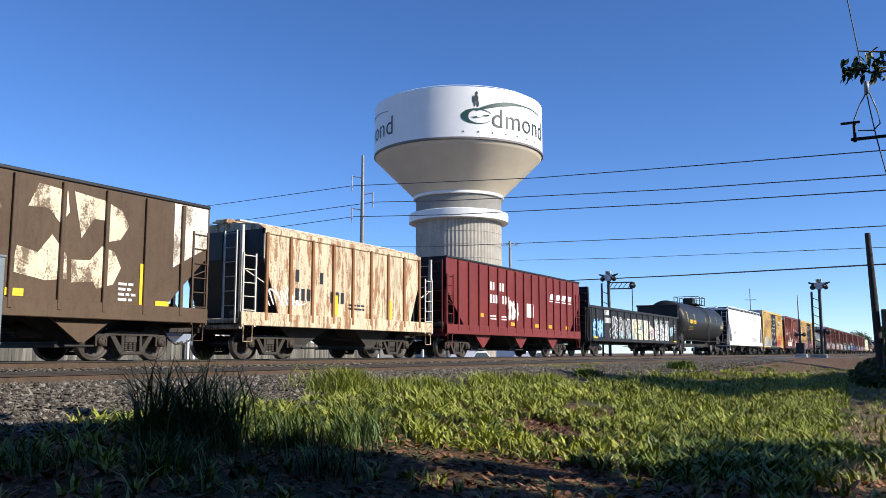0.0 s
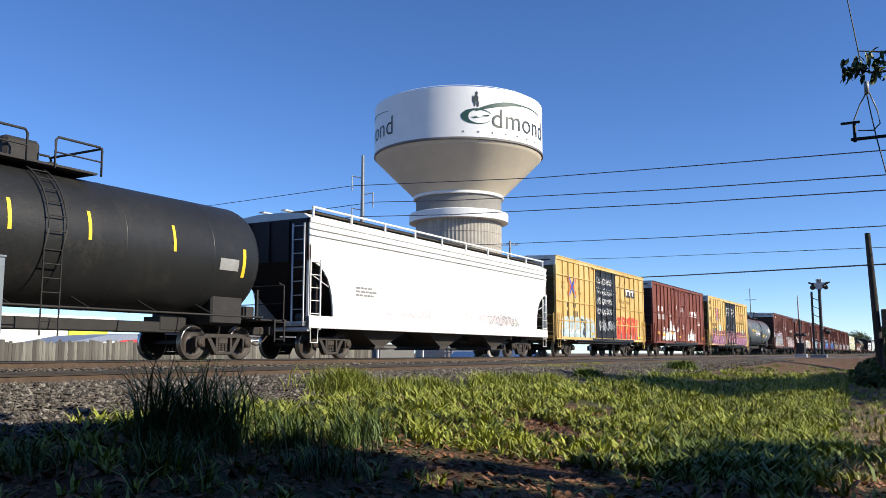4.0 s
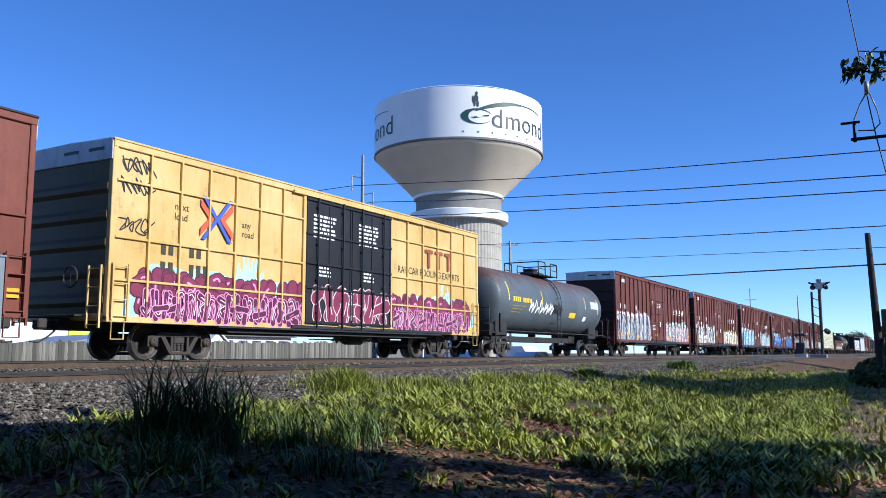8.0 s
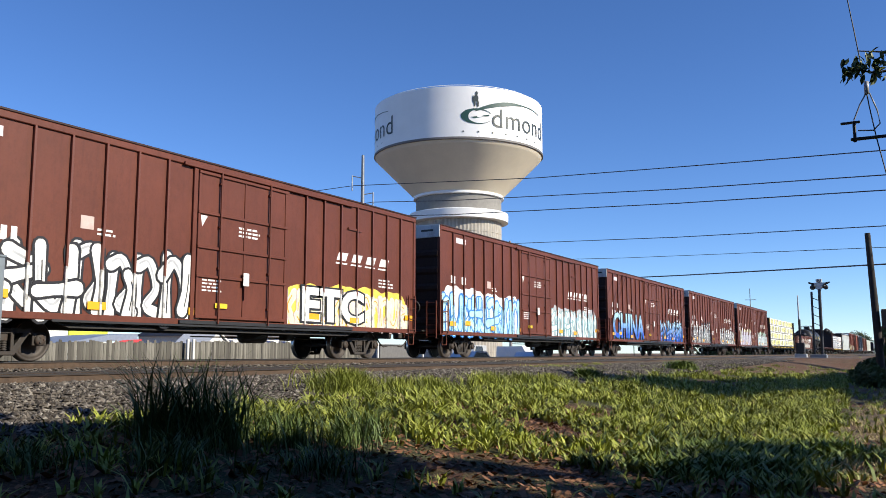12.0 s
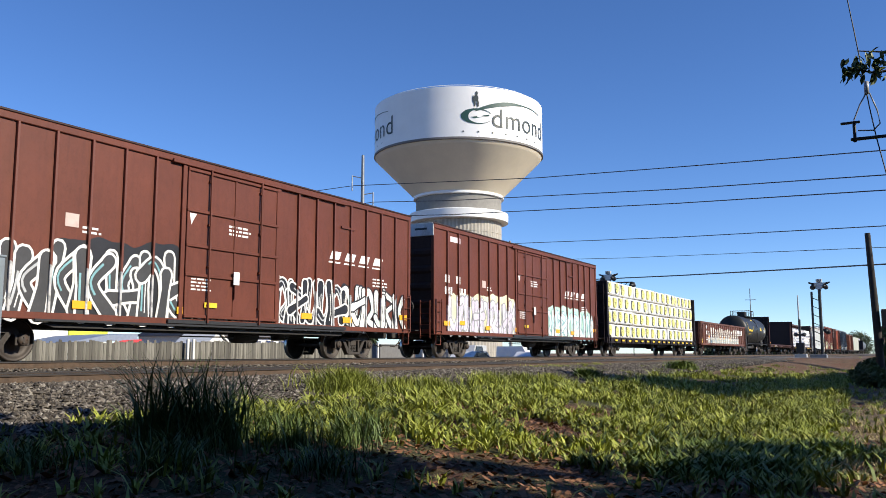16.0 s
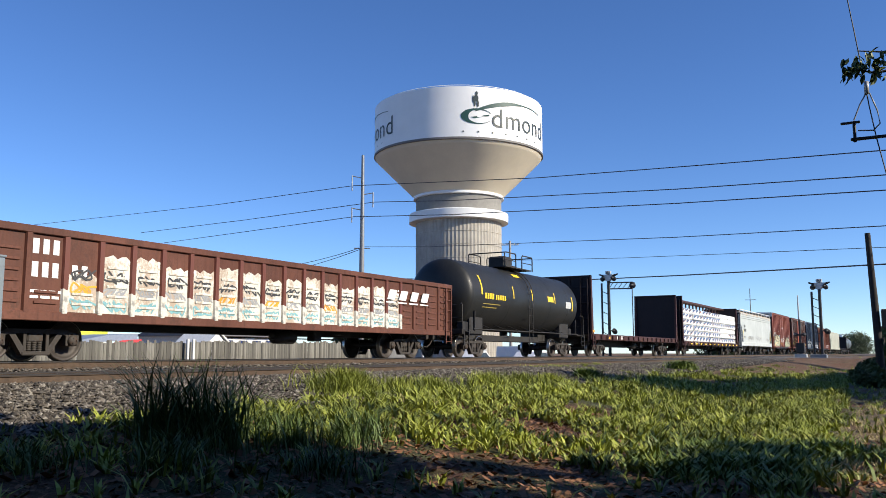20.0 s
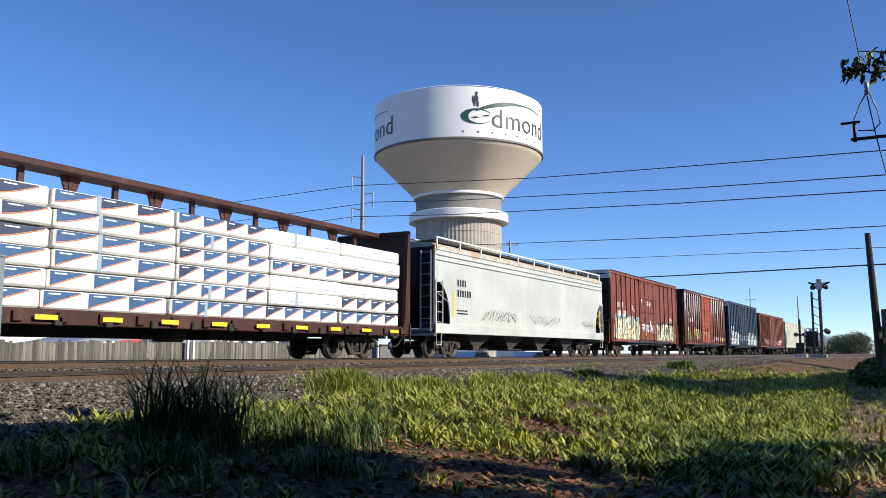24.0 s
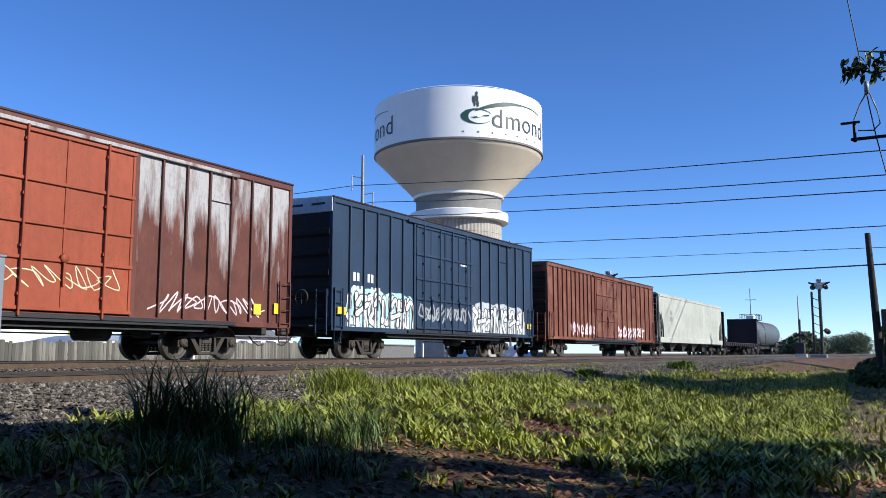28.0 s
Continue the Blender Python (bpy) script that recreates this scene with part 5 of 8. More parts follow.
    # second yellow boxcar with double black doors
    yellow_box(138.36, 156.99, (0.379, 0.638), True, 41)
    # grey tank car
    ym = char_marks(-5.5, -0.06, 4, 0.17, 0.15, 0.05, YELLOW) + char_marks(-4.4, -0.06, 6, 0.13, 0.14, 0.05, YELLOW)
    ym += [(-6.0, -5.9, -0.05, 0.55, YELLOW), (-2.1, -2.02, -0.05, 0.4, YELLOW), (4.0, 4.08, -0.05, 0.4, YELLOW), (6.0, 6.1, -0.2, 0.4, YELLOW)]
    ym += [(1.7, 2.6, -0.42, -0.22, YELLOW), (4.9, 6.2, 0.0, 0.28, GALV), (3.85, 4.3, -0.5, -0.32, WHITE)] + [(-5.6, -4.0 - 0.3 * k, -0.20 - 0.10 * k, -0.175 - 0.10 * k, mat("faded yellow", plain, (0.32, 0.24, 0.05))) for k in range(3)]
    car, L, zc = tank_car(158.2, 174.3, C_TGRY, "weathered grey tank car with rust stains along its top", 1.50, 4.15, ym, mx=0.0, fit=0.25, deck=1.25)
    tank_tag(car, -3.6, -0.6, 1.508, zc, G["white"], 51)
    tank_tag(car, -0.9, 0.6, 1.51, zc, G["black"], 52)
    # run of six red boxcars
    sets = [
        (175.43, 194.10, [(0.005, 0.40, 2.5, "silver", "black", "white", "lilac", 61), (0.60, 0.97, 2.2, "rose", "maroon", "white", "mint", 62), (0.43, 0.58, 2.1, "cream", "black", None, None, 63)]),
        (195.90, 214.39, [(0.04, 0.44, 2.55, "white", "black", "silver", None, 64), (0.60, 0.97, 2.1, "cream", "rose", "orange", "yellow", 65)]),
        (216.23, 234.76, [(0.01, 0.40, 2.5, "cyan", "blue", "white", "white", 66), (0.62, 0.97, 2.3, "white", "teal", "cyan", "silver", 67)]),
        (236.35, 255.01, [(0.585, 0.94, 2.45, "sky", "black", "white", None, 69)]),
        (256.67, 275.19, [(0.03, 0.20, 2.4, "shade", "white", "silver", None, 70), (0.20, 0.43, 2.55, "shade", "white", "teal", "black", 71), (0.44, 0.57, 1.9, "rose", "maroon", None, None, 72), (0.60, 0.78, 2.4, "black", "white", "silver", None, 73), (0.77, 0.98, 2.3, "white", "black", "mint", None, 78)]),
        (276.91, 295.53, [(0.07, 0.41, 2.4, "lilac", "grey", "white", "cream", 74), (0.60, 0.96, 2.3, "white", "teal", "cyan", "mint", 75)]),
    ]
    for k, (a, b, pieces) in enumerate(sets):
        rm = mat("sprayed rib %d" % k, lambda nm: two_tone(RED, ((0.6, 0.6, 0.6), (0.65, 0.65, 0.62), (0.35, 0.55, 0.65), (0.06, 0.28, 0.65), (0.5, 0.5, 0.5), (0.66, 0.64, 0.66))[k], 2.1, nm))
        car, L, d0, d1 = boxcar(a, b, C_RED, ("red boxcar with pale lilac graffiti", "red boxcar with silver and orange graffiti", "red boxcar with pale blue graffiti", "red boxcar with large blue graffiti letters",
                                              "red boxcar with black and silver graffiti", "red boxcar with wide pale pink graffiti")[k], door=(0.406, 0.604), panels=(8, 8), rib_mat=rm)
        hl = L / 2
        numbers(car, -hl + 0.92, 2.95, 0.30, Y, WHITE, ((2, 2), (3, 3)), 0.45)
        wordmark(car, d1 + 2.5, 3.15, 4, 0.56, 0.26, Y)
        part("notice", Shape().box(-hl + 1.35, -hl + 2.2, Y - 0.003, Y, 4.6, 4.82), G["rose"], car)
        side_notes(car, L, d0, d1, Y)
        tags(car, ((-hl + 0.75, 1.25), (-hl + 2.0, 1.3), (-hl + 4.4, 1.15), (-hl + 7.4, 1.15), (d1 + 1.1, 1.2), (d1 + 3.2, 1.15), (hl - 0.75, 1.35)), -1.606, ORANGE, 0.5, 0.18)
        for q0, q1, top, f, o, sh, cl, seed in pieces:
            graffiti(car, -hl + q0 * L, -hl + q1 * L, 0.96, top, G[f], G[o], seed, cloud=G[cl] if cl else None, shine=G[sh] if sh else None)
        if k == 1:
            for off, m, y in ((0.10, BLACKP, -1.606), (0.0, G["white"], -1.612)):
                written("ETC", 1.35, d1 + 0.7, y, 1.2, m, car, "sprayed_word", 0.06 + off * 0.6, 0, 1.35)
        if k == 3:
            for off, m, y in ((0.11, BLACKP, -1.606), (0.0, G["sky"], -1.612)):
                written("CHINA", 2.05, -hl + 0.85, y, 1.18, m, car, "sprayed_word", 0.05 + off * 0.6, 0, 1.0)
    # flat car with wrapped lumber, yellow discs
    car, L = flat_car(297.36, 319.55, C_DRK, "black bulkhead flat car loaded with wrapped lumber", 4.47, C_DRK, 1.10)
    tags(car, [(-L / 2 + 1.2 + 1.35 * k, 0.90) for k in range(15)], -1.665, YELLOW, 0.5, 0.10)
    lumber_discs((297.36 + 319.55) / 2, L - 0.7)
    # brown gondola
    rm = mat("sprayed gondola rib", lambda nm: two_tone((0.14, 0.042, 0.027), (0.62, 0.60, 0.54), 1.5, nm))
    car, L = gondola(321.4, 341.67, C_GRD, "weathered red gondola covered in pale graffiti panels", 2.86, 22, ribc=rm)
    hl = L / 2
    numbers(car, -hl + 2.05, 2.28, 0.32, Y, WHITE, ((4, 0), (6, 0)))
    small_print(car, -hl + 2.0, 1.45, 1.1, 2, Y, WHITE)
    part("notice", Shape().box(-hl + 0.25, -hl + 0.95, -1.575, -1.56, 1.08, 1.38), YELLOW, car)
    wp = mat("pale sprayed panel", paint, (0.66, 0.65, 0.57), (0.30, 0.16, 0.08), 0.6, 0.45, 0.6, (0.80, 0.79, 0.72), 0.56)
    w = (L - 0.24) / 22
    dents = [Shape().box(-0.27, 0.27, -1.592, -1.563, 0, 0.06, 0.012).mesh("side_dent") for k in range(2)]
    for i in range(22):
        x = -hl + 0.12 + w * i
        if 3 <= i <= 17:
            top = 2.34 + 0.10 * math.sin(i * 1.7) - (0.35 if i == 3 else 0.0)
            edge = [(x + 0.09 + (w - 0.18) * k / 6, top + 0.05 * math.sin(k * 2.2 + i)) for k in range(7)]
            part("sprayed_panel", Shape().prism([(x + w - 0.09, 1.07), (x + 0.09, 1.07)] + edge, -1.566, -1.56), wp, car)
            for k, q in enumerate((G["teal"], G["orange"] if i in (3, 8, 10, 13) else G["grey"], G["shade"])):
                graffiti(car, x + 0.16, x + w - 0.16, 1.1 + 0.33 * k, 1.4 + 0.33 * k, q, q, 80 + i * 3 + k, slim=True, y=-1.566, count=1, fat=0.5)
        for k in range(6):
            z = 1.22 + 0.22 * k
            if not (2 < i < 18 and z > 2.2) and not (1 < i < 4 and z > 1.5):
                pale = 3 <= i <= 17
                part("side_dent", dents[pale], wp if pale else C_GRD, car, at=(x + w / 2, 0, z))
    small_print(car, hl - 4.4, 2.35, 0.6, 2, Y, WHITE)
    wordmark(car, hl - 4.7, 2.05, 4, 0.52, 0.34, -1.63)
    # black tank car
    ym = [(x, x + 0.09, -0.02, 0.35, YELLOW) for x in (-2.1, 0.05, 2.9)] + [(-5.35, -5.22, -0.02, 0.55, YELLOW), (5.35, 5.47, -0.2, 0.3, YELLOW)]
    ym += char_marks(-5.0, -0.12, 4, 0.17, 0.16, 0.06, YELLOW) + char_marks(-3.95, -0.12, 6, 0.13, 0.14, 0.05, YELLOW)
    ym += [(2.0, 2.75, 0.02, 0.2, YELLOW), (4.45, 5.2, -0.12, 0.1, GALV), (-1.2, -0.45, 0.75, 0.9, YELLOW)] + [(-5.1, -3.4 - 0.3 * k, -0.28 - 0.1 * k, -0.255 - 0.1 * k, mat("faded yellow", plain, (0.3, 0.2, 0.05))) for k in range(2)]
    tank_car(342.7, 356.9, C_TANK, "shorter black tank car with yellow lettering", 1.52, 4.22, ym, mx=-0.2, ext=0.32)
    # empty bulkhead flat
    car, L = flat_car(357.96, 377.1, C_MAR, "empty maroon bulkhead flat car with worn sill", 4.55, C_DRK, 1.25)
    tags(car, ((-L / 2 + 0.15, 1.35), (-L / 2 + 2.9, 1.0)), -1.61, ORANGE, 0.3, 0.14)
    numbers(car, -5.0, 1.0, 0.2, -1.585, WHITE, ((4, 5),), 0.2)
    # centre-beam flat with white and blue packs
    car, L = flat_car(378.75, 401.11, C_MAR, "maroon centre-beam flat car loaded with wrapped lumber packs", 4.60, C_DRK, 1.10, beam=True, name="centre_beam_flat_car")
    tags(car, [(-L / 2 + 2.2 + 1.7 * k, 0.88) for k in range(12)], -1.665, YELLOW, 0.55, 0.11)
    numbers(car, -L / 2 + 4.0, 0.88, 0.2, -1.59, WHITE, ((3, 5),), 0.3)
    x = -L / 2 - 0.035
    part("bulkhead_seam", Shape().box(x - 0.05, x, -0.03, 0.03, 1.2, 4.5), GALV, car, "pale seam down the bulkhead")
    rnd = random.Random(77)
    line = curve_through([(0.75 - 1.6 * k / 17, 2.05 + 0.75 * (k % 2) + rnd.uniform(-0.25, 0.25)) for k in range(18)], 3)
    part("sprayed_tag", Shape().tube([(x - 0.07, p.x, p.y) for p in line], 0.022, 4), mat("faint tag", plain, (0.16, 0.12, 0.13)), car, "faint sprayed tag on the bulkhead")
    lumber_flags((378.75 + 401.11) / 2, L - 1.1)
    # pale grey covered hopper
    car, L = hopper(402.89, 422.4, C_GRY, "pale grey covered hopper car with thin graffiti tags", 4.30, True, 0, None, (-5.2, -1.7, 1.7, 5.2), 3.2, foot=1.2, slope=2.6, mid=2.95, endcol=C_DRK, top_in=0.1)
    numbers(car, -L / 2 + 1.8, 2.85, 0.27, -1.61, BLACKP, ((4, 0), (6, 0)))
    small_print(car, -L / 2 + 1.75, 1.85, 0.9, 2, -1.61, BLACKP)
    for q in (0.072, 0.965):
        part("reflector", Shape().box(-L / 2 + q * L, -L / 2 + q * L + 0.13, -1.612, -1.60, 1.6, 2.6, 0.003), YELLOW, car)
    graffiti(car, -5.7, -2.2, 1.45, 2.1, mat("thin spray line", plain, (0.13, 0.11, 0.11)), G["grey"], 95, slim=True, y=-1.601, count=4, fat=0.10)
    graffiti(car, -0.7, 3.1, 1.45, 2.1, MATS["thin spray line"], G["grey"], 96, slim=True, y=-1.601, count=3, fat=0.10)
    graffiti(car, 6.3, 8.2, 1.5, 2.0, MATS["thin spray line"], G["grey"], 97, slim=True, y=-1.601, count=2, fat=0.12)
    # red boxcar, two pieces
    rm = mat("sprayed rib cream", lambda nm: two_tone((0.2, 0.045, 0.03), (0.62, 0.62, 0.45), 1.75, nm))
    car, L, d0, d1 = boxcar(424.04, 439.66, C_RED2, "red boxcar with cream, teal and black graffiti", door=(0.38, 0.625), panels=(6, 5), rib_mat=rm)
    hl = L / 2
    numbers(car, -hl + 1.3, 3.0, 0.32, Y, WHITE, ((2, 1), (3, 3)), 0.5)
    graffiti(car, -hl + 0.7, d0 + 0.1, 1.05, 2.35, G["cream"], G["black"], 101, cloud=G["teal"], shine=G["cyan"], accents=(G["orange"],))
    graffiti(car, d1 + 0.2, hl - 1.0, 1.05, 2.2, G["cream"], G["black"], 102, cloud=G["black"], shine=G["mint"])
    graffiti(car, d0 + 0.6, d1 - 0.5, 1.5, 2.2, G["white"], G["white"], 103, slim=True, y=-1.632, count=4)
    side_notes(car, L, d0, d1, Y)
    tags(car, ((-hl + 0.4, 1.15), (hl - 0.7, 1.3)), -1.606, YELLOW, 0.3, 0.2)
    # chalky red boxcar with orange door
    car, L, d0, d1 = boxcar(442.01, 457.4, C_CHALK, "chalk-faded red boxcar with a bright orange-red door", door=(0.376, 0.624), doorcol=C_ORNG, panels=(8, 7), roofc=C_DRK, framec=mat("bare red edge", paint, (0.13, 0.045, 0.034)), rib_mat=mat("chalked rib", paint, (0.12, 0.055, 0.045), (0.30, 0.26, 0.25), 0.6, 0.4, 0.8))
    hl = L / 2
    numbers(car, -hl + 1.45, 3.15, 0.30, Y - 0.004, WHITE, ((2, 0), (3, 3)), 0.5)
    graffiti(car, -hl + 1.2, -hl + 2.1, 1.05, 2.1, mat("spray leaf green", plain, (0.22, 0.48, 0.12), 0.5), G["black"], 104, slim=True, count=2, fat=0.14)
    graffiti(car, -hl + 3.2, d0 - 1.2, 1.1, 2.3, G["yellow"], G["maroon"], 105, slim=True, count=2, fat=0.13)
    graffiti(car, -hl + 4.0, d0 - 0.2, 1.1, 2.3, G["cream"], G["maroon"], 107, slim=True, count=3, fat=0.10)
    graffiti(car, d0 + 0.5, d1 - 0.4, 1.5, 2.1, G["cream"], G["maroon"], 108, slim=True, count=3, fat=0.12, y=-1.634)
    graffiti(car, d1 + 0.8, hl - 1.2, 1.1, 1.8, G["rose"], G["maroon"], 106, slim=True, count=4, fat=0.18)
    tags(car, ((-hl + 0.5, 1.5), (hl - 0.75, 1.3), (hl - 1.6, 1.25)), -1.606, YELLOW, 0.3, 0.3)
    small_print(car, -hl + 1.2, 2.2, 0.6, 3, Y - 0.004)
    # dark blue boxcar
    rm = mat("sprayed rib blue", lambda nm: two_tone((0.03, 0.046, 0.075), (0.55, 0.58, 0.60), 1.6, nm))
    car, L, d0, d1 = boxcar(459.4, 475.28, C_BLUE, "dark blue boxcar with white and pale blue graffiti", door=(0.317, 0.60), panels=(6, 7), rib_mat=rm, double=True, endcol=C_DRK)
    hl = L / 2
    graffiti(car, -hl + 0.9, d0, 1.05, 2.15, G["white"], G["black"], 111, cloud=G["cyan"], shine=G["silver"])
    graffiti(car, d0 + 0.3, d1 - 0.2, 1.3, 2.1, G["grey"], G["black"], 112, slim=True, y=-1.634, count=5, fat=0.35)
    graffiti(car, d1 + 0.2, hl - 1.0, 1.05, 2.1, G["white"], G["black"], 113, cloud=G["silver"], shine=G["cyan"])
    numbers(car, -hl + 1.2, 2.55, 0.28, Y - 0.003, WHITE, ((2, 2), (3, 3)), 0.4)
    small_print(car, d1 - 1.0, 3.8, 0.6, 2, -1.64)
    tags(car, ((-hl + 0.3, 1.4), (hl - 0.7, 1.3)), -1.606, YELLOW, 0.45, 0.25)
    # rusty red boxcar
    car, L, d0, d1 = boxcar(477.2, 496.3, C_RUST, "rust-streaked red boxcar with pale worn ribs", 4.72, (0.37, 0.575), None, (11, 8), roofc=C_RUST)
    hl = L / 2
    graffiti(car, -hl + 3.2, d0, 1.05, 1.9, G["rose"], G["grey"], 121, slim=True, count=5, fat=0.4)
    graffiti(car, d1, hl - 2.5, 1.05, 1.9, G["rose"], G["grey"], 122, slim=True, count=4, fat=0.5)
    # cream covered hopper
    car, L = hopper(497.7, 518.9, C_CRM, "dull grey-cream covered hopper car", 4.35, True, 0, None, (-5.2, -1.7, 1.7, 5.2), 3.2, foot=1.2, slope=2.4, mid=3.0, endcol=C_DRK, rails=False, top_in=0.1)
    numbers(car, -L / 2 + 3.0, 3.0, 0.3, -1.61, MATS["grey print"], ((3, 0), (3, 0)))
    # empty flat and the last tank car
    car, L = flat_car(520.0, 538.3, C_DRK, "empty dark bulkhead flat car", 4.0, C_DRK, 1.2)
    ym = [(-4.0, -3.9, 0, 0.4, YELLOW)]
    tank_car(539.6, 557.5, C_TGRY, "dark grey tank car with a white manway, last of the train", 1.5, 4.05, ym, mx=-4.5, dome=WHITE)


def hl_right(L):
    return L / 2 - 0.8


def side_notes(car, L, d0, d1, y):
    """Small stencils round the door, the same on most boxcars."""
    small_print(car, d0 + 1.6 if d1 - d0 > 2.8 else d0 + 1.2, 3.55, 0.85, 3, -1.633, WHITE, 0.055, 0.05, 7)
    small_print(car, d0 + 0.3, 2.05, 0.7, 4, -1.633, WHITE, 0.04, 0.05, 9)
    part("stencil", Shape().prism([(d0 + 0.18, 3.75), (d0 + 0.42, 3.75), (d0 + 0.24, 3.45)], -1.634, -1.631), WHITE, car)
    part("notice", Shape().box((d0 + d1) / 2 - 0.1, (d0 + d1) / 2 + 0.12, -1.734, -1.725, 2.0, 2.35), WHITE, car)
    small_print(car, -L / 2 + 4.6, 2.95, 0.5, 2, y, WHITE, 0.05, 0.05, 11)
    part("stencil", Shape().box(-L / 2 + 4.15, -L / 2 + 4.5, y - 0.003, y, 2.95, 3.25), mat("pale stencil", plain, (0.55, 0.42, 0.38)), car)
    tags(car, ((d0 + 0.75, 1.35),), -1.668, YELLOW, 0.45, 0.13)
    small_print(car, L / 2 - 2.4, 2.65, 0.9, 3, y, WHITE, 0.05, 0.06, 13)


def yellow_box(x0, x1, door, double, seed):
    """Yellow pooled boxcar: black doors, crossed-arrow badge, slogan and a graffiti band."""
    Y = -1.568
    rm = mat("sprayed yellow rib %d" % seed, lambda nm: two_tone((0.66, 0.45, 0.15), (0.42, 0.56, 0.56) if seed == 31 else (0.30, 0.10, 0.16), 1.3, nm))
    blackdoor = mat("black plug door", paint, (0.018, 0.018, 0.02), (0.08, 0.05, 0.03), 0.2, 0.15, 0.45)
    # the yellow ends are coloured dark brown for the shade on them
    car, L, d0, d1 = boxcar(x0, x1, C_YEL, "yellow boxcar with black doors, a crossed-arrow badge and graffiti" if double else "yellow boxcar with a black door, a crossed-arrow badge and pale graffiti",
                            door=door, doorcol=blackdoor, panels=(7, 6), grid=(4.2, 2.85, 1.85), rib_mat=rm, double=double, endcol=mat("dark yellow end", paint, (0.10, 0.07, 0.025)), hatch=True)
    hl = L / 2
    cx = -hl + (0.182 if double else 0.145) * L
    red, blue, blk = mat("badge red", plain, (0.62, 0.10, 0.04)), mat("badge blue", plain, (0.05, 0.10, 0.50)), mat("stencil black", plain, (0.05, 0.04, 0.02))
    for sx in (-1, 1):
        for sz in (-1, 1):
            part("badge_arrow", Shape().prism([(cx + 0.8 * (p - cx), 3.70 + 0.8 * (q - 3.55)) for p, q in [(cx + sx * 0.14, 3.55), (cx + sx * 0.74, 3.55 + sz * 0.62), (cx + sx * 0.74, 3.55 + sz * 0.36), (cx + sx * 0.38, 3.55)]], -1.606, -1.602), red, car, "red arrow of the badge")
            part("badge_arrow", Shape().prism([(cx + 0.8 * (p - cx), 3.70 + 0.8 * (q - 3.55)) for p, q in [(cx - sx * 0.07, 3.55), (cx + sx * 0.52, 3.55 + sz * 0.72), (cx + sx * 0.70, 3.55 + sz * 0.72), (cx + sx * 0.10, 3.55)]], -1.612 - 0.0007 * (sx + 2 * sz), -1.608), blue, car, "blue arrow of the badge")
    written("next\nload", 0.26, cx - 1.45, Y, 3.78, blk, car, "slogan")
    written("any\nroad", 0.26, cx + 0.98, Y, 3.62, blk, car, "slogan")
    numbers(car, -hl + 1.55, 2.60, 0.32, -1.574, blk, ((2, 2), (2, 3)), 0.45)
    px = d1 + (hl - d1) * (0.34 if double else 0.31)
    if double:
        for i in range(3):
            a = px + 0.1 + i * 0.75
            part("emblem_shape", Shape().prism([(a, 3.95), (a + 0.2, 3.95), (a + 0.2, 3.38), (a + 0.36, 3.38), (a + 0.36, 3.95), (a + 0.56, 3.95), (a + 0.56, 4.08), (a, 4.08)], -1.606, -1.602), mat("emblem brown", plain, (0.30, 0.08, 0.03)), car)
        written("RAILCAR POOLING EXPERTS", 0.36, d1 + 0.5, Y, 3.05, blk, car, "slogan")
    else:
        part("emblem_plate", Shape().box(px, px + 2.0, -1.606, -1.602, 3.70, 4.25), BLACKP, car)
        for i in range(3):
            a = px + 0.15 + i * 0.6
            part("emblem_shape", Shape().prism([(a, 4.03), (a + 0.16, 4.03), (a + 0.16, 3.80), (a + 0.32, 3.80), (a + 0.32, 4.03), (a + 0.48, 4.03), (a + 0.48, 4.15), (a, 4.15)], -1.610, -1.607), WHITE, car)
        written("Railcar Pooling\n    Experts", 0.40, d1 + 0.75, Y, 3.25, mat("slogan brown", plain, (0.25, 0.14, 0.03)), car, "slogan")
    if double:
        splash(car, -hl + 0.5, d0 + 0.1, 1.0, 3.05, G["cyan"], seed + 11, -1.5605)
        splash(car, d1, hl - 0.4, 1.0, 2.95, G["cyan"], seed + 12, -1.5605)
        graffiti(car, -hl + 0.9, d0, 1.2, 2.12, G["maroon"], G["plum"], seed, cloud=G["cyan"], shine=G["pink"], fat=0.46)
        graffiti(car, -hl + 1.0, d0, 1.0, 1.7, G["plum"], G["pink"], seed + 7, shine=G["white"], y=-1.596, fat=0.26)
        graffiti(car, d0 + 0.5, d1 - 0.5, 1.25, 2.15, G["maroon"], G["rose"], seed + 1, y=-1.632, count=5, fat=0.36)
        graffiti(car, d1 + 0.1, hl - 0.9, 1.2, 2.12, G["maroon"], G["plum"], seed + 2, cloud=G["cyan"], shine=G["pink"], fat=0.46)
        graffiti(car, d1 + 0.2, hl - 1.0, 1.0, 1.7, G["plum"], G["pink"], seed + 9, shine=G["white"], y=-1.596, fat=0.26)
        [graffiti(car, -hl + 0.28, -hl + 1.25, zz, zz + 0.5, G["black"], G["black"], seed + 3 + int(zz * 3), slim=True, count=2, y=-1.562) for zz in (2.95, 3.9, 4.4)]
        for i, (a, c) in enumerate(((d0, (d0 + d1) / 2), ((d0 + d1) / 2, d1))):
            small_print(car, a + 0.4, 4.38, 1.15, 6, -1.634, WHITE, 0.07, 0.06, seed + i)
            small_print(car, a + 0.7, 2.9, 0.6, 4, -1.634, WHITE, 0.06, 0.06, seed + 5 + i)
    else:
        graffiti(car, -hl + 0.8, d0 - 0.1, 1.0, 1.95, G["mist"], G["silver"], seed, cloud=G["mist"], shine=G["white"], fat=0.40)
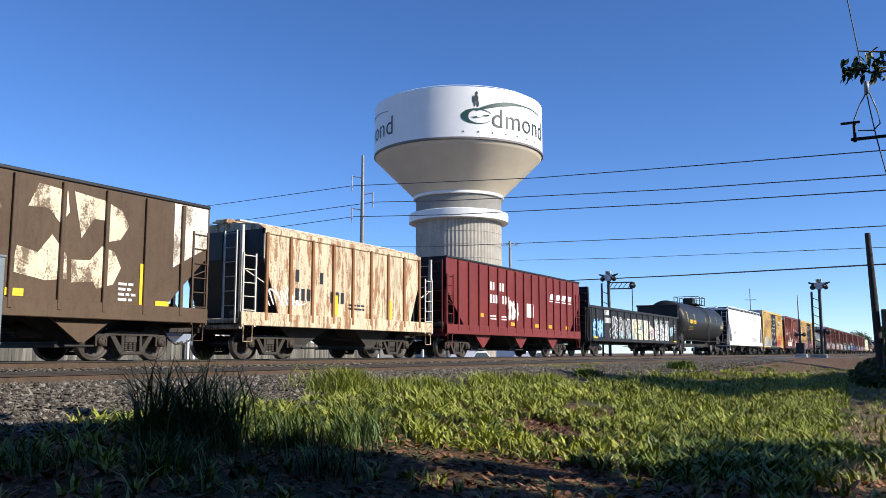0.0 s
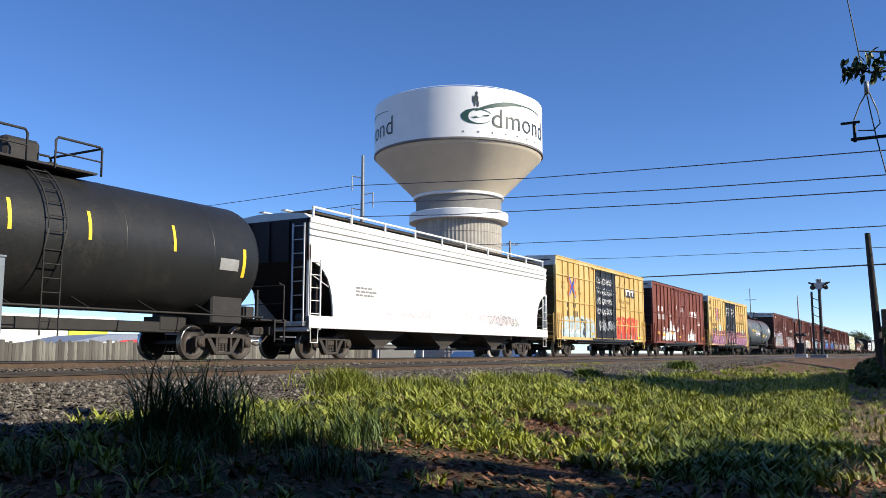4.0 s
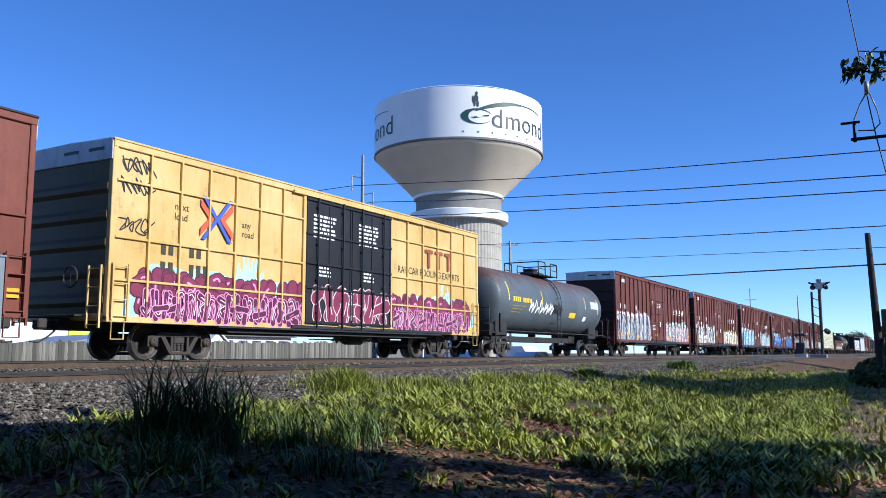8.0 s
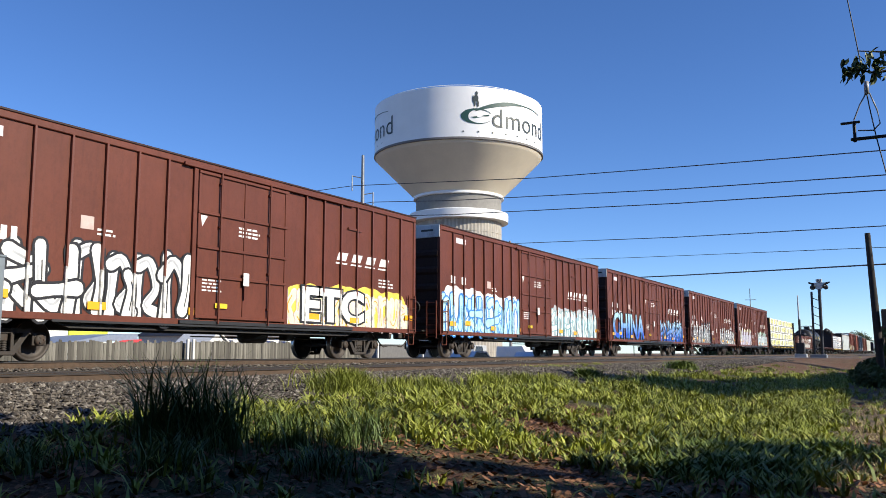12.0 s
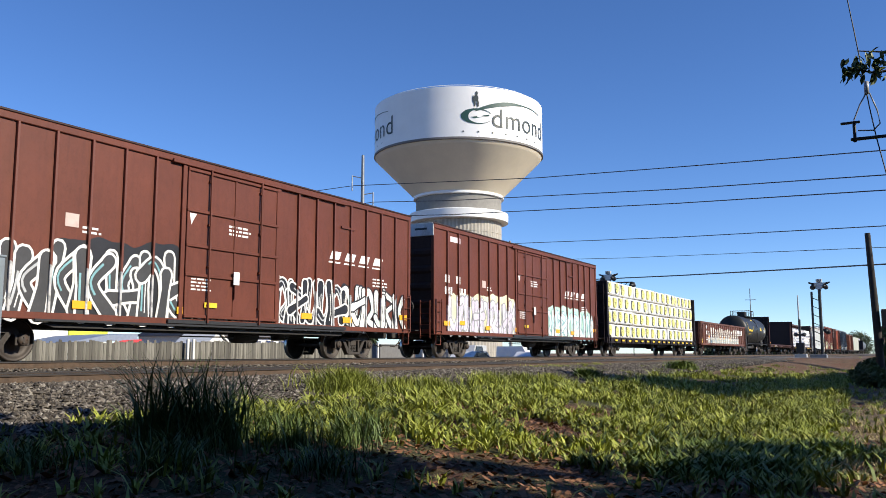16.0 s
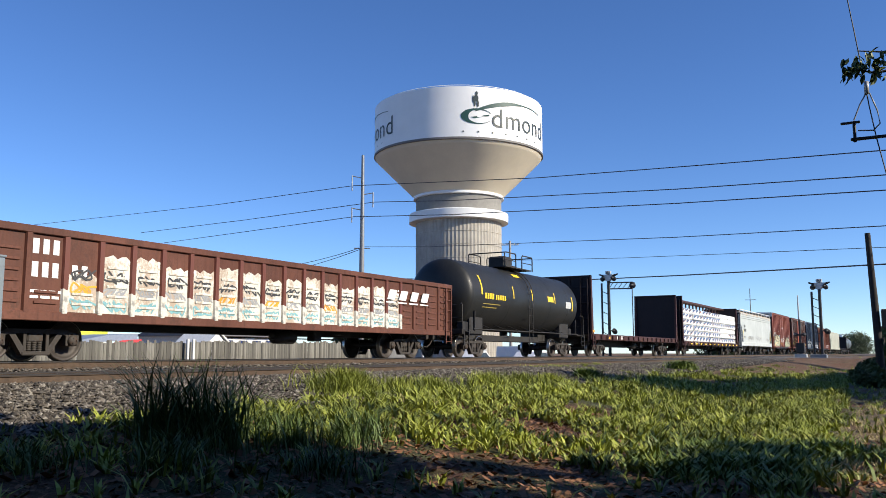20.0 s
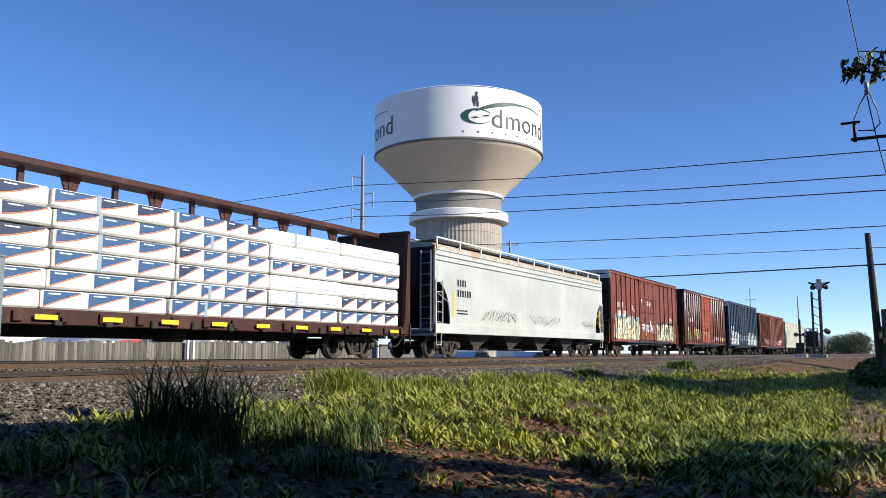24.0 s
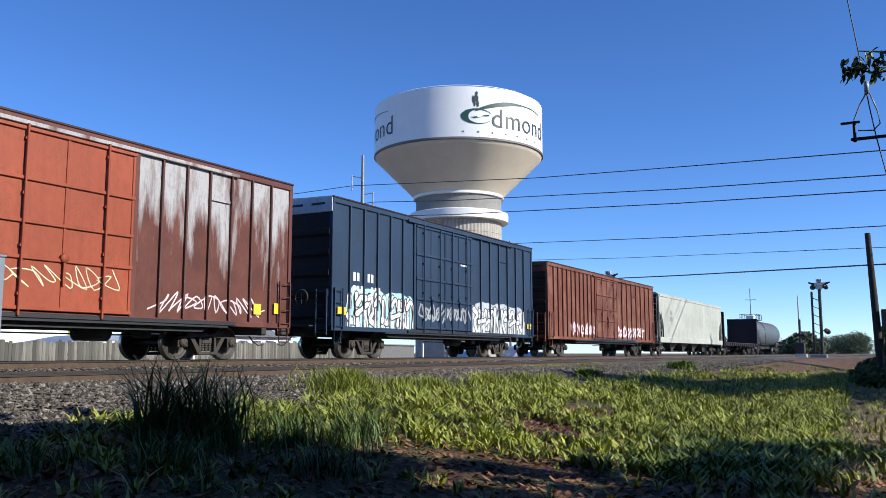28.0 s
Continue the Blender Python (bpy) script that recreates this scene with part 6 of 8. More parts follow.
        graffiti(car, -hl + 3.3, -hl + 4.3, 1.1, 1.95, G["shade"], G["black"], seed + 21, y=-1.58, count=1, fat=0.16)
        splash(car, -hl + 1.6, -hl + 3.2, 1.2, 1.8, G["white"], seed + 22, -1.598)
        splash(car, -hl + 4.4, -hl + 5.6, 1.3, 2.3, G["mint"], seed + 23, -1.5625)
        graffiti(car, d1 + 0.1, hl - 1.6, 1.05, 2.25, G["red"], G["crimson"], seed + 2, cloud=G["red"], shine=G["yellow"], fat=0.30)
        [graffiti(car, d0 + 0.35, d1 - 0.5 - 0.25 * (k % 2), 2.35 + 0.58 * k, 2.83 + 0.58 * k, G["white"], G["white"], seed + 14 + k, slim=True, y=-1.634, count=4, fat=0.2) for k in range(4)]
        graffiti(car, d0 + 0.6, d1 - 0.4, 1.4, 2.2, G["silver"], G["white"], seed + 5, slim=True, y=-1.634, count=5, fat=0.2)
    tags(car, ((hl - 1.0, 1.1), (hl - 1.6, 1.1), (d0 - 0.8, 1.2)), -1.606, YELLOW, 0.45, 0.12)


def tank_tag(car, x0, x1, R, zc, m, seed):
    rnd = random.Random(seed)
    n = max(2, int((x1 - x0) / 0.55))
    for i in range(n):
        s = Shape()
        g = rnd.choice(GLYPHS)
        path = curve_through([(x0 + (i + a) * (x1 - x0) / n, -0.36 + 0.40 * b) for a, b in g], 4)
        v = []
        w = 0.045
        for k, p in enumerate(path):
            d = (path[min(k + 1, len(path) - 1)] - path[max(k - 1, 0)]).normalized()
            for sgn in (1, -1):
                q = p + Vector((-d.y, d.x, 0)) * w * sgn
                v.append((q.x, -(R + 0.004 + k * 0.0001) * math.cos(q.y), zc + (R + 0.004 + k * 0.0001) * math.sin(q.y)))
        s.add(v, [(2 * k, 2 * k + 1, 2 * k + 3, 2 * k + 2) for k in range(len(path) - 1)])
        part("sprayed_fill", s, m, car, "sprayed tag")


def wrap_mat():
    return mat("white wrap", plain, (0.78, 0.78, 0.76), 0.35, 0, 0.10, 3.0, 0.6)


def lumber_discs(xc, L):
    """Packs of lumber in white wrap printed with yellow discs, stacked on the flat car."""
    load = thing("lumber_load", xc, MAIN_Y, MAIN_Z, "stack of lumber packs in white wrap with yellow discs", "lumber load")
    TRAIN.append((load, xc))
    wrap, disc, dark = wrap_mat(), mat("disc yellow", plain, (0.80, 0.76, 0.22), 0.4, 0, 0.12, 4), mat("wrap print dark", plain, (0.06, 0.06, 0.05), 0.5)
    lump = mat("lumber ends", plain, (0.50, 0.36, 0.20), 0.8, 0, 0.25, 12.0, 0.5)
    olive = mat("wrap print olive", plain, (0.22, 0.20, 0.05), 0.5)
    rnd = random.Random(5)
    lens = [2.44, 1.85, 3.05, 2.44, 2.75, 2.44, 2.05, 2.44]
    k = L / (sum(lens) + 0.04 * 7)
    d = Shape().prism([(0.32 * math.cos(a * 0.2618), 0.31 * math.sin(a * 0.2618)) for a in range(24)], -0.004, 0.0).mesh("disc")
    d.materials.append(disc)
    h = 0.835
    for row in range(4):
        x = -L / 2
        order = lens[row:] + lens[:row]
        for ln in order:
            ln *= k
            z = 1.12 + row * (h + 0.03)
            y = -1.42 + rnd.uniform(-0.05, 0.05)
            p = part("lumber_pack", Shape().box(x + 0.01, x + ln - 0.02, y, 1.42, z, z + h - rnd.uniform(0, 0.05), 0.06), wrap, load)
            part("bunk", Shape().box(x + ln * 0.3, x + ln * 0.3 + 0.09, -1.35, 1.35, z - 0.03, z), lump, load)
            n = max(1, round(ln / 1.22))
            for i in range(n):
                cx = x + ln * (i + 0.55) / n + rnd.uniform(-0.06, 0.06)
                zc2 = z + h * 0.5 + rnd.uniform(-0.05, 0.05)
                part("disc", d, disc, p, "yellow printed disc", at=(cx, y - 0.006, zc2))
                part("print", Shape().prism([(cx - 0.50, z + 0.11), (cx - 0.04, z + 0.08), (cx - 0.04, z + h - 0.13), (cx - 0.50, z + h - 0.13)], y - 0.004, y), dark if rnd.random() < 0.85 else olive, p)
                mark = Shape().prism([(cx - 0.17, zc2 + 0.08), (cx - 0.05, zc2 + 0.08), (cx - 0.11, zc2 + 0.25)], y - 0.014, y - 0.0115)
                mark.prism([(cx - 0.22, zc2 - 0.03), (cx + 0.20, zc2 + 0.03), (cx + 0.22, zc2 + 0.06), (cx - 0.20, zc2 + 0.01)], y - 0.014, y - 0.0115)
                mark.prism([(cx - 0.20, zc2 - 0.12), (cx + 0.12, zc2 - 0.06), (cx + 0.13, zc2 - 0.03), (cx - 0.19, zc2 - 0.085)], y - 0.014, y - 0.0115)
                part("print", mark, olive, p)
            if rnd.random() < 0.6:
                fold = Shape().prism([(x + ln * 0.9, z), (x + ln * 0.97, z + h), (x + ln * 0.99, z + h), (x + ln * 0.94, z)], y - 0.012, y)
                part("wrap_fold", fold, mat("torn wrap", plain, (0.62, 0.56, 0.44)), p)
            x += ln + 0.04 * k


def lumber_flags(xc, L):
    """White packs with slanting blue prints, six layers each side of the beam."""
    load = thing("lumber_load", xc, MAIN_Y, MAIN_Z, "lumber packs in white wrap printed with blue wedges", "lumber load")
    TRAIN.append((load, xc))
    wrap = wrap_mat()
    blue, pale = mat("print blue", plain, (0.035, 0.105, 0.24), 0.5), mat("print grey blue", plain, (0.30, 0.38, 0.46), 0.5)
    rnd = random.Random(8)
    n = 6
    h = 0.425
    rust = mat("print orange", plain, (0.55, 0.16, 0.05), 0.5)
    for row in range(6):
        slip = rnd.uniform(-0.12, 0.12)
        for i in range(n):
            ln = L / n
            x = -L / 2 + i * ln + (slip if 0 < i < n - 1 else 0)
            z = 1.12 + row * (h + 0.022)
            y = -1.45 + rnd.uniform(-0.07, 0.03)
            p = part("lumber_pack", Shape().box(x + 0.03, x + ln - 0.03, y, -0.12, z, z + h - rnd.uniform(0, 0.03), 0.045), wrap, load)
            part("lumber_pack", Shape().box(x + 0.03, x + ln - 0.03, 0.12, 1.45, z, z + h, 0.03), wrap, load)
            plainp = (i in (4, 5) and row in (2, 5, 4)) or (i == 4 and row == 1)
            tall = i == 3 and row in (0, 2, 4)
            m = 3 if i < 3 else 4
            for q in range(m):
                a, w = x + 0.08 + (ln - 0.16) * q / m, (ln - 0.16) / m
                if plainp:
                    if q % 2:
                        part("print", Shape().box(a, a + w * 0.7, y - 0.004, y, z + h * 0.28, z + h * 0.34), pale, p)
                    continue
                lo = 0.08 if tall else 0.16 if row < 3 else 0.30
                arc = [(t, lo + (0.90 - lo) * t ** (0.9 if row < 3 or tall else 1.3)) for t in (0.0, 0.25, 0.5, 0.75, 1.0)]
                wd = w * rnd.uniform(0.80, 0.94)
                part("print", Shape().prism([(a + wd * t, z + h * u) for t, u in arc] + [(a + wd, z + h * 0.92), (a, z + h * 0.92)], y - 0.004, y), blue if rnd.random() < 0.8 else dark_print(), p)
                part("print", Shape().prism([(a + wd * t, z + h * (u - 0.07)) for t, u in arc] + [(a + wd * t, z + h * (u - 0.01)) for t, u in reversed(arc)], y - 0.006, y - 0.0045), rust, p)
                part("print", Shape().box(a + wd * 0.12, a + wd * 0.45, y - 0.006, y - 0.0045, z + h * 0.76, z + h * 0.83), wrap, p)
            if rnd.random() < 0.5:
                part("strap", Shape().box(x + ln * 0.33, x + ln * 0.36, y - 0.008, y, z, z + h), pale, p)


def dark_print():
    return mat("print dark blue", plain, (0.03, 0.05, 0.11), 0.5)

# ---- water tower ----
def fence_boards(name):
    m, n, l, p, co = shader(name, 0.9)
    info = n.new("ShaderNodeObjectInfo")
    c = ramp(n, l, info.outputs["Random"], ((0.0, (0.07, 0.066, 0.058)), (0.5, (0.15, 0.145, 0.125)), (1.0, (0.25, 0.24, 0.21))))
    run = noise_at(n, l, mapped(n, l, co, (9.0, 9.0, 0.5)), 2.0, 5)
    l.new(mix(n, l, ramp(n, l, run, ((0.45, K), (0.7, W))), c, (0.07, 0.06, 0.055)), p.inputs["Base Color"])
    return m


def crisp(profile, seg=96):
    """A turned ring whose edges stay sharp."""
    s = Shape()
    for a, b in zip(profile, profile[1:]):
        s.lathe([a, b], seg)
    return s


def water_tower():
    t = thing("water_tower", 101.2, 54.6, 0.0, "white water tower on a fluted concrete column with a town name", "water tower")
    white = mat("tank white", plain, (0.81, 0.81, 0.80), 0.45, 0, 0.03, 0.6)
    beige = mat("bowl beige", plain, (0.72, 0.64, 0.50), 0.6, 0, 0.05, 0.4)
    conc = mat("column concrete", paint, (0.40, 0.37, 0.32), (0.27, 0.24, 0.20), 0.25, 0.25, 0.85)
    R = 11.56
    part("tank_wall", Shape().lathe([(R, 28.3), (R, 34.82)], 96), white, t)
    part("tank_roof", crisp([(R, 34.82), (R - 0.4, 34.94), (R - 3, 35.35), (4, 36.0), (0.01, 36.1)]), white, t)
    # dark ring drawn along the tank's lower edge as its shadow line
    part("tank_rim", crisp([(R - 0.02, 28.0), (R + 0.09, 28.06), (R + 0.09, 28.30), (R - 0.02, 28.36)]), mat("rim shadow grey", plain, (0.16, 0.15, 0.14), 0.6), t)
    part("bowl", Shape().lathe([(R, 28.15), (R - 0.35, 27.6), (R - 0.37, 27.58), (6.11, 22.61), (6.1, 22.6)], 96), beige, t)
    part("neck_ring", crisp([(5.84, 22.25), (6.2, 22.28), (6.2, 22.62), (5.9, 22.66)]), white, t)
    # neck darker than the column: the bowl's shade is put into its colour
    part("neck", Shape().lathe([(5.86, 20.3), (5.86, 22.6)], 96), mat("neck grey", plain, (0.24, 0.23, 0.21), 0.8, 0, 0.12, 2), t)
    part("collar", crisp([(5.8, 18.95), (6.78, 19.02), (6.80, 20.1), (6.72, 20.2), (5.8, 20.25)]), white, t)
    n = 72
    s = Shape()
    ring = []
    for k in range(n * 2):
        a = 2 * math.pi * k / (n * 2)
        r = 5.86 if k % 2 == 0 else 5.80
        ring.append((r * math.cos(a), r * math.sin(a)))
    v = [(x, y, z) for z in (-1.0, 19.3) for x, y in ring]
    m = len(ring)
    s.add(v, [(k, (k + 1) % m, m + (k + 1) % m, m + k) for k in range(m)])
    part("column", s, conc, t, "fluted concrete column")
    for z in [1.6 + 1.75 * k for k in range(11)]:
        part("pour_joint", Shape().lathe([(5.84, z - 0.035), (5.885, z - 0.02), (5.885, z + 0.02), (5.84, z + 0.035)], 96), conc, t)
    for r in (10.75,):
        part("roof_railing", Shape().lathe([(r - 0.02, 35.2), (r + 0.02, 35.2), (r + 0.02, 35.26), (r - 0.02, 35.26)], 72), white, t)
    # the town's name with its swoosh, twice round the tank
    green, grey = mat("logo green", plain, (0.01, 0.06, 0.05), 0.5), mat("logo grey", plain, (0.035, 0.05, 0.05), 0.5)

    def wrapped(me, a0, material, name):
        for vv in me.vertices:
            a = a0 + vv.co.x / R
            rr = R + 0.05 + vv.co.y
            vv.co = (rr * math.cos(a), rr * math.sin(a), vv.co.z)
        return part(name, me, material, t)

    def logo(a0):
        cu = bpy.data.curves.new("town_name", "FONT")
        cu.body, cu.size, cu.space_character, cu.offset = "dmond", 3.55, 1.05, -0.015
        tmp = new("town_name", cu)
        me = bpy.data.meshes.new_from_object(tmp.evaluated_get(bpy.context.evaluated_depsgraph_get()))
        bpy.data.objects.remove(tmp)
        x0, x1 = min(v.co.x for v in me.vertices), max(v.co.x for v in me.vertices)
        k = 10.3 / (x1 - x0)
        me.transform(Matrix(((k, 0, 0, 4.35 - x0 * k), (0, 0, -1, 0), (0, 1, 0, 29.75), (0, 0, 0, 1))))
        me.materials.clear()
        wrapped(me, a0, grey, "town_name")
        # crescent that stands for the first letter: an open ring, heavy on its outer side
        sw, n, vv = Shape(), 34, []
        for k in range(n + 1):
            q = k / n
            a = math.radians(25 + 300 * q)
            w = 0.10 + 0.90 * math.sin(math.pi * min(1, q * 1.02)) ** 1.6
            for r in (0, 1):
                vv.append((2.35 + (2.05 - r * w * 0.95) * math.cos(a), 0.0, 31.0 + (1.0 - r * w * 0.34) * math.sin(a)))
        sw.add(vv, [(2 * k, 2 * k + 1, 2 * k + 3, 2 * k + 2) for k in range(n)])
        wrapped(sw.mesh("crescent"), a0, green, "crescent")
        bar = Shape().add([(1.55, 0, 30.86), (3.9, 0, 31.28), (4.0, 0, 31.12), (2.0, 0, 30.70)], [(0, 3, 2, 1)])
        wrapped(bar.mesh("crossbar"), a0, green, "crossbar")
        # long arc over the letters
        sw, vv = Shape(), []
        for k in range(37):
            q = k / 36
            x = 2.2 + 11.4 * q
            z = 31.75 + 1.45 * (1 - (1 - min(1, q * 1.45)) ** 2.2) - 0.55 * max(0, q - 0.72) / 0.28 * max(0, q - 0.5)
            w = 0.08 + 0.40 * math.sin(math.pi * min(1, q * 1.5 + 0.05)) ** 1.2 * (q < 0.64) + 0.10 * (1 - q)
            vv += [(x, 0.002, z + w / 2), (x, 0.002, z - w / 2)]
        sw.add(vv, [(2 * k, 2 * k + 1, 2 * k + 3, 2 * k + 2) for k in range(36)])
        wrapped(sw.mesh("swoosh"), a0, green, "swoosh")
        fg = Shape()
        for dx, dz, rx, rz in ((2.3, 33.95, 0.17, 0.26), (2.25, 33.3, 0.30, 0.45), (2.05, 32.65, 0.13, 0.45), (2.45, 32.6, 0.15, 0.45), (1.85, 33.2, 0.09, 0.5)):
            fg.add([(dx + rx * math.cos(a * 0.6283), 0.004, dz + rz * math.sin(a * 0.6283)) for a in range(10)], [tuple(range(10))])
        wrapped(fg.mesh("emblem"), a0, grey, "emblem")
        for k in range(7):
            wrapped(Shape().box(0.5 + k * 1.9, 0.70 + k * 1.9, 0, 0.004, 28.9, 29.08).mesh("small_letter"), a0, grey, "small_letter")

    view = math.atan2(-54.6, -101.2)
    logo(view)
    logo(view - 2.0944)
    logo(view + 2.0944)
    return t


water_tower()

# ---- poles, signals and wires ----
WOOD = mat("weathered pole wood", plain, (0.10, 0.075, 0.055), 0.85, 0, 0.3, 8, 0.5)
GSTEEL = mat("grey pole steel", plain, (0.22, 0.23, 0.24), 0.5, 0.4, 0.15, 4)
DARK = mat("dark signal paint", plain, (0.02, 0.02, 0.022), 0.5, 0, 0.2, 4)
WIRE = mat("cable", plain, (0.05, 0.05, 0.055), 0.6, 0, 0.1)
GLASS = mat("insulator grey", plain, (0.35, 0.36, 0.37), 0.35, 0, 0.1)


def transmission_pole(x, y, h):
    p = thing("transmission_pole", x, y, 0.0, "tall slender steel transmission pole with stand-off arms", "utility pole")
    part("shaft", Shape().tube([(0, 0, -0.5), (0, 0, h * 0.5), (0, 0, h)], [0.32, 0.24, 0.14], 12), GSTEEL, p)
    d = Vector((-0.52, 0.73, 0)).normalized()
    for z, s in ((17.7, 1), (16.1, -1), (14.6, 1)):
        e = d * s * 1.0
        part("arm", Shape().tube([(0, 0, z + 0.35), (e.x, e.y, z + 0.55)], 0.05, 6), GSTEEL, p)
        part("insulator", Shape().tube([(e.x, e.y, z + 0.6), (e.x, e.y, z - 0.85)], 0.06, 8), GLASS, p)
    part("crossarm", Shape().tube([(-0.45, 0.62, 11.3), (0.45, -0.62, 11.3)], 0.06, 6), GSTEEL, p)
    return p


transmission_pole(65.6, 45.8, 20.3)


def wooden_pole(x, y, z, h, lean, label, arms=(), wood=None):
    wood = wood or WOOD
    p = thing("utility_pole", x, y, z, label, "utility pole")
    part("shaft", Shape().tube([(0, 0, -0.6), (lean[0] * 0.5, lean[1] * 0.5, h * 0.5), (lean[0], lean[1], h)], [0.19, 0.16, 0.125], 12), wood, p)
    for dz, w, dx, dy in arms:
        part("crossarm", Shape().box(-0.06, 0.06, -0.06, 0.06, h - dz - 0.06, h - dz + 0.06).tube([(-dx * w, -dy * w, h - dz), (dx * w, dy * w, h - dz)], 0.06, 6), wood, p)
        for k in (-0.9, -0.35, 0.5, 0.9):
            part("insulator", Shape().tube([(dx * w * k, dy * w * k, h - dz), (dx * w * k, dy * w * k, h - dz + 0.22)], 0.05, 6), GLASS, p)
    return p


wooden_pole(86.2, 39.95, 0.0, 14.0, (0, 0), "weathered wooden utility pole with a crossarm", ((0.45, 1.0, 0.42, -0.9),), mat("sun-bleached pole", plain, (0.36, 0.34, 0.31), 0.8))
# near-black wood: the pole's unlit side is put into the colour
POLE = wooden_pole(44.96, 1.8, 0.9, 6.25, (0.0, 0.24), "bare dark wooden pole standing by the line", (), mat("tarred pole wood", plain, (0.032, 0.026, 0.021), 0.85, 0, 0.3, 8, 0.5))
part("marker", Shape().box(-0.18, 0.18, -0.2, -0.17, 0.9, 1.3), WOOD, POLE)
part("guy_box", Shape().box(-0.25, 0.05, -0.42, -0.14, 1.7, 2.6, 0.04), WOOD, POLE)
thin = thing("radio_mast", 197.3, 33.0, 0.0, "thin distant radio mast with a short cross rod", "mast")
part("shaft", Shape().tube([(0, 0, 0), (0, 0, 15.7)], [0.16, 0.08], 6), GSTEEL, thin)
part("crossarm", Shape().tube([(-0.2, 1.0, 13.2), (0.2, -1.2, 13.2)], 0.07, 6), GSTEEL, thin)


def crossing_signal(x, y, z, h, label, cant=0.0):
    """Level-crossing mast with lamp pairs, backing discs and a service ladder."""
    p = thing("crossing_signal", x, y, z, label, "crossing signal", "level-crossing signals")
    part("mast", Shape().tube([(0, 0, -0.2), (0, 0, h)], 0.13, 10), DARK, p)
    part("mast", Shape().tube([(0, 0.62, 0.0), (0, 0.62, h - 0.8)], 0.09, 8), DARK, p)
    part("base_box", Shape().box(-0.35, 0.35, -0.35, 0.95, -0.2, 0.35, 0.04), GSTEEL, p)
    for k in range(7):
        z0 = 0.6 + k * (h - 1.5) / 7
        part("rung", Shape().tube([(0, 0, z0), (0, 0.62, z0 + 0.3)], 0.03, 5), DARK, p)
    for zz, side in ((h - 0.35, -1), (h - 0.35, 1), (h * 0.36, -1)):
        y0 = side * 0.38
        part("lamp_arm", Shape().tube([(0, 0, zz), (0, y0, zz + 0.02)], 0.05, 6), DARK, p)
        part("lamp_hood", Shape().lathe([(0.0, -0.3), (0.11, -0.26), (0.15, 0.06), (0.21, 0.07), (0.21, 0.1), (0.0, 0.1)], 14, "x", (0, y0, zz)), DARK, p)
        part("lamp_hood", Shape().lathe([(0.0, 0.3), (0.11, 0.26), (0.15, -0.06), (0.21, -0.07), (0.21, -0.1), (0.0, -0.1)], 14, "x", (0.0, y0 * 1.35, zz - 0.1)), DARK, p)
    part("junction_box", Shape().prism([(-0.20, h - 0.62), (0.20, h - 0.62), (0.42, h - 0.05), (-0.42, h - 0.05)], -0.14, 0.14, "yz"), GALV, p, "pale junction box")
    part("junction_box", Shape().box(-0.12, 0.12, -0.24, 0.24, h - 0.02, h + 0.26, 0.03), GALV, p, "pale junction box")
    for side in (-1, 1):
        part("visor", Shape().tube([(0, side * 0.35, h - 0.2), (0, side * 0.85, h - 0.02)], [0.13, 0.05], 8), DARK, p)
    part("bell", Shape().lathe([(0.0, h + 0.05), (0.2, h + 0.05), (0.16, h + 0.22), (0.0, h + 0.28)], 12), GSTEEL, p)
    if cant:
        for k in (0.0, 0.55):
            part("cantilever", Shape().tube([(0, 0, h - 1.3 + k), (0.6, cant, h - 1.3 + k)], 0.06, 6), DARK, p)
        for k in range(5):
            q = k / 5
            part("brace", Shape().tube([(0.6 * q, cant * q, h - 1.3), (0.6 * (q + 0.2), cant * (q + 0.2), h - 0.75)], 0.03, 5), DARK, p)
        part("lamp_hood", Shape().lathe([(0.0, -0.35), (0.22, 0.1), (0.30, 0.11), (0.0, 0.14)], 14, "x", (0.6, cant, h - 1.0)), DARK, p)
        part("hanger", Shape().tube([(0.6, cant, h - 0.7), (0.65, cant, 0.6)], 0.04, 6), DARK, p)
    return p


crossing_signal(71.2, 23.6, 0.6, 7.7, "level-crossing signal with a lattice arm over the road", -1.9)
crossing_signal(77.65, 7.4, 1.0, 6.4, "level-crossing signal mast with hooded lamps")
gate = thing("gate_mast", 79.45, 9.3, 1.05, "raised crossing-gate mast with lamps and a counterweight", "crossing gate")
part("gate_arm", Shape().tube([(0, 0, 0.8), (0, 0.05, 5.4)], [0.10, 0.05], 8), GALV, gate)
part("mast", Shape().tube([(0, 0, -0.2), (0, 0, 3.3)], 0.10, 8), DARK, gate)
part("mechanism_box", Shape().box(-0.3, 0.3, -0.35, 0.35, 0.4, 1.3, 0.05), DARK, gate)
part("lamp_pair", Shape().box(-0.1, 0.1, -0.42, 0.42, 1.9, 2.05, 0.02).lathe([(0.0, -0.2), (0.18, 0.05), (0.0, 0.1)], 12, "x", (0, -0.34, 2.0)).lathe([(0.0, -0.2), (0.18, 0.05), (0.0, 0.1)], 12, "x", (0, 0.34, 2.0)), DARK, gate)
part("counterweight", Shape().box(-0.2, 0.2, -0.5, 0.5, 0.0, 0.35, 0.04), GALV, gate)
part("base_block", Shape().box(-0.6, 0.6, -0.8, 0.8, -0.25, 0.0, 0.05), GALV, gate)


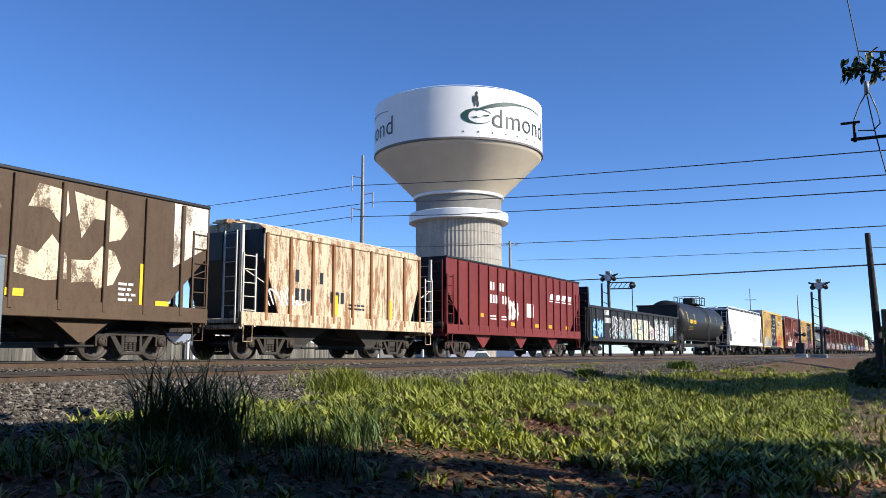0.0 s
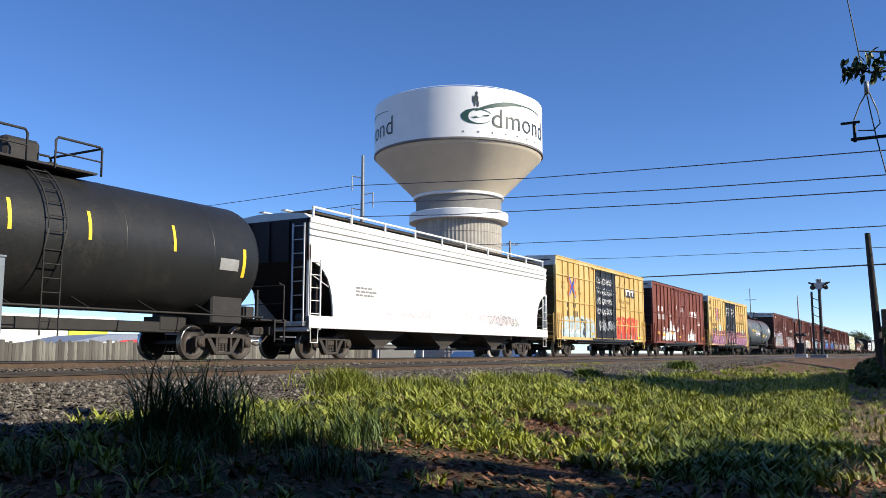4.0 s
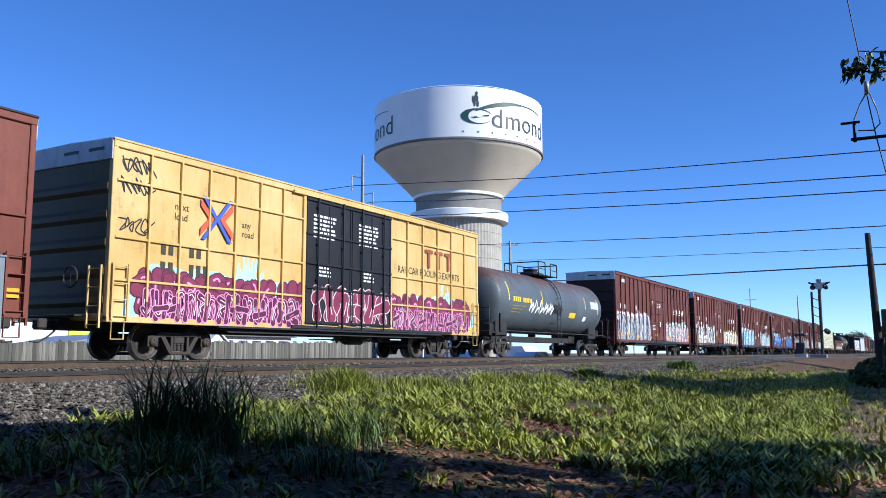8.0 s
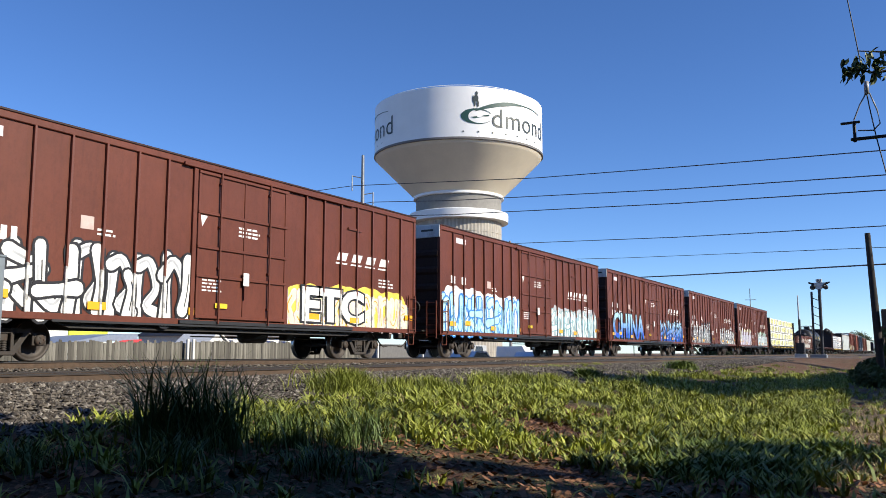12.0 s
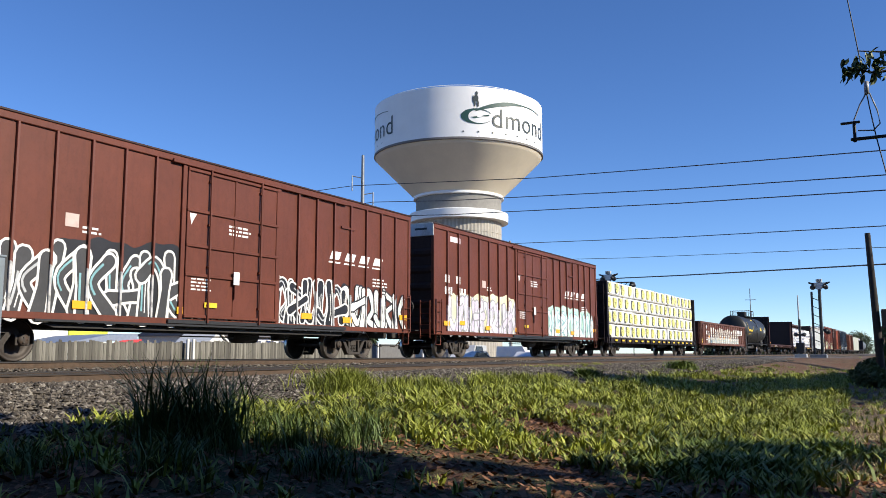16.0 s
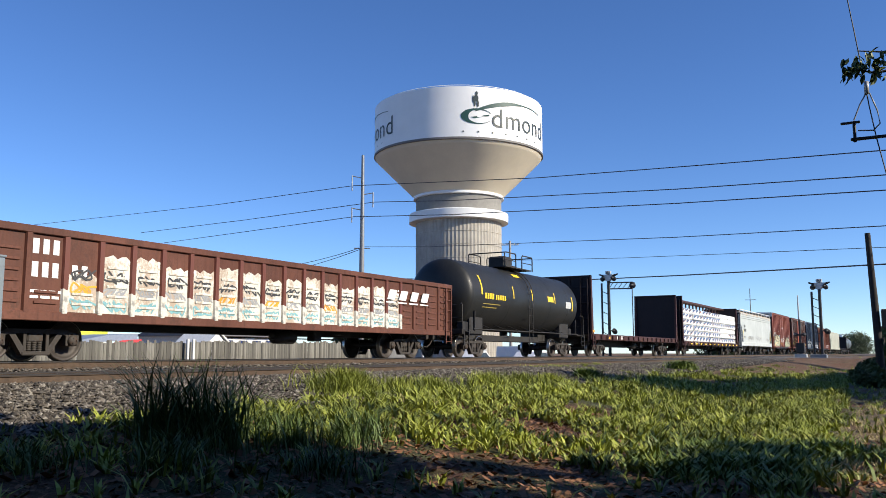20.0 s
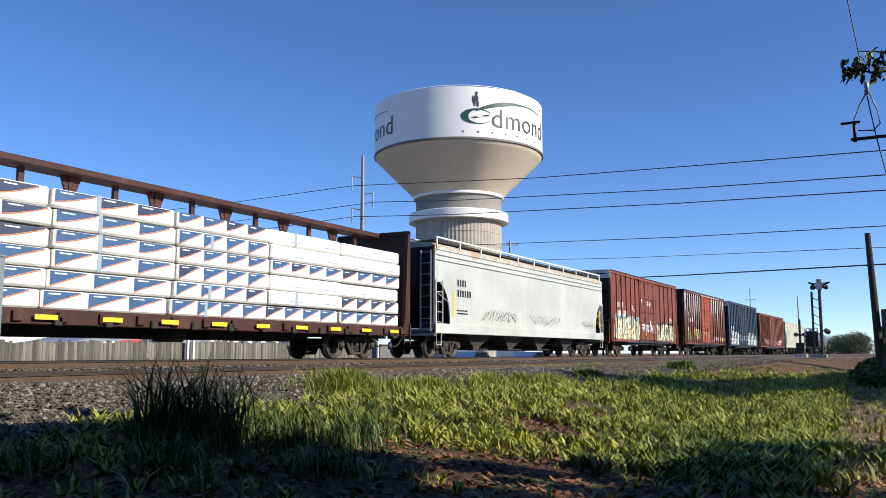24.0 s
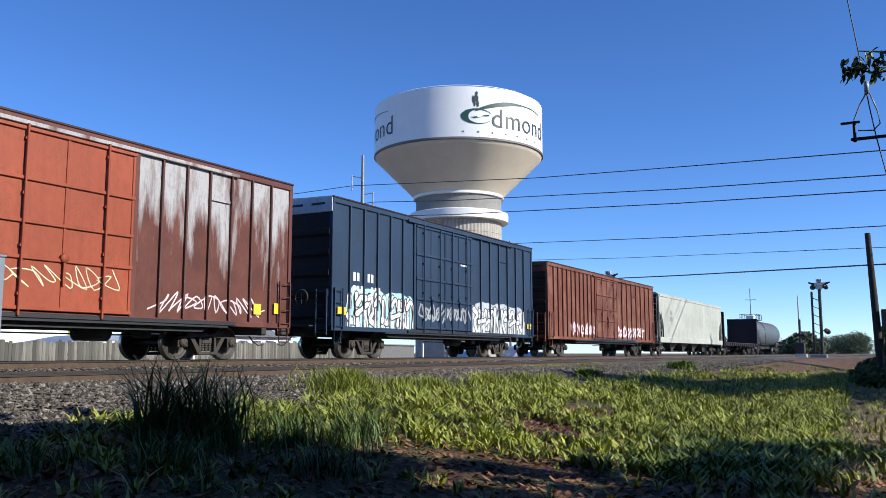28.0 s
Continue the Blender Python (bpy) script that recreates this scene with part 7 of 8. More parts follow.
def wire(pts, r, sag=0.3, name="overhead_wire"):
    """One cable that hangs between its supports."""
    s = Shape()
    path = []
    for a, b in zip(pts, pts[1:]):
        a, b = Vector(a), Vector(b)
        for k in range(8):
            q = k / 8
            path.append(a.lerp(b, q) - Vector((0, 0, sag * 4 * q * (1 - q))))
    path.append(Vector(pts[-1]))
    s.tube(path, r, 5)
    return solid(name, s, WIRE, "dark overhead cable strung between poles", "cable", "overhead wires")


wire([(45.0, -6.5, 11.2), (49.99, 1.14, 12.17), (56.02, 11.74, 13.73), (61.03, 25.89, 15.22), (65.07, 46.54, 17.31), (72.61, 71.84, 18.79), (90.79, 131.75, 23.3), (107.3, 178.7, 27.3)], 0.034, 0.0)
wire([(45.0, -6.5, 9.7), (49.99, 1.21, 10.84), (57.31, 13.95, 12.54), (64.24, 35.31, 14.75), (66.22, 44.89, 15.76), (72.21, 66.97, 16.54), (78.42, 90.83, 17.54)], 0.034, 0.0)
wire([(45.0, -6.5, 9.0), (49.98, 1.26, 10.02), (56.9, 13.88, 11.49), (63.08, 34.68, 13.28), (65.1, 46.5, 14.31), (71.53, 62.16, 15.19), (83.98, 92.58, 16.9)], 0.034, 0.0)
wire([(54, -5, 8.6), (59.98, 1.64, 9.45), (73.54, 18.04, 11.45), (86.53, 39.22, 13.72), (94.17, 55.12, 15.15), (100.77, 69.91, 16.78)], 0.034, 0.0)
wire([(54, -5, 7.4), (59.98, 1.72, 8.09), (69.55, 12.65, 9.3), (77.78, 24.45, 10.39), (86.52, 39.24, 11.8)], 0.022, 0.0)
wire([(54, -5, 6.6), (59.97, 1.78, 7.02), (73.23, 18.07, 8.08), (81.74, 31.7, 8.84), (86.24, 39.84, 9.45), (90.61, 62.37, 11.15)], 0.05, 0.0)


wire([(65.6, 45.8, 11.4), (78.0, 66.0, 11.6), (95.0, 91.0, 12.9)], 0.03, 0.2)
wire([(66.0, 46.2, 11.3), (78.5, 66.0, 11.1), (95.0, 91.0, 12.2)], 0.03, 0.2)


def backyard():
    """The far side of the line: board fence, sheds, houses and parked cars."""
    greyw = mat("weathered fence board", fence_boards)
    rnd = random.Random(2)
    f = thing("board_fence", 8.0, 30.0, -0.05, "long weathered grey board fence behind the tracks", "fence")
    plank = Shape().prism([(0, 0), (0.135, 0), (0.135, 1.74), (0.11, 1.78), (0.025, 1.78), (0, 1.74)], -0.012, 0.012).mesh("plank")
    plank.materials.append(greyw)
    for i in range(255):
        p = part("plank", plank, greyw, f, at=(i * 0.142, rnd.uniform(-0.012, 0.012), rnd.uniform(-0.05, 0.10) + 0.008 * i * 0.142 + 0.06))
    for z in (0.4, 1.4):
        part("fence_rail", Shape().box(0, 36.2, 0.012, 0.06, z, z + 0.09), greyw, f)
    for i in range(13):
        part("fence_post", Shape().box(i * 3.0, i * 3.0 + 0.1, 0.02, 0.12, 0, 1.95, 0.01), greyw, f)
    wht = mat("white post paint", plain, (0.70, 0.70, 0.68), 0.6, 0, 0.1)
    for k, x in enumerate((28.6, 28.95, 44.4, 49.9)):
        solid("marker_post", Shape().box(x, x + 0.13, 29.7, 29.83, 0, 2.1, 0.02), wht, "white painted marker post by the fence", "post", "white posts")
    # storage box and gate behind the fence gap
    solid("storage_crate", Shape().box(45.4, 49.6, 30.2, 32.0, 0, 1.95, 0.04).box(45.3, 49.7, 30.1, 32.1, 1.95, 2.02), mat("crate grey", plain, (0.16, 0.16, 0.16), 0.7), "dark grey storage crate beyond the fence", "crate")
    # pale commercial building with yellow sign band
    b = thing("shop_building", 30.0, 56.0, 0.0, "low white commercial building with a yellow-green sign panel", "building")
    wall, dark = mat("white stucco", plain, (0.72, 0.74, 0.72), 0.8, 0, 0.06, 1.2), mat("window dark", plain, (0.05, 0.07, 0.10), 0.15)
    part("wall", Shape().box(-16, 15.5, 0, 12, 0, 3.9), wall, b)
    part("roof", Shape().box(-16.4, 15.9, -0.4, 12.4, 3.9, 4.25, 0.05), wall, b)
    part("sign_panel", Shape().box(11.9, 15.4, -0.12, 0.0, 2.45, 3.6), mat("sign yellow green", plain, (0.62, 0.72, 0.06), 0.5), b)
    part("sign_panel", Shape().box(-14, -8, -0.12, 0.0, 2.9, 3.4), mat("sign green", plain, (0.10, 0.35, 0.20), 0.5), b)
    for i in range(4):
        w = part("window", Shape().box(-11 + i * 5.0, -8.2 + i * 5.0, -0.06, 0.02, 0.8, 2.4), dark, b)
        part("window_frame", Shape().box(-11.1 + i * 5.0, -8.1 + i * 5.0, -0.09, -0.02, 2.4, 2.5).box(-11.1 + i * 5.0, -8.1 + i * 5.0, -0.09, -0.02, 0.7, 0.8), wall, w)
    # red canopy
    c = thing("canopy_shelter", 38.0, 46.0, 0.0, "flat shelter with a blue-grey roof and a red edge", "shelter")
    part("roof", Shape().prism([(-4.2, 2.0), (-0.8, 2.6), (1.8, 2.75), (1.8, 2.35), (-4.2, 1.95)], 0, 5), mat("canopy grey", plain, (0.22, 0.26, 0.34), 0.5), c)
    part("fascia", Shape().prism([(-0.8, 1.98), (2.0, 2.05), (2.1, 2.38), (0.6, 2.3)], -0.08, 0.0), mat("canopy red", plain, (0.55, 0.05, 0.06), 0.5), c)
    for x in (-3.9, 1.5):
        part("column", Shape().box(x, x + 0.15, 0.2, 0.35, 0, 2.05), wht, c)
        part("column", Shape().box(x, x + 0.15, 4.6, 4.75, 0, 2.05), wht, c)
    # white house with a row of windows
    h = thing("white_house", 52.0, 52.0, 0.0, "white clapboard house with a row of blue-dark windows", "house")
    part("wall", Shape().box(0, 11, 0, 8, 0, 2.95), wht, h)
    part("roof", Shape().prism([(-0.5, 2.9), (4, 3.9), (8.5, 2.9)], -0.4, 11.4, "yz"), mat("shingle grey", plain, (0.20, 0.19, 0.18), 0.9, 0, 0.25, 5), h)
    for i in range(6):
        w = part("window", Shape().box(0.5 + i * 1.75, 1.5 + i * 1.75, -0.05, 0.02, 1.7, 2.55), mat("window blue", plain, (0.04, 0.06, 0.16), 0.1), h)
        part("window_sill", Shape().box(0.4 + i * 1.75, 1.6 + i * 1.75, -0.10, 0.0, 1.62, 1.7), wht, w)
    # small white shed seen under the cars
    s = thing("garden_shed", 37.0, 36.0, 0.0, "small white garden shed with a gable roof", "shed")
    part("wall", Shape().prism([(-0.9, 0), (0.9, 0), (0.9, 1.9), (0, 2.6), (-0.9, 1.9)], 0, 2.4), wht, s)
    part("window", Shape().box(-0.35, 0.35, -0.03, 0.02, 1.4, 1.9), dark, s)
    part("roof", Shape().prism([(-1.05, 1.85), (0, 2.66), (1.05, 1.85), (1.05, 1.95), (0, 2.76), (-1.05, 1.95)], -0.15, 2.55), wht, s)


backyard()


def car_body(x, y, turn, col, label, van=False):
    c = thing("parked_car", x, y, 0.15, label, "car", "parked cars")
    c.rotation_euler = (0, 0, turn)
    m = mat(label, plain, col, 0.25, 0.0, 0.05)
    glass = MATS["window dark"]
    h = 1.9 if van else 1.42
    o = [(-2.25, 0.35), (-2.3, 0.75), (-2.2, 0.95), (-1.5, 1.0), (-0.8, h), (1.1, h), (1.9, 1.02), (2.25, 0.95), (2.3, 0.4)] if not van else [(-2.3, 0.35), (-2.35, 0.9), (-1.6, 1.1), (-1.0, h), (2.25, h), (2.35, 0.4)]
    part("body", Shape().prism(o, -0.85, 0.85), m, c)
    part("side_window", Shape().prism([(-1.3, 1.03), (-0.75, h - 0.08), (1.0, h - 0.08), (1.6, 1.05)], -0.87, -0.84), glass, c)
    for wx in (-1.4, 1.4):
        for wy in (-0.8, 0.8):
            w = part("wheel", Shape().lathe([(0.0, -0.1), (0.2, -0.11), (0.31, -0.1), (0.33, -0.06), (0.33, 0.06), (0.31, 0.1), (0.0, 0.1)], 18, "y", (wx, wy, 0.18)), UNDER, c)
            part("rim", Shape().lathe([(0.0, -0.115), (0.17, -0.115), (0.19, -0.105)], 14, "y", (wx, wy, 0.18)), GALV, w)
    return c


car_body(52.5, 27.5, 0.1, (0.70, 0.71, 0.72), "white parked car beyond the tracks")
car_body(62.0, 27.0, 0.0, (0.66, 0.67, 0.70), "silver parked car beyond the tracks")
car_body(58.0, 30.5, 0.2, (0.50, 0.52, 0.55), "grey parked van beyond the tracks", True)
car_body(69.0, 31.0, 1.2, (0.75, 0.75, 0.75), "white parked van beyond the tracks", True)

# level crossing
road = Shape()
for y0, y1, z0, z1 in ((-60, -6, 0.1, 0.35), (-6, 2, 0.35, 1.07), (2, 12.1, 1.07, 1.09)):
    road.prism([(y0, z0 - 0.3), (y1, z1 - 0.3), (y1, z1), (y0, z0)], 72.0, 79.0, "yz")
for y0, y1, z0, z1 in ((18.95, 30, 1.09, 0.9), (30, 90, 0.9, 0.08)):
    road.prism([(y0, z0 - 0.3), (y1, z1 - 0.3), (y1, z1), (y0, z0)], 72.0, 79.0, "yz")
solid("road", road, mat("road asphalt", plain, (0.16, 0.155, 0.15), 0.9, 0, 0.15, 6, 0.4), "pale grey road over the level crossing", "road", kind="structure")


def marker_post():
    """Short pale post beside the side track."""
    p = thing("marker_post", 6.43, 10.0, ground_z(6.43, 10.0), "pale grey-blue painted steel post beside the track", "post")
    m = mat("post paint", paint, (0.20, 0.24, 0.28), worn=0.2)
    h = 2.64 - ground_z(6.43, 10.0)
    part("shaft", Shape().box(-0.05, 0.07, -0.05, 0.05, -0.4, h, 0.012), m, p)
    part("cap", Shape().box(-0.06, 0.08, -0.06, 0.06, h, h + 0.03, 0.008), m, p)


marker_post()

# ---- plants ----
def leaf_mat(name, a, b, rough=0.55):
    m, n, l, p, co = shader(name, rough)
    g = n.new("ShaderNodeNewGeometry")
    c = mix(n, l, g.outputs["Random Per Island"], a, b)
    l.new(mix(n, l, ramp(n, l, noise_at(n, l, co, 0.8, 4), ((0.35, K), (0.7, W))), c, scaled(b, 1.25)), p.inputs["Base Color"])
    p.inputs["Transmission Weight"].default_value = 0.0
    return m


LEAF = leaf_mat("tree leaf", (0.035, 0.06, 0.015), (0.08, 0.11, 0.03))
FARLEAF = leaf_mat("far tree leaf", (0.022, 0.042, 0.014), (0.05, 0.07, 0.024))
BARK = mat("tree bark", plain, (0.10, 0.075, 0.055), 0.9, 0, 0.3, 9, 0.7)


def leaf_cloud(centres, radii, count, size, seed, name="crown"):
    """Many small bent leaves round clump centres."""
    rng = np.random.default_rng(seed)
    centres, radii = np.array(centres, float), np.array(radii, float)
    w = radii ** 2
    k = rng.choice(len(centres), count, p=w / w.sum())
    d = rng.normal(size=(count, 3))
    d /= np.linalg.norm(d, axis=1, keepdims=True)
    P = centres[k] + d * (radii[k] * (0.55 + 0.5 * rng.random(count)))[:, None] * np.array([1, 1, 0.8])
    u = rng.normal(size=(count, 3))
    u /= np.linalg.norm(u, axis=1, keepdims=True)
    v = np.cross(u, rng.normal(size=(count, 3)))
    v /= np.linalg.norm(v, axis=1, keepdims=True)
    s = size * (0.6 + 0.8 * rng.random(count))[:, None]
    nrm = np.cross(u, v)
    A, B, C, D = P - u * s, P + v * s * 0.45 + nrm * s * 0.12, P + u * s, P - v * s * 0.45 + nrm * s * 0.12
    verts = np.stack([A, B, C, D], 1).reshape(-1, 3)
    base = np.arange(count)[:, None] * 4
    me = bpy.data.meshes.new(name)
    me.from_pydata(verts.tolist(), [], np.concatenate([base + np.array([[0, 1, 2]]), base + np.array([[0, 2, 3]])]).tolist())
    return me


def tree(x, y, z, h, spread, seed, leaves, size, label, leafm=None, name="tree", low=0.35, clumps=26):
    rnd = random.Random(seed)
    t = thing(name, x, y, z, label, "tree")
    tr = Shape()
    top = h * 0.62
    tr.tube([(0, 0, -0.3), (0.05, 0.02, top * 0.35), (rnd.uniform(-.2, .2), rnd.uniform(-.2, .2), top * 0.7), (rnd.uniform(-.3, .3), rnd.uniform(-.3, .3), top)], [h * 0.035, h * 0.028, h * 0.02, h * 0.008], 10)
    cs, rs = [], []
    for i in range(clumps):
        a = i * 2.4 + rnd.uniform(-0.4, 0.4)
        q = (i + 0.5) / clumps
        zz = h * (low + (0.97 - low) * q)
        rr = spread * math.sin(math.pi * min(0.98, 0.18 + 0.78 * q)) * rnd.uniform(0.35, 0.95)
        c = (rr * math.cos(a), rr * math.sin(a), zz)
        cs.append(c)
        rs.append(spread * rnd.uniform(0.24, 0.42))
        if i % 2 == 0:
            z0 = min(top * 0.95, zz * 0.75)
            tr.tube([(0, 0, z0 * 0.8), (c[0] * 0.5, c[1] * 0.5, (z0 + zz) / 2), c], [h * 0.014, h * 0.008, h * 0.003], 6)
    part("trunk", tr, BARK, t)
    part("crown", leaf_cloud(cs, rs, leaves, size, seed), leafm or LEAF, t)
    return t


def inside(px, py, poly):
    hit, n = False, len(poly)
    for i in range(n):
        (ax, ay), (bx, by) = poly[i], poly[(i + 1) % n]
        if (ay > py) != (by > py) and px < ax + (py - ay) / (by - ay) * (bx - ax):
            hit = not hit
    return hit


def shade_trees(trunks, ground, step, r, h0, h1, leaves, size, seed, label, gaps, dappled):
    """Spreading trees whose joined crowns stand between the sun and one stretch of ground."""
    rnd = random.Random(seed)
    crowns = [[] for _ in trunks]
    xs, ys = [p[0] for p in ground], [p[1] for p in ground]
    x = min(xs)
    while x < max(xs):
        y = min(ys)
        while y < max(ys):
            gx, gy = x + rnd.uniform(-0.3, 0.3) * step, y + rnd.uniform(-0.3, 0.3) * step
            y += step
            thin = any(inside(gx, gy, d) for d in dappled)
            if not inside(gx, gy, ground) or rnd.random() < (0.58 if thin else gaps):
                continue
            h = max(rnd.uniform(h0, h1), (gy + 1.9) * math.tan(SUN_HEIGHT))
            c = (gx + SUN_DIR.x / SUN_DIR.z * h, gy + SUN_DIR.y / SUN_DIR.z * h, h)
            k = min(range(len(trunks)), key=lambda i: (trunks[i][0] - c[0]) ** 2 + (trunks[i][1] - c[1]) ** 2)
            crowns[k].append((c, r * rnd.uniform(0.8, 1.25) * (0.60 if thin else 1.0)))
        x += step
    out = []
    for (tx, ty), cs in zip(trunks, crowns):
        t = thing("shade_tree", tx, ty, ground_z(tx, ty), label, "tree", "shade trees")
        tr = Shape().tube([(0, 0, -0.3), (0.06, 0.02, 2.2), (-0.05, 0.1, 4.5), (0.0, 0.2, 7.0)], [0.34, 0.27, 0.2, 0.07], 12)
        local = [(cx - tx, cy - ty, cz - ground_z(tx, ty)) for (cx, cy, cz), _ in cs]
        for c in local[::7]:
            tr.tube([(0, 0.05, 3.2 + 0.1 * (len(local) % 5)), (c[0] * 0.45, c[1] * 0.45, 3.4 + (c[2] - 3.0) * 0.55), c], [0.09, 0.055, 0.015], 6)
        part("trunk", tr, BARK, t)
        part("crown", leaf_cloud(local, [q for _, q in cs], leaves * len(local), size, seed), LEAF, t)
        out.append(t)
    return out


NEAR_SHADE = [(-3, -4), (-3, 11.6), (3.0, 11.8), (6.6, 11.2), (7.7, 10.5), (7.6, 9.7), (6.9, 8.9), (6.4, 8.3), (6.6, 7.3), (7.2, 6.4), (7.9, 6.1), (8.5, 6.2), (8.5, 5.8), (8.2, 5.1), (8.9, 4.7), (9.3, 4.4), (9.7, 3.5), (9.9, 2.8), (10.4, 2.45),
              (11.6, 2.2), (12.8, 2.2), (13.3, 2.05), (12.4, 1.92), (10.6, 1.85), (9.3, 1.65), (8.6, 1.3), (8.2, 0.6), (8.0, -4)]
BED_DAPPLE = [(2.0, 9.6), (6.0, 9.4), (6.7, 8.7), (8.5, 9.0), (8.5, 12.5), (2.0, 12.5)]
NEAR_DAPPLE = [(6.2, 3.2), (6.4, 5.0), (8.0, 5.6), (9.4, 4.9), (10.4, 3.4), (10.0, 2.4), (8.0, 2.2)]
_, SHADE, _ = shade_trees(((0.0, -5.6), (6.4, -4.7), (14.5, -6.0)), NEAR_SHADE, 0.45, 0.42, 4.6, 6.8, 180, 0.16, 5, "broad leafy shade tree behind the viewpoint", 0.04, (NEAR_DAPPLE, BED_DAPPLE))
FAR_SHADE = [(23.0, 6.3), (24.0, 5.4), (27.0, 5.6), (30.0, 5.1), (32.0, 4.5), (36.0, 4.0), (37.0, 2.9), (31.0, 1.6), (27.4, 0.5), (25.0, -0.9), (64.0, -0.9), (64.0, 3.5), (58.0, 3.8), (45.0, 4.4), (38.5, 4.9),
             (33.0, 6.0), (29.5, 7.2), (27.6, 8.0), (27.2, 9.4), (28.4, 10.8), (26.6, 11.6), (24.8, 10.8), (23.6, 9.6), (25.0, 8.0)]
FAR_DAPPLE = [(22.5, 8.4), (22.5, 12.2), (29.5, 12.2), (29.5, 8.4)]
shade_trees(((28.5, -4.6), (36.0, -5.0), (44.0, -4.3), (55.0, -4.5)), FAR_SHADE, 0.72, 0.62, 4.4, 6.4, 330, 0.20, 7, "leafy shade tree beside the line", 0.04, (FAR_DAPPLE,))
tree(60.0, 0.2, 0.3, 4.4, 2.2, 8, 12000, 0.18, "dark leafy tree beyond the bare pole", clumps=28, low=0.12)
for i, (x, y, h, w) in enumerate(((39.5, 1.8, 0.6, 0.8), (43.0, 2.2, 0.7, 0.9), (47.5, 2.2, 0.9, 1.1), (42.0, 0.6, 1.1, 1.2))):
    tree(x, y, ground_z(x, y), h, w, 140 + i, 2600, 0.11, "low dark shrub in the tree shade", name="shrub", low=0.05, clumps=16)
# a tall thick row further back, unseen, added to close off the southern sky
for i, (x, y, h) in enumerate(((-12, -11, 13), (-5, -14, 14), (3, -16, 8.6), (10.5, -17, 8.6), (18, -18, 8.6), (25, -18, 8.6), (-9, -2, 12), (-13, 5, 11))):
    tree(x, y, 0.0, h, 5.2, 60 + i, 9000, 0.42, "unseen tall dense tree added behind the viewpoint to block sky", low=0.06, clumps=42)
# two more trees, out of view, added to hold sky light off the bank
for i, (x, y) in enumerate(((-3.5, 6.5), (0.6, 8.6))):
    tree(x, y, 0.4, 9.5, 3.1, 80 + i, 16000, 0.26, "unseen leafy tree added at the foot of the bank to block sky", low=0.12, clumps=40)
# trees beyond the crossing and the town
for i, (x, y, h, s) in enumerate(((215, 3.6, 7.2, 4.4), (232, 4.0, 7.5, 4.6), (255, 29.0, 6.0, 6.0), (210, -2.5, 9.0, 5.0), (560, 34.0, 12.0, 11.0), (578, 37.0, 12.5, 12.0), (605, 47.0, 12.0, 12.0), (645, 60.0, 11.0, 12.0), (262, 30.0, 5.5, 7.0), (285, 45.0, 5.2, 8.0), (300, 60.0, 5.0, 8.0))):
    tree(x, y, 0.0, h, s, 20 + i, 5200, 0.42, "dark green tree beyond the crossing", FARLEAF, low=0.08, clumps=30)
tree(113.5, 80.5, 0.0, 13.0, 4.2, 41, 6500, 0.38, "green tree behind the water tower", FARLEAF, low=0.2)
tree(30.0, 75.0, 0.0, 6.2, 4.0, 42, 5000, 0.35, "green tree behind the shop", FARLEAF, low=0.2)
tree(22.0, 78.0, 0.0, 6.0, 4.0, 43, 5000, 0.35, "green tree behind the shop", FARLEAF, low=0.2)


def near_branch():
    """The limb of the shade tree whose tip hangs into the view, with large pointed leaves."""
    o = Vector((9.0, 0.2, 4.2)) - SHADE.location
    s = Shape()
    s.tube([(0.0, 0.1, 3.6), (0.7, 1.6, 4.3), (1.8, 3.4, 4.45), tuple(o + Vector((0.1, -0.4, 0.02))), tuple(o + Vector((0.0, 0.05, -0.05))), tuple(o + Vector((-0.05, 0.22, 0.0)))], [0.10, 0.07, 0.045, 0.02, 0.012, 0.008], 8)
    s.tube([tuple(o + Vector((0.1, -0.4, 0.02))), tuple(o + Vector((0.05, -0.05, 0.16))), tuple(o + Vector((0.0, 0.2, 0.2)))], [0.014, 0.01, 0.005], 6)
    s.tube([tuple(o + Vector((0.1, -0.4, 0.02))), tuple(o + Vector((0.05, -0.1, -0.14)))], [0.014, 0.008], 6)
    limb = part("limb", s, BARK, SHADE)
    rnd = random.Random(4)
    leaf = Shape().add([(0, 0, 0), (0.021, 0.02, -0.024), (0.023, 0.034, -0.06), (0, 0.03, -0.105), (-0.023, 0.034, -0.06), (-0.021, 0.02, -0.024), (0, 0.024, -0.05)],
                       [(0, 1, 6), (1, 2, 6), (2, 3, 6), (3, 4, 6), (4, 5, 6), (5, 0, 6)]).mesh("leaf")
    leaf.materials.append(LEAF)
    for i in range(190):
        q = rnd.random()
        p = o + Vector((rnd.uniform(-0.12, 0.12), -0.75 + 1.08 * q, 0.19 * rnd.uniform(-1, 1) * (1 - 0.5 * q) + 0.06))
        lf = part("leaf", leaf, LEAF, limb, at=p)
        lf.rotation_euler = (rnd.uniform(-0.9, 0.9), rnd.uniform(-0.7, 0.7), rnd.uniform(0, 6.28))


near_branch()


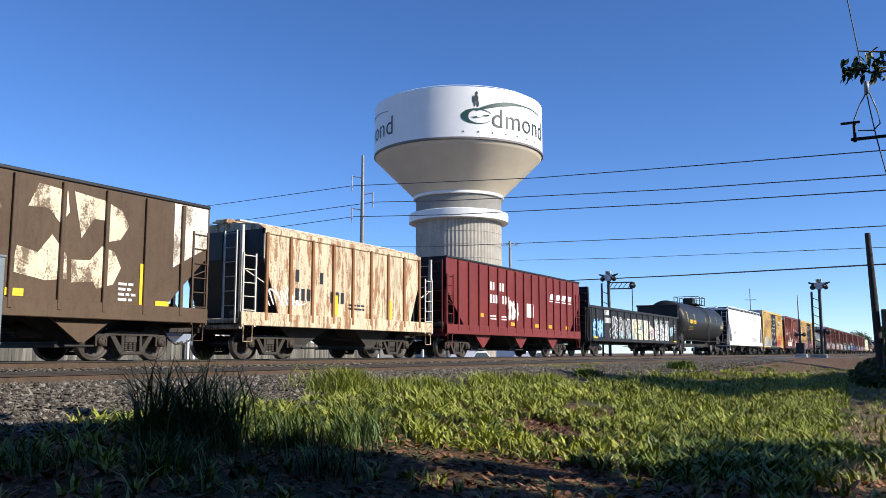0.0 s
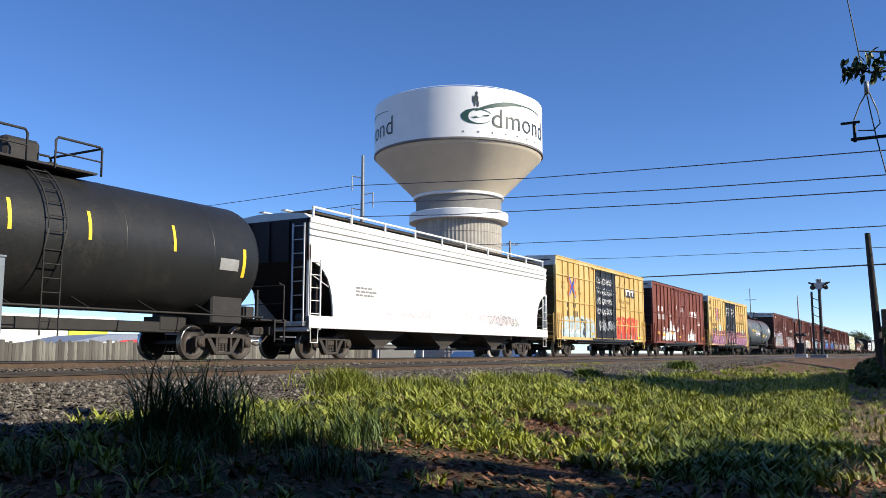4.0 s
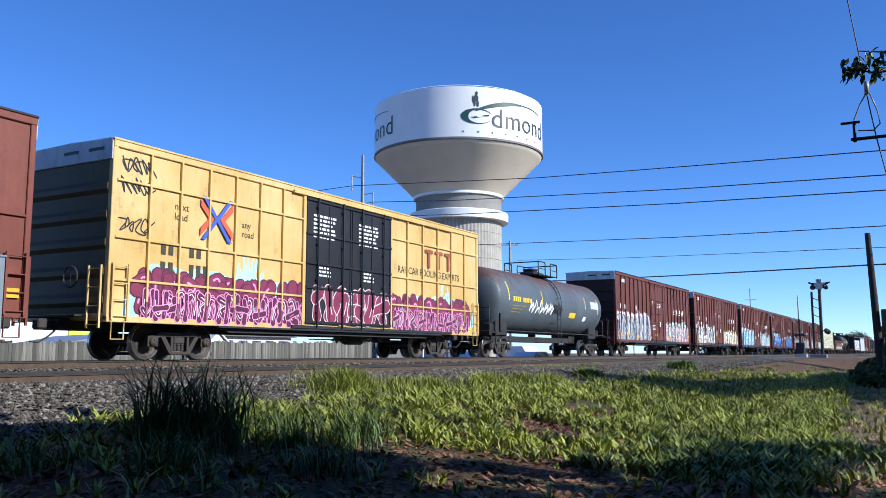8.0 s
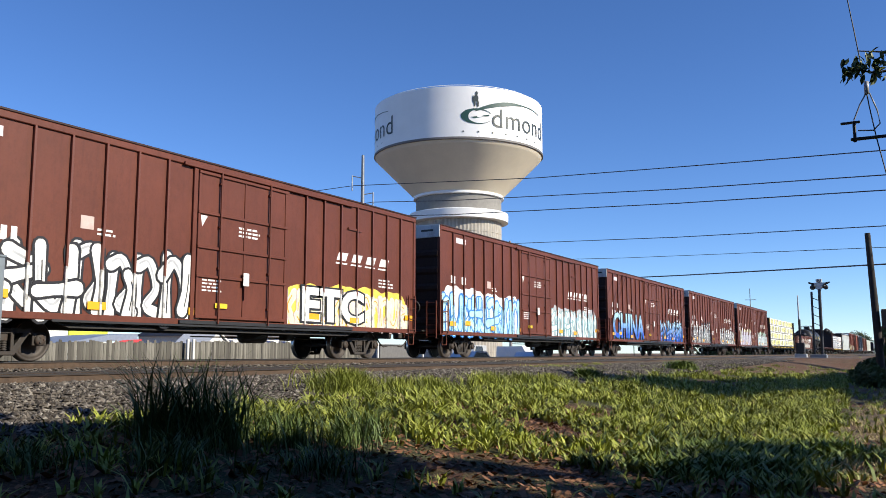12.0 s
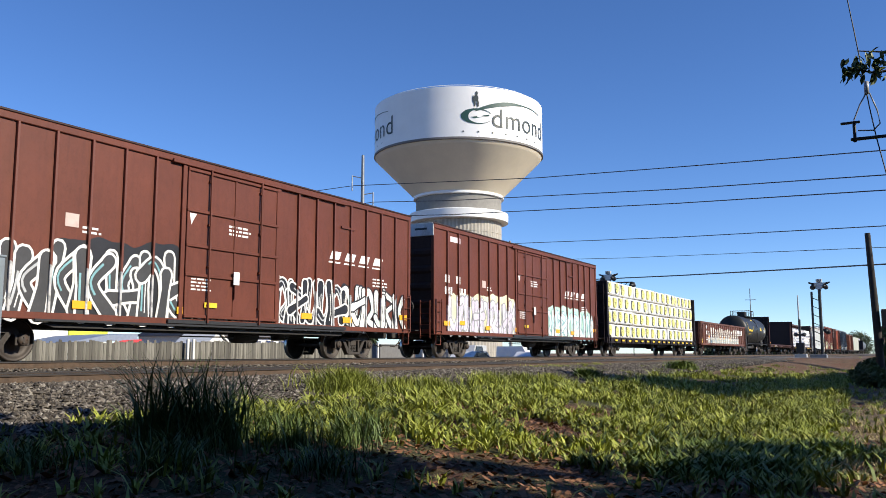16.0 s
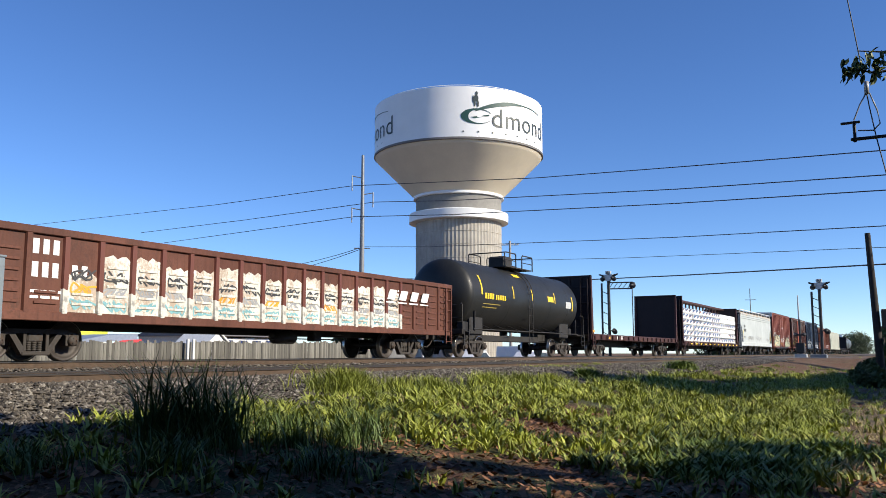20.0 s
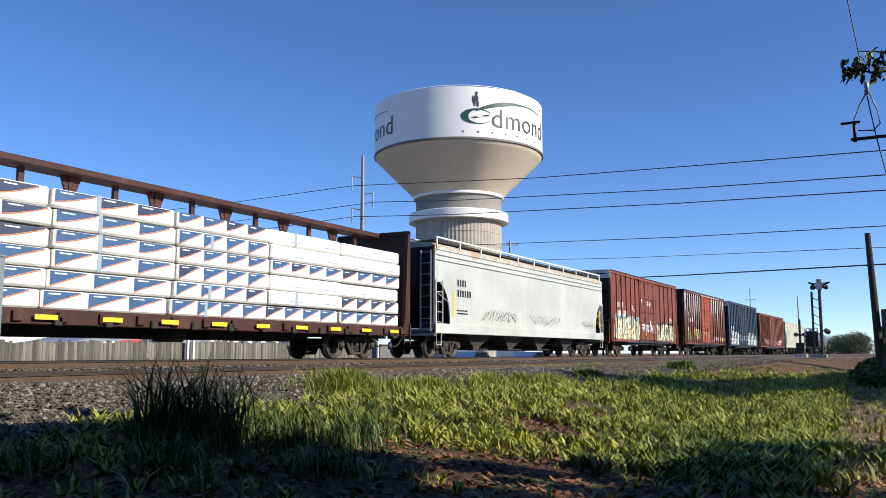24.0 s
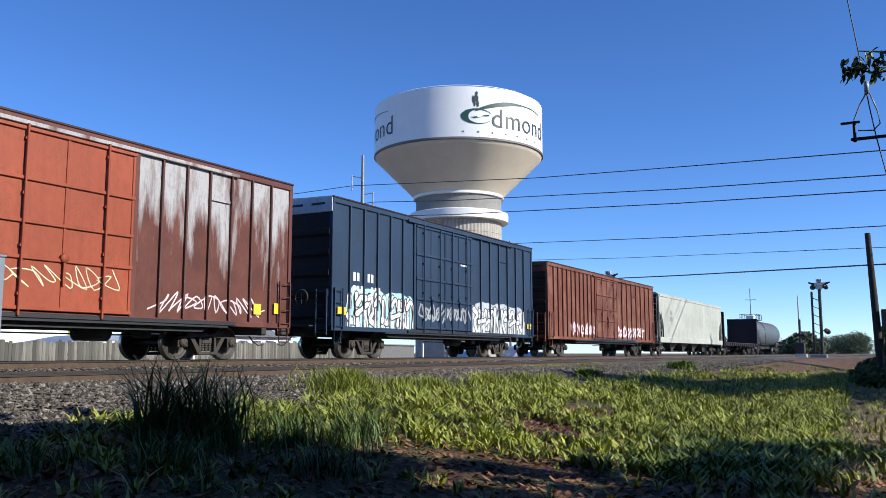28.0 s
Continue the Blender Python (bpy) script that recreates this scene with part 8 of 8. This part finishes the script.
def service_arm():
    """Crossarm end of a pole just out of view, with its insulator, loop and drop cable."""
    p = thing("service_pole", 12.0, -1.6, 0.0, "wooden service pole with a crossarm and drop cable", "utility pole")
    part("shaft", Shape().tube([(0, 0, -0.4), (0, 0, 6.5)], [0.17, 0.12], 12), WOOD, p)
    part("crossarm", Shape().box(-0.03, 0.03, 0.0, 2.27, 4.19, 4.225, 0.008), DARK, p)
    br = part("bracket", Shape().box(-0.02, 0.02, 2.20, 2.24, 4.17, 4.42, 0.008), DARK, p)
    part("cap", Shape().box(-0.03, 0.03, 2.15, 2.38, 4.42, 4.445, 0.006), DARK, br)
    part("clamp", Shape().box(-0.05, 0.05, 1.55, 1.72, 4.25, 4.52, 0.02), DARK, p)
    part("loop", Shape().tube([(0, 2.22, 4.46), (0, 2.14, 4.66), (0, 2.06, 4.8), (0, 2.02, 4.80), (0, 1.94, 4.55), (0, 1.92, 4.38), (0, 2.0, 4.30), (0, 2.18, 4.32)], 0.010, 6), GLASS, p)
    part("insulator", Shape().lathe([(0.0, 4.78), (0.03, 4.79), (0.03, 4.95), (0.0, 4.97)], 10, "z", (0, 2.05, 0)), GLASS, p)


service_arm()
wire([(11.98, 0.64, 6.34), (11.99, 0.52, 5.38), (11.99, 0.43, 4.61), (11.99, 0.37, 4.19), (12.0, 0.23, 3.41), (12.0, -0.4, 0.6)], 0.008, 0.0, "drop_cable")


BARE = ((11.9, 4.6, 0.6), (11.2, 2.9, 0.5), (12.0, 5.0, 0.75), (12.4, 5.6, 0.6), (11.6, 3.0, 0.7), (11.0, 4.6, 0.5), (24.5, 9.5, 2.4), (29.0, 9.5, 3.0), (22.0, 8.6, 1.5), (9.4, 4.3, 0.9), (8.4, 3.6, 0.9), (36.0, 8.8, 5.0), (45.0, 8.2, 5.0), (55.0, 7.6, 6.0))   # bare red soil


def grass():
    """Blades over the bank, thin on the bare soil, tall in clumps; one heap of stuff."""
    rng = np.random.default_rng(12)

    def blades(N, xr, yr, h0, h1, w, name, ma, thick, clump=None, spread=0.5, tall=False, tuft=9, trod=0.12):
        ang = None
        if clump is None:
            x = xr[0] + (xr[1] - xr[0]) * rng.random(N) ** 1.7
            y = yr[0] + (yr[1] - yr[0]) * rng.random(N)
            dens = np.array([noise.noise(Vector((a * 0.42, b * 0.42, 5.0))) for a, b in zip(x, y)])
            edge = np.array([noise.noise(Vector((a * 0.8, 0.0, 9.0))) for a in x])
            for bx, by, br in BARE:
                dens = dens - 0.40 * np.exp(-((x - bx) ** 2 + (y - by) ** 2) / (br * br))
            under = np.array([a < 17 and inside(a, b, NEAR_SHADE) for a, b in zip(x, y)])
            keep = (dens + 0.25 * rng.random(N) > thick) & (y < np.where(x < 11, 8.5, 9.3 - 0.02 * x) + 0.5 * edge) & (y < np.where(x > 26, np.maximum(4.4, 9.3 - 0.27 * (x - 28)), 99) + 0.6 * edge) & ((x < 9.0) | (y > 0.45 + 0.06 * x + 0.4 * edge) | (rng.random(N) < trod)) & (~under | (rng.random(N) < np.where(x > 10.4, 0.8, np.where(y > 5.2, 0.13, 0.07))))
            x, y = x[keep], y[keep]
            # every spot carries a tuft whose blades fan outwards
            per = tuft
            ang = rng.random(len(x) * per) * 6.283
            rad = np.abs(rng.normal(size=len(x) * per)) * 0.035
            x, y = np.repeat(x, per) + rad * np.cos(ang), np.repeat(y, per) + rad * np.sin(ang)
        else:
            k = rng.integers(0, len(clump), N)
            c = np.array(clump)[k]
            r = np.abs(rng.normal(size=N)) * spread * c[:, 2]
            a = rng.random(N) * 6.283
            x, y = c[:, 0] + r * np.cos(a), c[:, 1] + r * np.sin(a)
        n = len(x)
        z = np.array([ground_z(a, b) for a, b in zip(x, y)]) - 0.01
        h = h0 + (h1 - h0) * rng.random(n) ** 1.6
        if clump is not None:
            h = h * c[:, 3]
        else:
            h = h * np.array([max(0.35, 1.0 + 0.9 * noise.noise(Vector((p * 1.7, q * 1.7, 2.0))) + 0.5 * noise.noise(Vector((p * 4.5, q * 4.5, 7.0)))) for p, q in zip(x, y)])
        a = rng.random(n) * 6.283 if ang is None else ang + rng.normal(size=n) * 0.5
        lean = h * (0.2 + (0.65 if tall else 1.0) * rng.random(n))
        dx, dy = np.cos(a), np.sin(a)
        ww = w * (0.6 + 0.8 * rng.random(n))
        px, py = -dy * ww, dx * ww
        P = lambda q, s, wd: np.stack([x + dx * lean * q ** 1.8 + px * wd * s, y + dy * lean * q ** 1.8 + py * wd * s, z + h * (q - 0.22 * q ** 3)], -1)
        V = np.stack([P(0, 1, .7), P(0, -1, .7), P(.5, -1, 1.0), P(.5, 1, 1.0), P(1, 0, 0)], 1).reshape(-1, 3)
        b = np.arange(n)[:, None] * 5
        F = [tuple(q) for q in (b + np.array([[0, 1, 2, 3]])).tolist()] + [tuple(q) for q in (b + np.array([[3, 2, 4]])).tolist()]
        me = bpy.data.meshes.new(name)
        me.from_pydata(V.tolist(), [], F)
        me.materials.append(ma)
        return tagged(new(name, me), kind="stuff")

    green = leaf_mat("grass blade", (0.030, 0.060, 0.007), (0.31, 0.34, 0.05), 0.6)
    dry = leaf_mat("dry grass blade", (0.26, 0.21, 0.09), (0.50, 0.42, 0.20), 0.7)
    tagged(blades(23000, (3.5, 50), (-1.5, 10.6), 0.06, 0.26, 0.016, "grass", green, -0.34), "bright green weedy grass on the bank", "grass")
    tagged(blades(3400, (3.5, 48), (-1.5, 10.8), 0.05, 0.20, 0.005, "dry_grass", dry, -0.05, tuft=5), "thin dry grass stalks among the green", "grass")
    tagged(blades(2400, (-9, 3.7), (-7, 8.6), 0.05, 0.2, 0.012, "verge_grass", green, -0.2), "shaded weedy grass round the viewpoint", "grass")
    tagged(blades(2600, (11, 36), (-1.6, 1.5), 0.04, 0.13, 0.006, "straw", dry, -0.2, tuft=5, trod=1.0), "short straw-coloured grass beside the path", "grass")
    tagged(blades(3400, (46, 110), (-12, 9.5), 0.06, 0.20, 0.012, "far_grass", green, -0.05), "short grass towards the crossing", "grass")
    near = [(6.2, 6.8, 0.6, 1.3), (6.5, 6.6, 0.7, 1.35), (6.9, 6.5, 0.6, 1.2), (7.5, 6.2, 0.9, 0.6), (8.1, 5.9, 0.9, 0.55), (8.8, 6.0, 0.7, 0.5), (7.0, 7.4, 0.9, 0.5), (6.4, 6.6, 1.0, 0.45), (5.6, 6.0, 1.0, 0.5), (6.8, 5.2, 1.0, 0.4), (4.6, 6.6, 0.9, 0.4), (7.0, 6.9, 0.8, 0.7)]
    tagged(blades(3600, None, None, 0.25, 1.05, 0.007, "tall_grass", leaf_mat("tall grass blade", (0.04, 0.075, 0.02), (0.10, 0.15, 0.035), 0.6), 0, near, 0.30, True), "clumps of tall dark grass at the ballast edge", "grass")
    spots = random.Random(9)
    verge = [(q, 18.6 - 0.27 * q + spots.uniform(-0.6, 2.2), spots.uniform(0.2, 0.7), spots.uniform(0.3, 0.8)) for q in [spots.uniform(27, 58) for _ in range(70)]]
    tagged(blades(3600, None, None, 0.12, 0.35, 0.012, "verge_weeds", green, 0, verge, 0.5), "scattered low weeds on the bare red soil", "weeds")
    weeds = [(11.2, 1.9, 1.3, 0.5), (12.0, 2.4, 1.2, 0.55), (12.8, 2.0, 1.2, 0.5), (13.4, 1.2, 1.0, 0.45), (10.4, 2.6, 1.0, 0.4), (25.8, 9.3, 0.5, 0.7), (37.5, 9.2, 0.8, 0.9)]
    tufts = [(13.4, 9.8, 0.9, 0.9), (13.9, 9.9, 0.7, 0.9), (13.0, 9.5, 0.8, 0.7), (14.6, 9.3, 0.7, 0.7), (16.0, 9.3, 0.9, 0.7), (18.5, 9.2, 0.9, 0.75), (20.0, 9.0, 0.9, 0.7), (21.5, 8.8, 0.8, 0.6)]
    tagged(blades(6500, None, None, 0.3, 0.75, 0.008, "bright_tufts", green, 0, tufts, 0.42, True), "bright green tufts of tall grass at the ballast edge", "grass")
    # weed leaves coloured darker than the grass to deepen the shade they stand in
    tagged(blades(6500, None, None, 0.30, 0.70, 0.020, "weed_patch", leaf_mat("shade-dark weed leaf", (0.045, 0.085, 0.015), (0.14, 0.19, 0.03), 0.6), 0, weeds, 0.42), "patch of broad-leaved weeds", "weeds")


grass()


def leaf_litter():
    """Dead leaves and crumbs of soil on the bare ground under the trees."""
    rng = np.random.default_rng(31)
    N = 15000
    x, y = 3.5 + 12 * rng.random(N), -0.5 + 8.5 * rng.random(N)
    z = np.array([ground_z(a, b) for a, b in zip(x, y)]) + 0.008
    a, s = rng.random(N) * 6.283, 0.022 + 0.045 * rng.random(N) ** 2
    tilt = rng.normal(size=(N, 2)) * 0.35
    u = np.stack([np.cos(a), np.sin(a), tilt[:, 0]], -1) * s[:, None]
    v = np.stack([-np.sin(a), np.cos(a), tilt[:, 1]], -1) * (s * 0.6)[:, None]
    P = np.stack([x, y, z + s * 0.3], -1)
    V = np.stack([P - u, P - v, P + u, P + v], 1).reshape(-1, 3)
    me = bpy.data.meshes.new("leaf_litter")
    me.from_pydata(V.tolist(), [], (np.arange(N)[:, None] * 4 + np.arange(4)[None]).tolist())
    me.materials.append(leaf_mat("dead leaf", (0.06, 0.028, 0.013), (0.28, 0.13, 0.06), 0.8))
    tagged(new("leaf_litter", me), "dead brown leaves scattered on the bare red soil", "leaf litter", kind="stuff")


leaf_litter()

consist()


# how far the train is ahead of its even pace, metres
PACE = ((0, -1.66), (1, -1.58), (2, -0.75), (3, -0.20), (6, -0.05), (7, -0.15), (8, 0.45), (9, 0.34), (10, 0.15), (11, 0.80), (12, 0.50), (15, -0.50), (16, -0.75), (17, -0.20),
        (18, -0.25), (19, 0.28), (20, 0.20), (21, -0.20), (24, 0.33), (25, 0.37), (26, 0.30), (27, -0.25), (28, 0.95))


def motions():
    """The whole train rolls at one speed; every wheel turns with it."""
    gone = [(t, SPEED * t + ahead) for t, ahead in PACE]
    for ob, x in TRAIN:
        walk(ob, [(t, pose(x - s, MAIN_Y, MAIN_Z)) for t, s in gone])
    turn = SPEED / 0.457
    first = {}
    for w, k in WHEELSETS:
        if k not in first:
            x = w.location.x
            rows = [(i / FPS, pose(x, 0, 0.46) @ Matrix.Rotation(-turn * i / FPS, 4, "Y")) for i in range(int(28 * FPS) + 1)]
            walk(w, rows)
            first[k] = w.animation_data
        else:
            w.rotation_mode = "QUATERNION"
            w.animation_data_create()
            w.animation_data.action = first[k].action
            w.animation_data.action_slot = first[k].action_slot


motions()
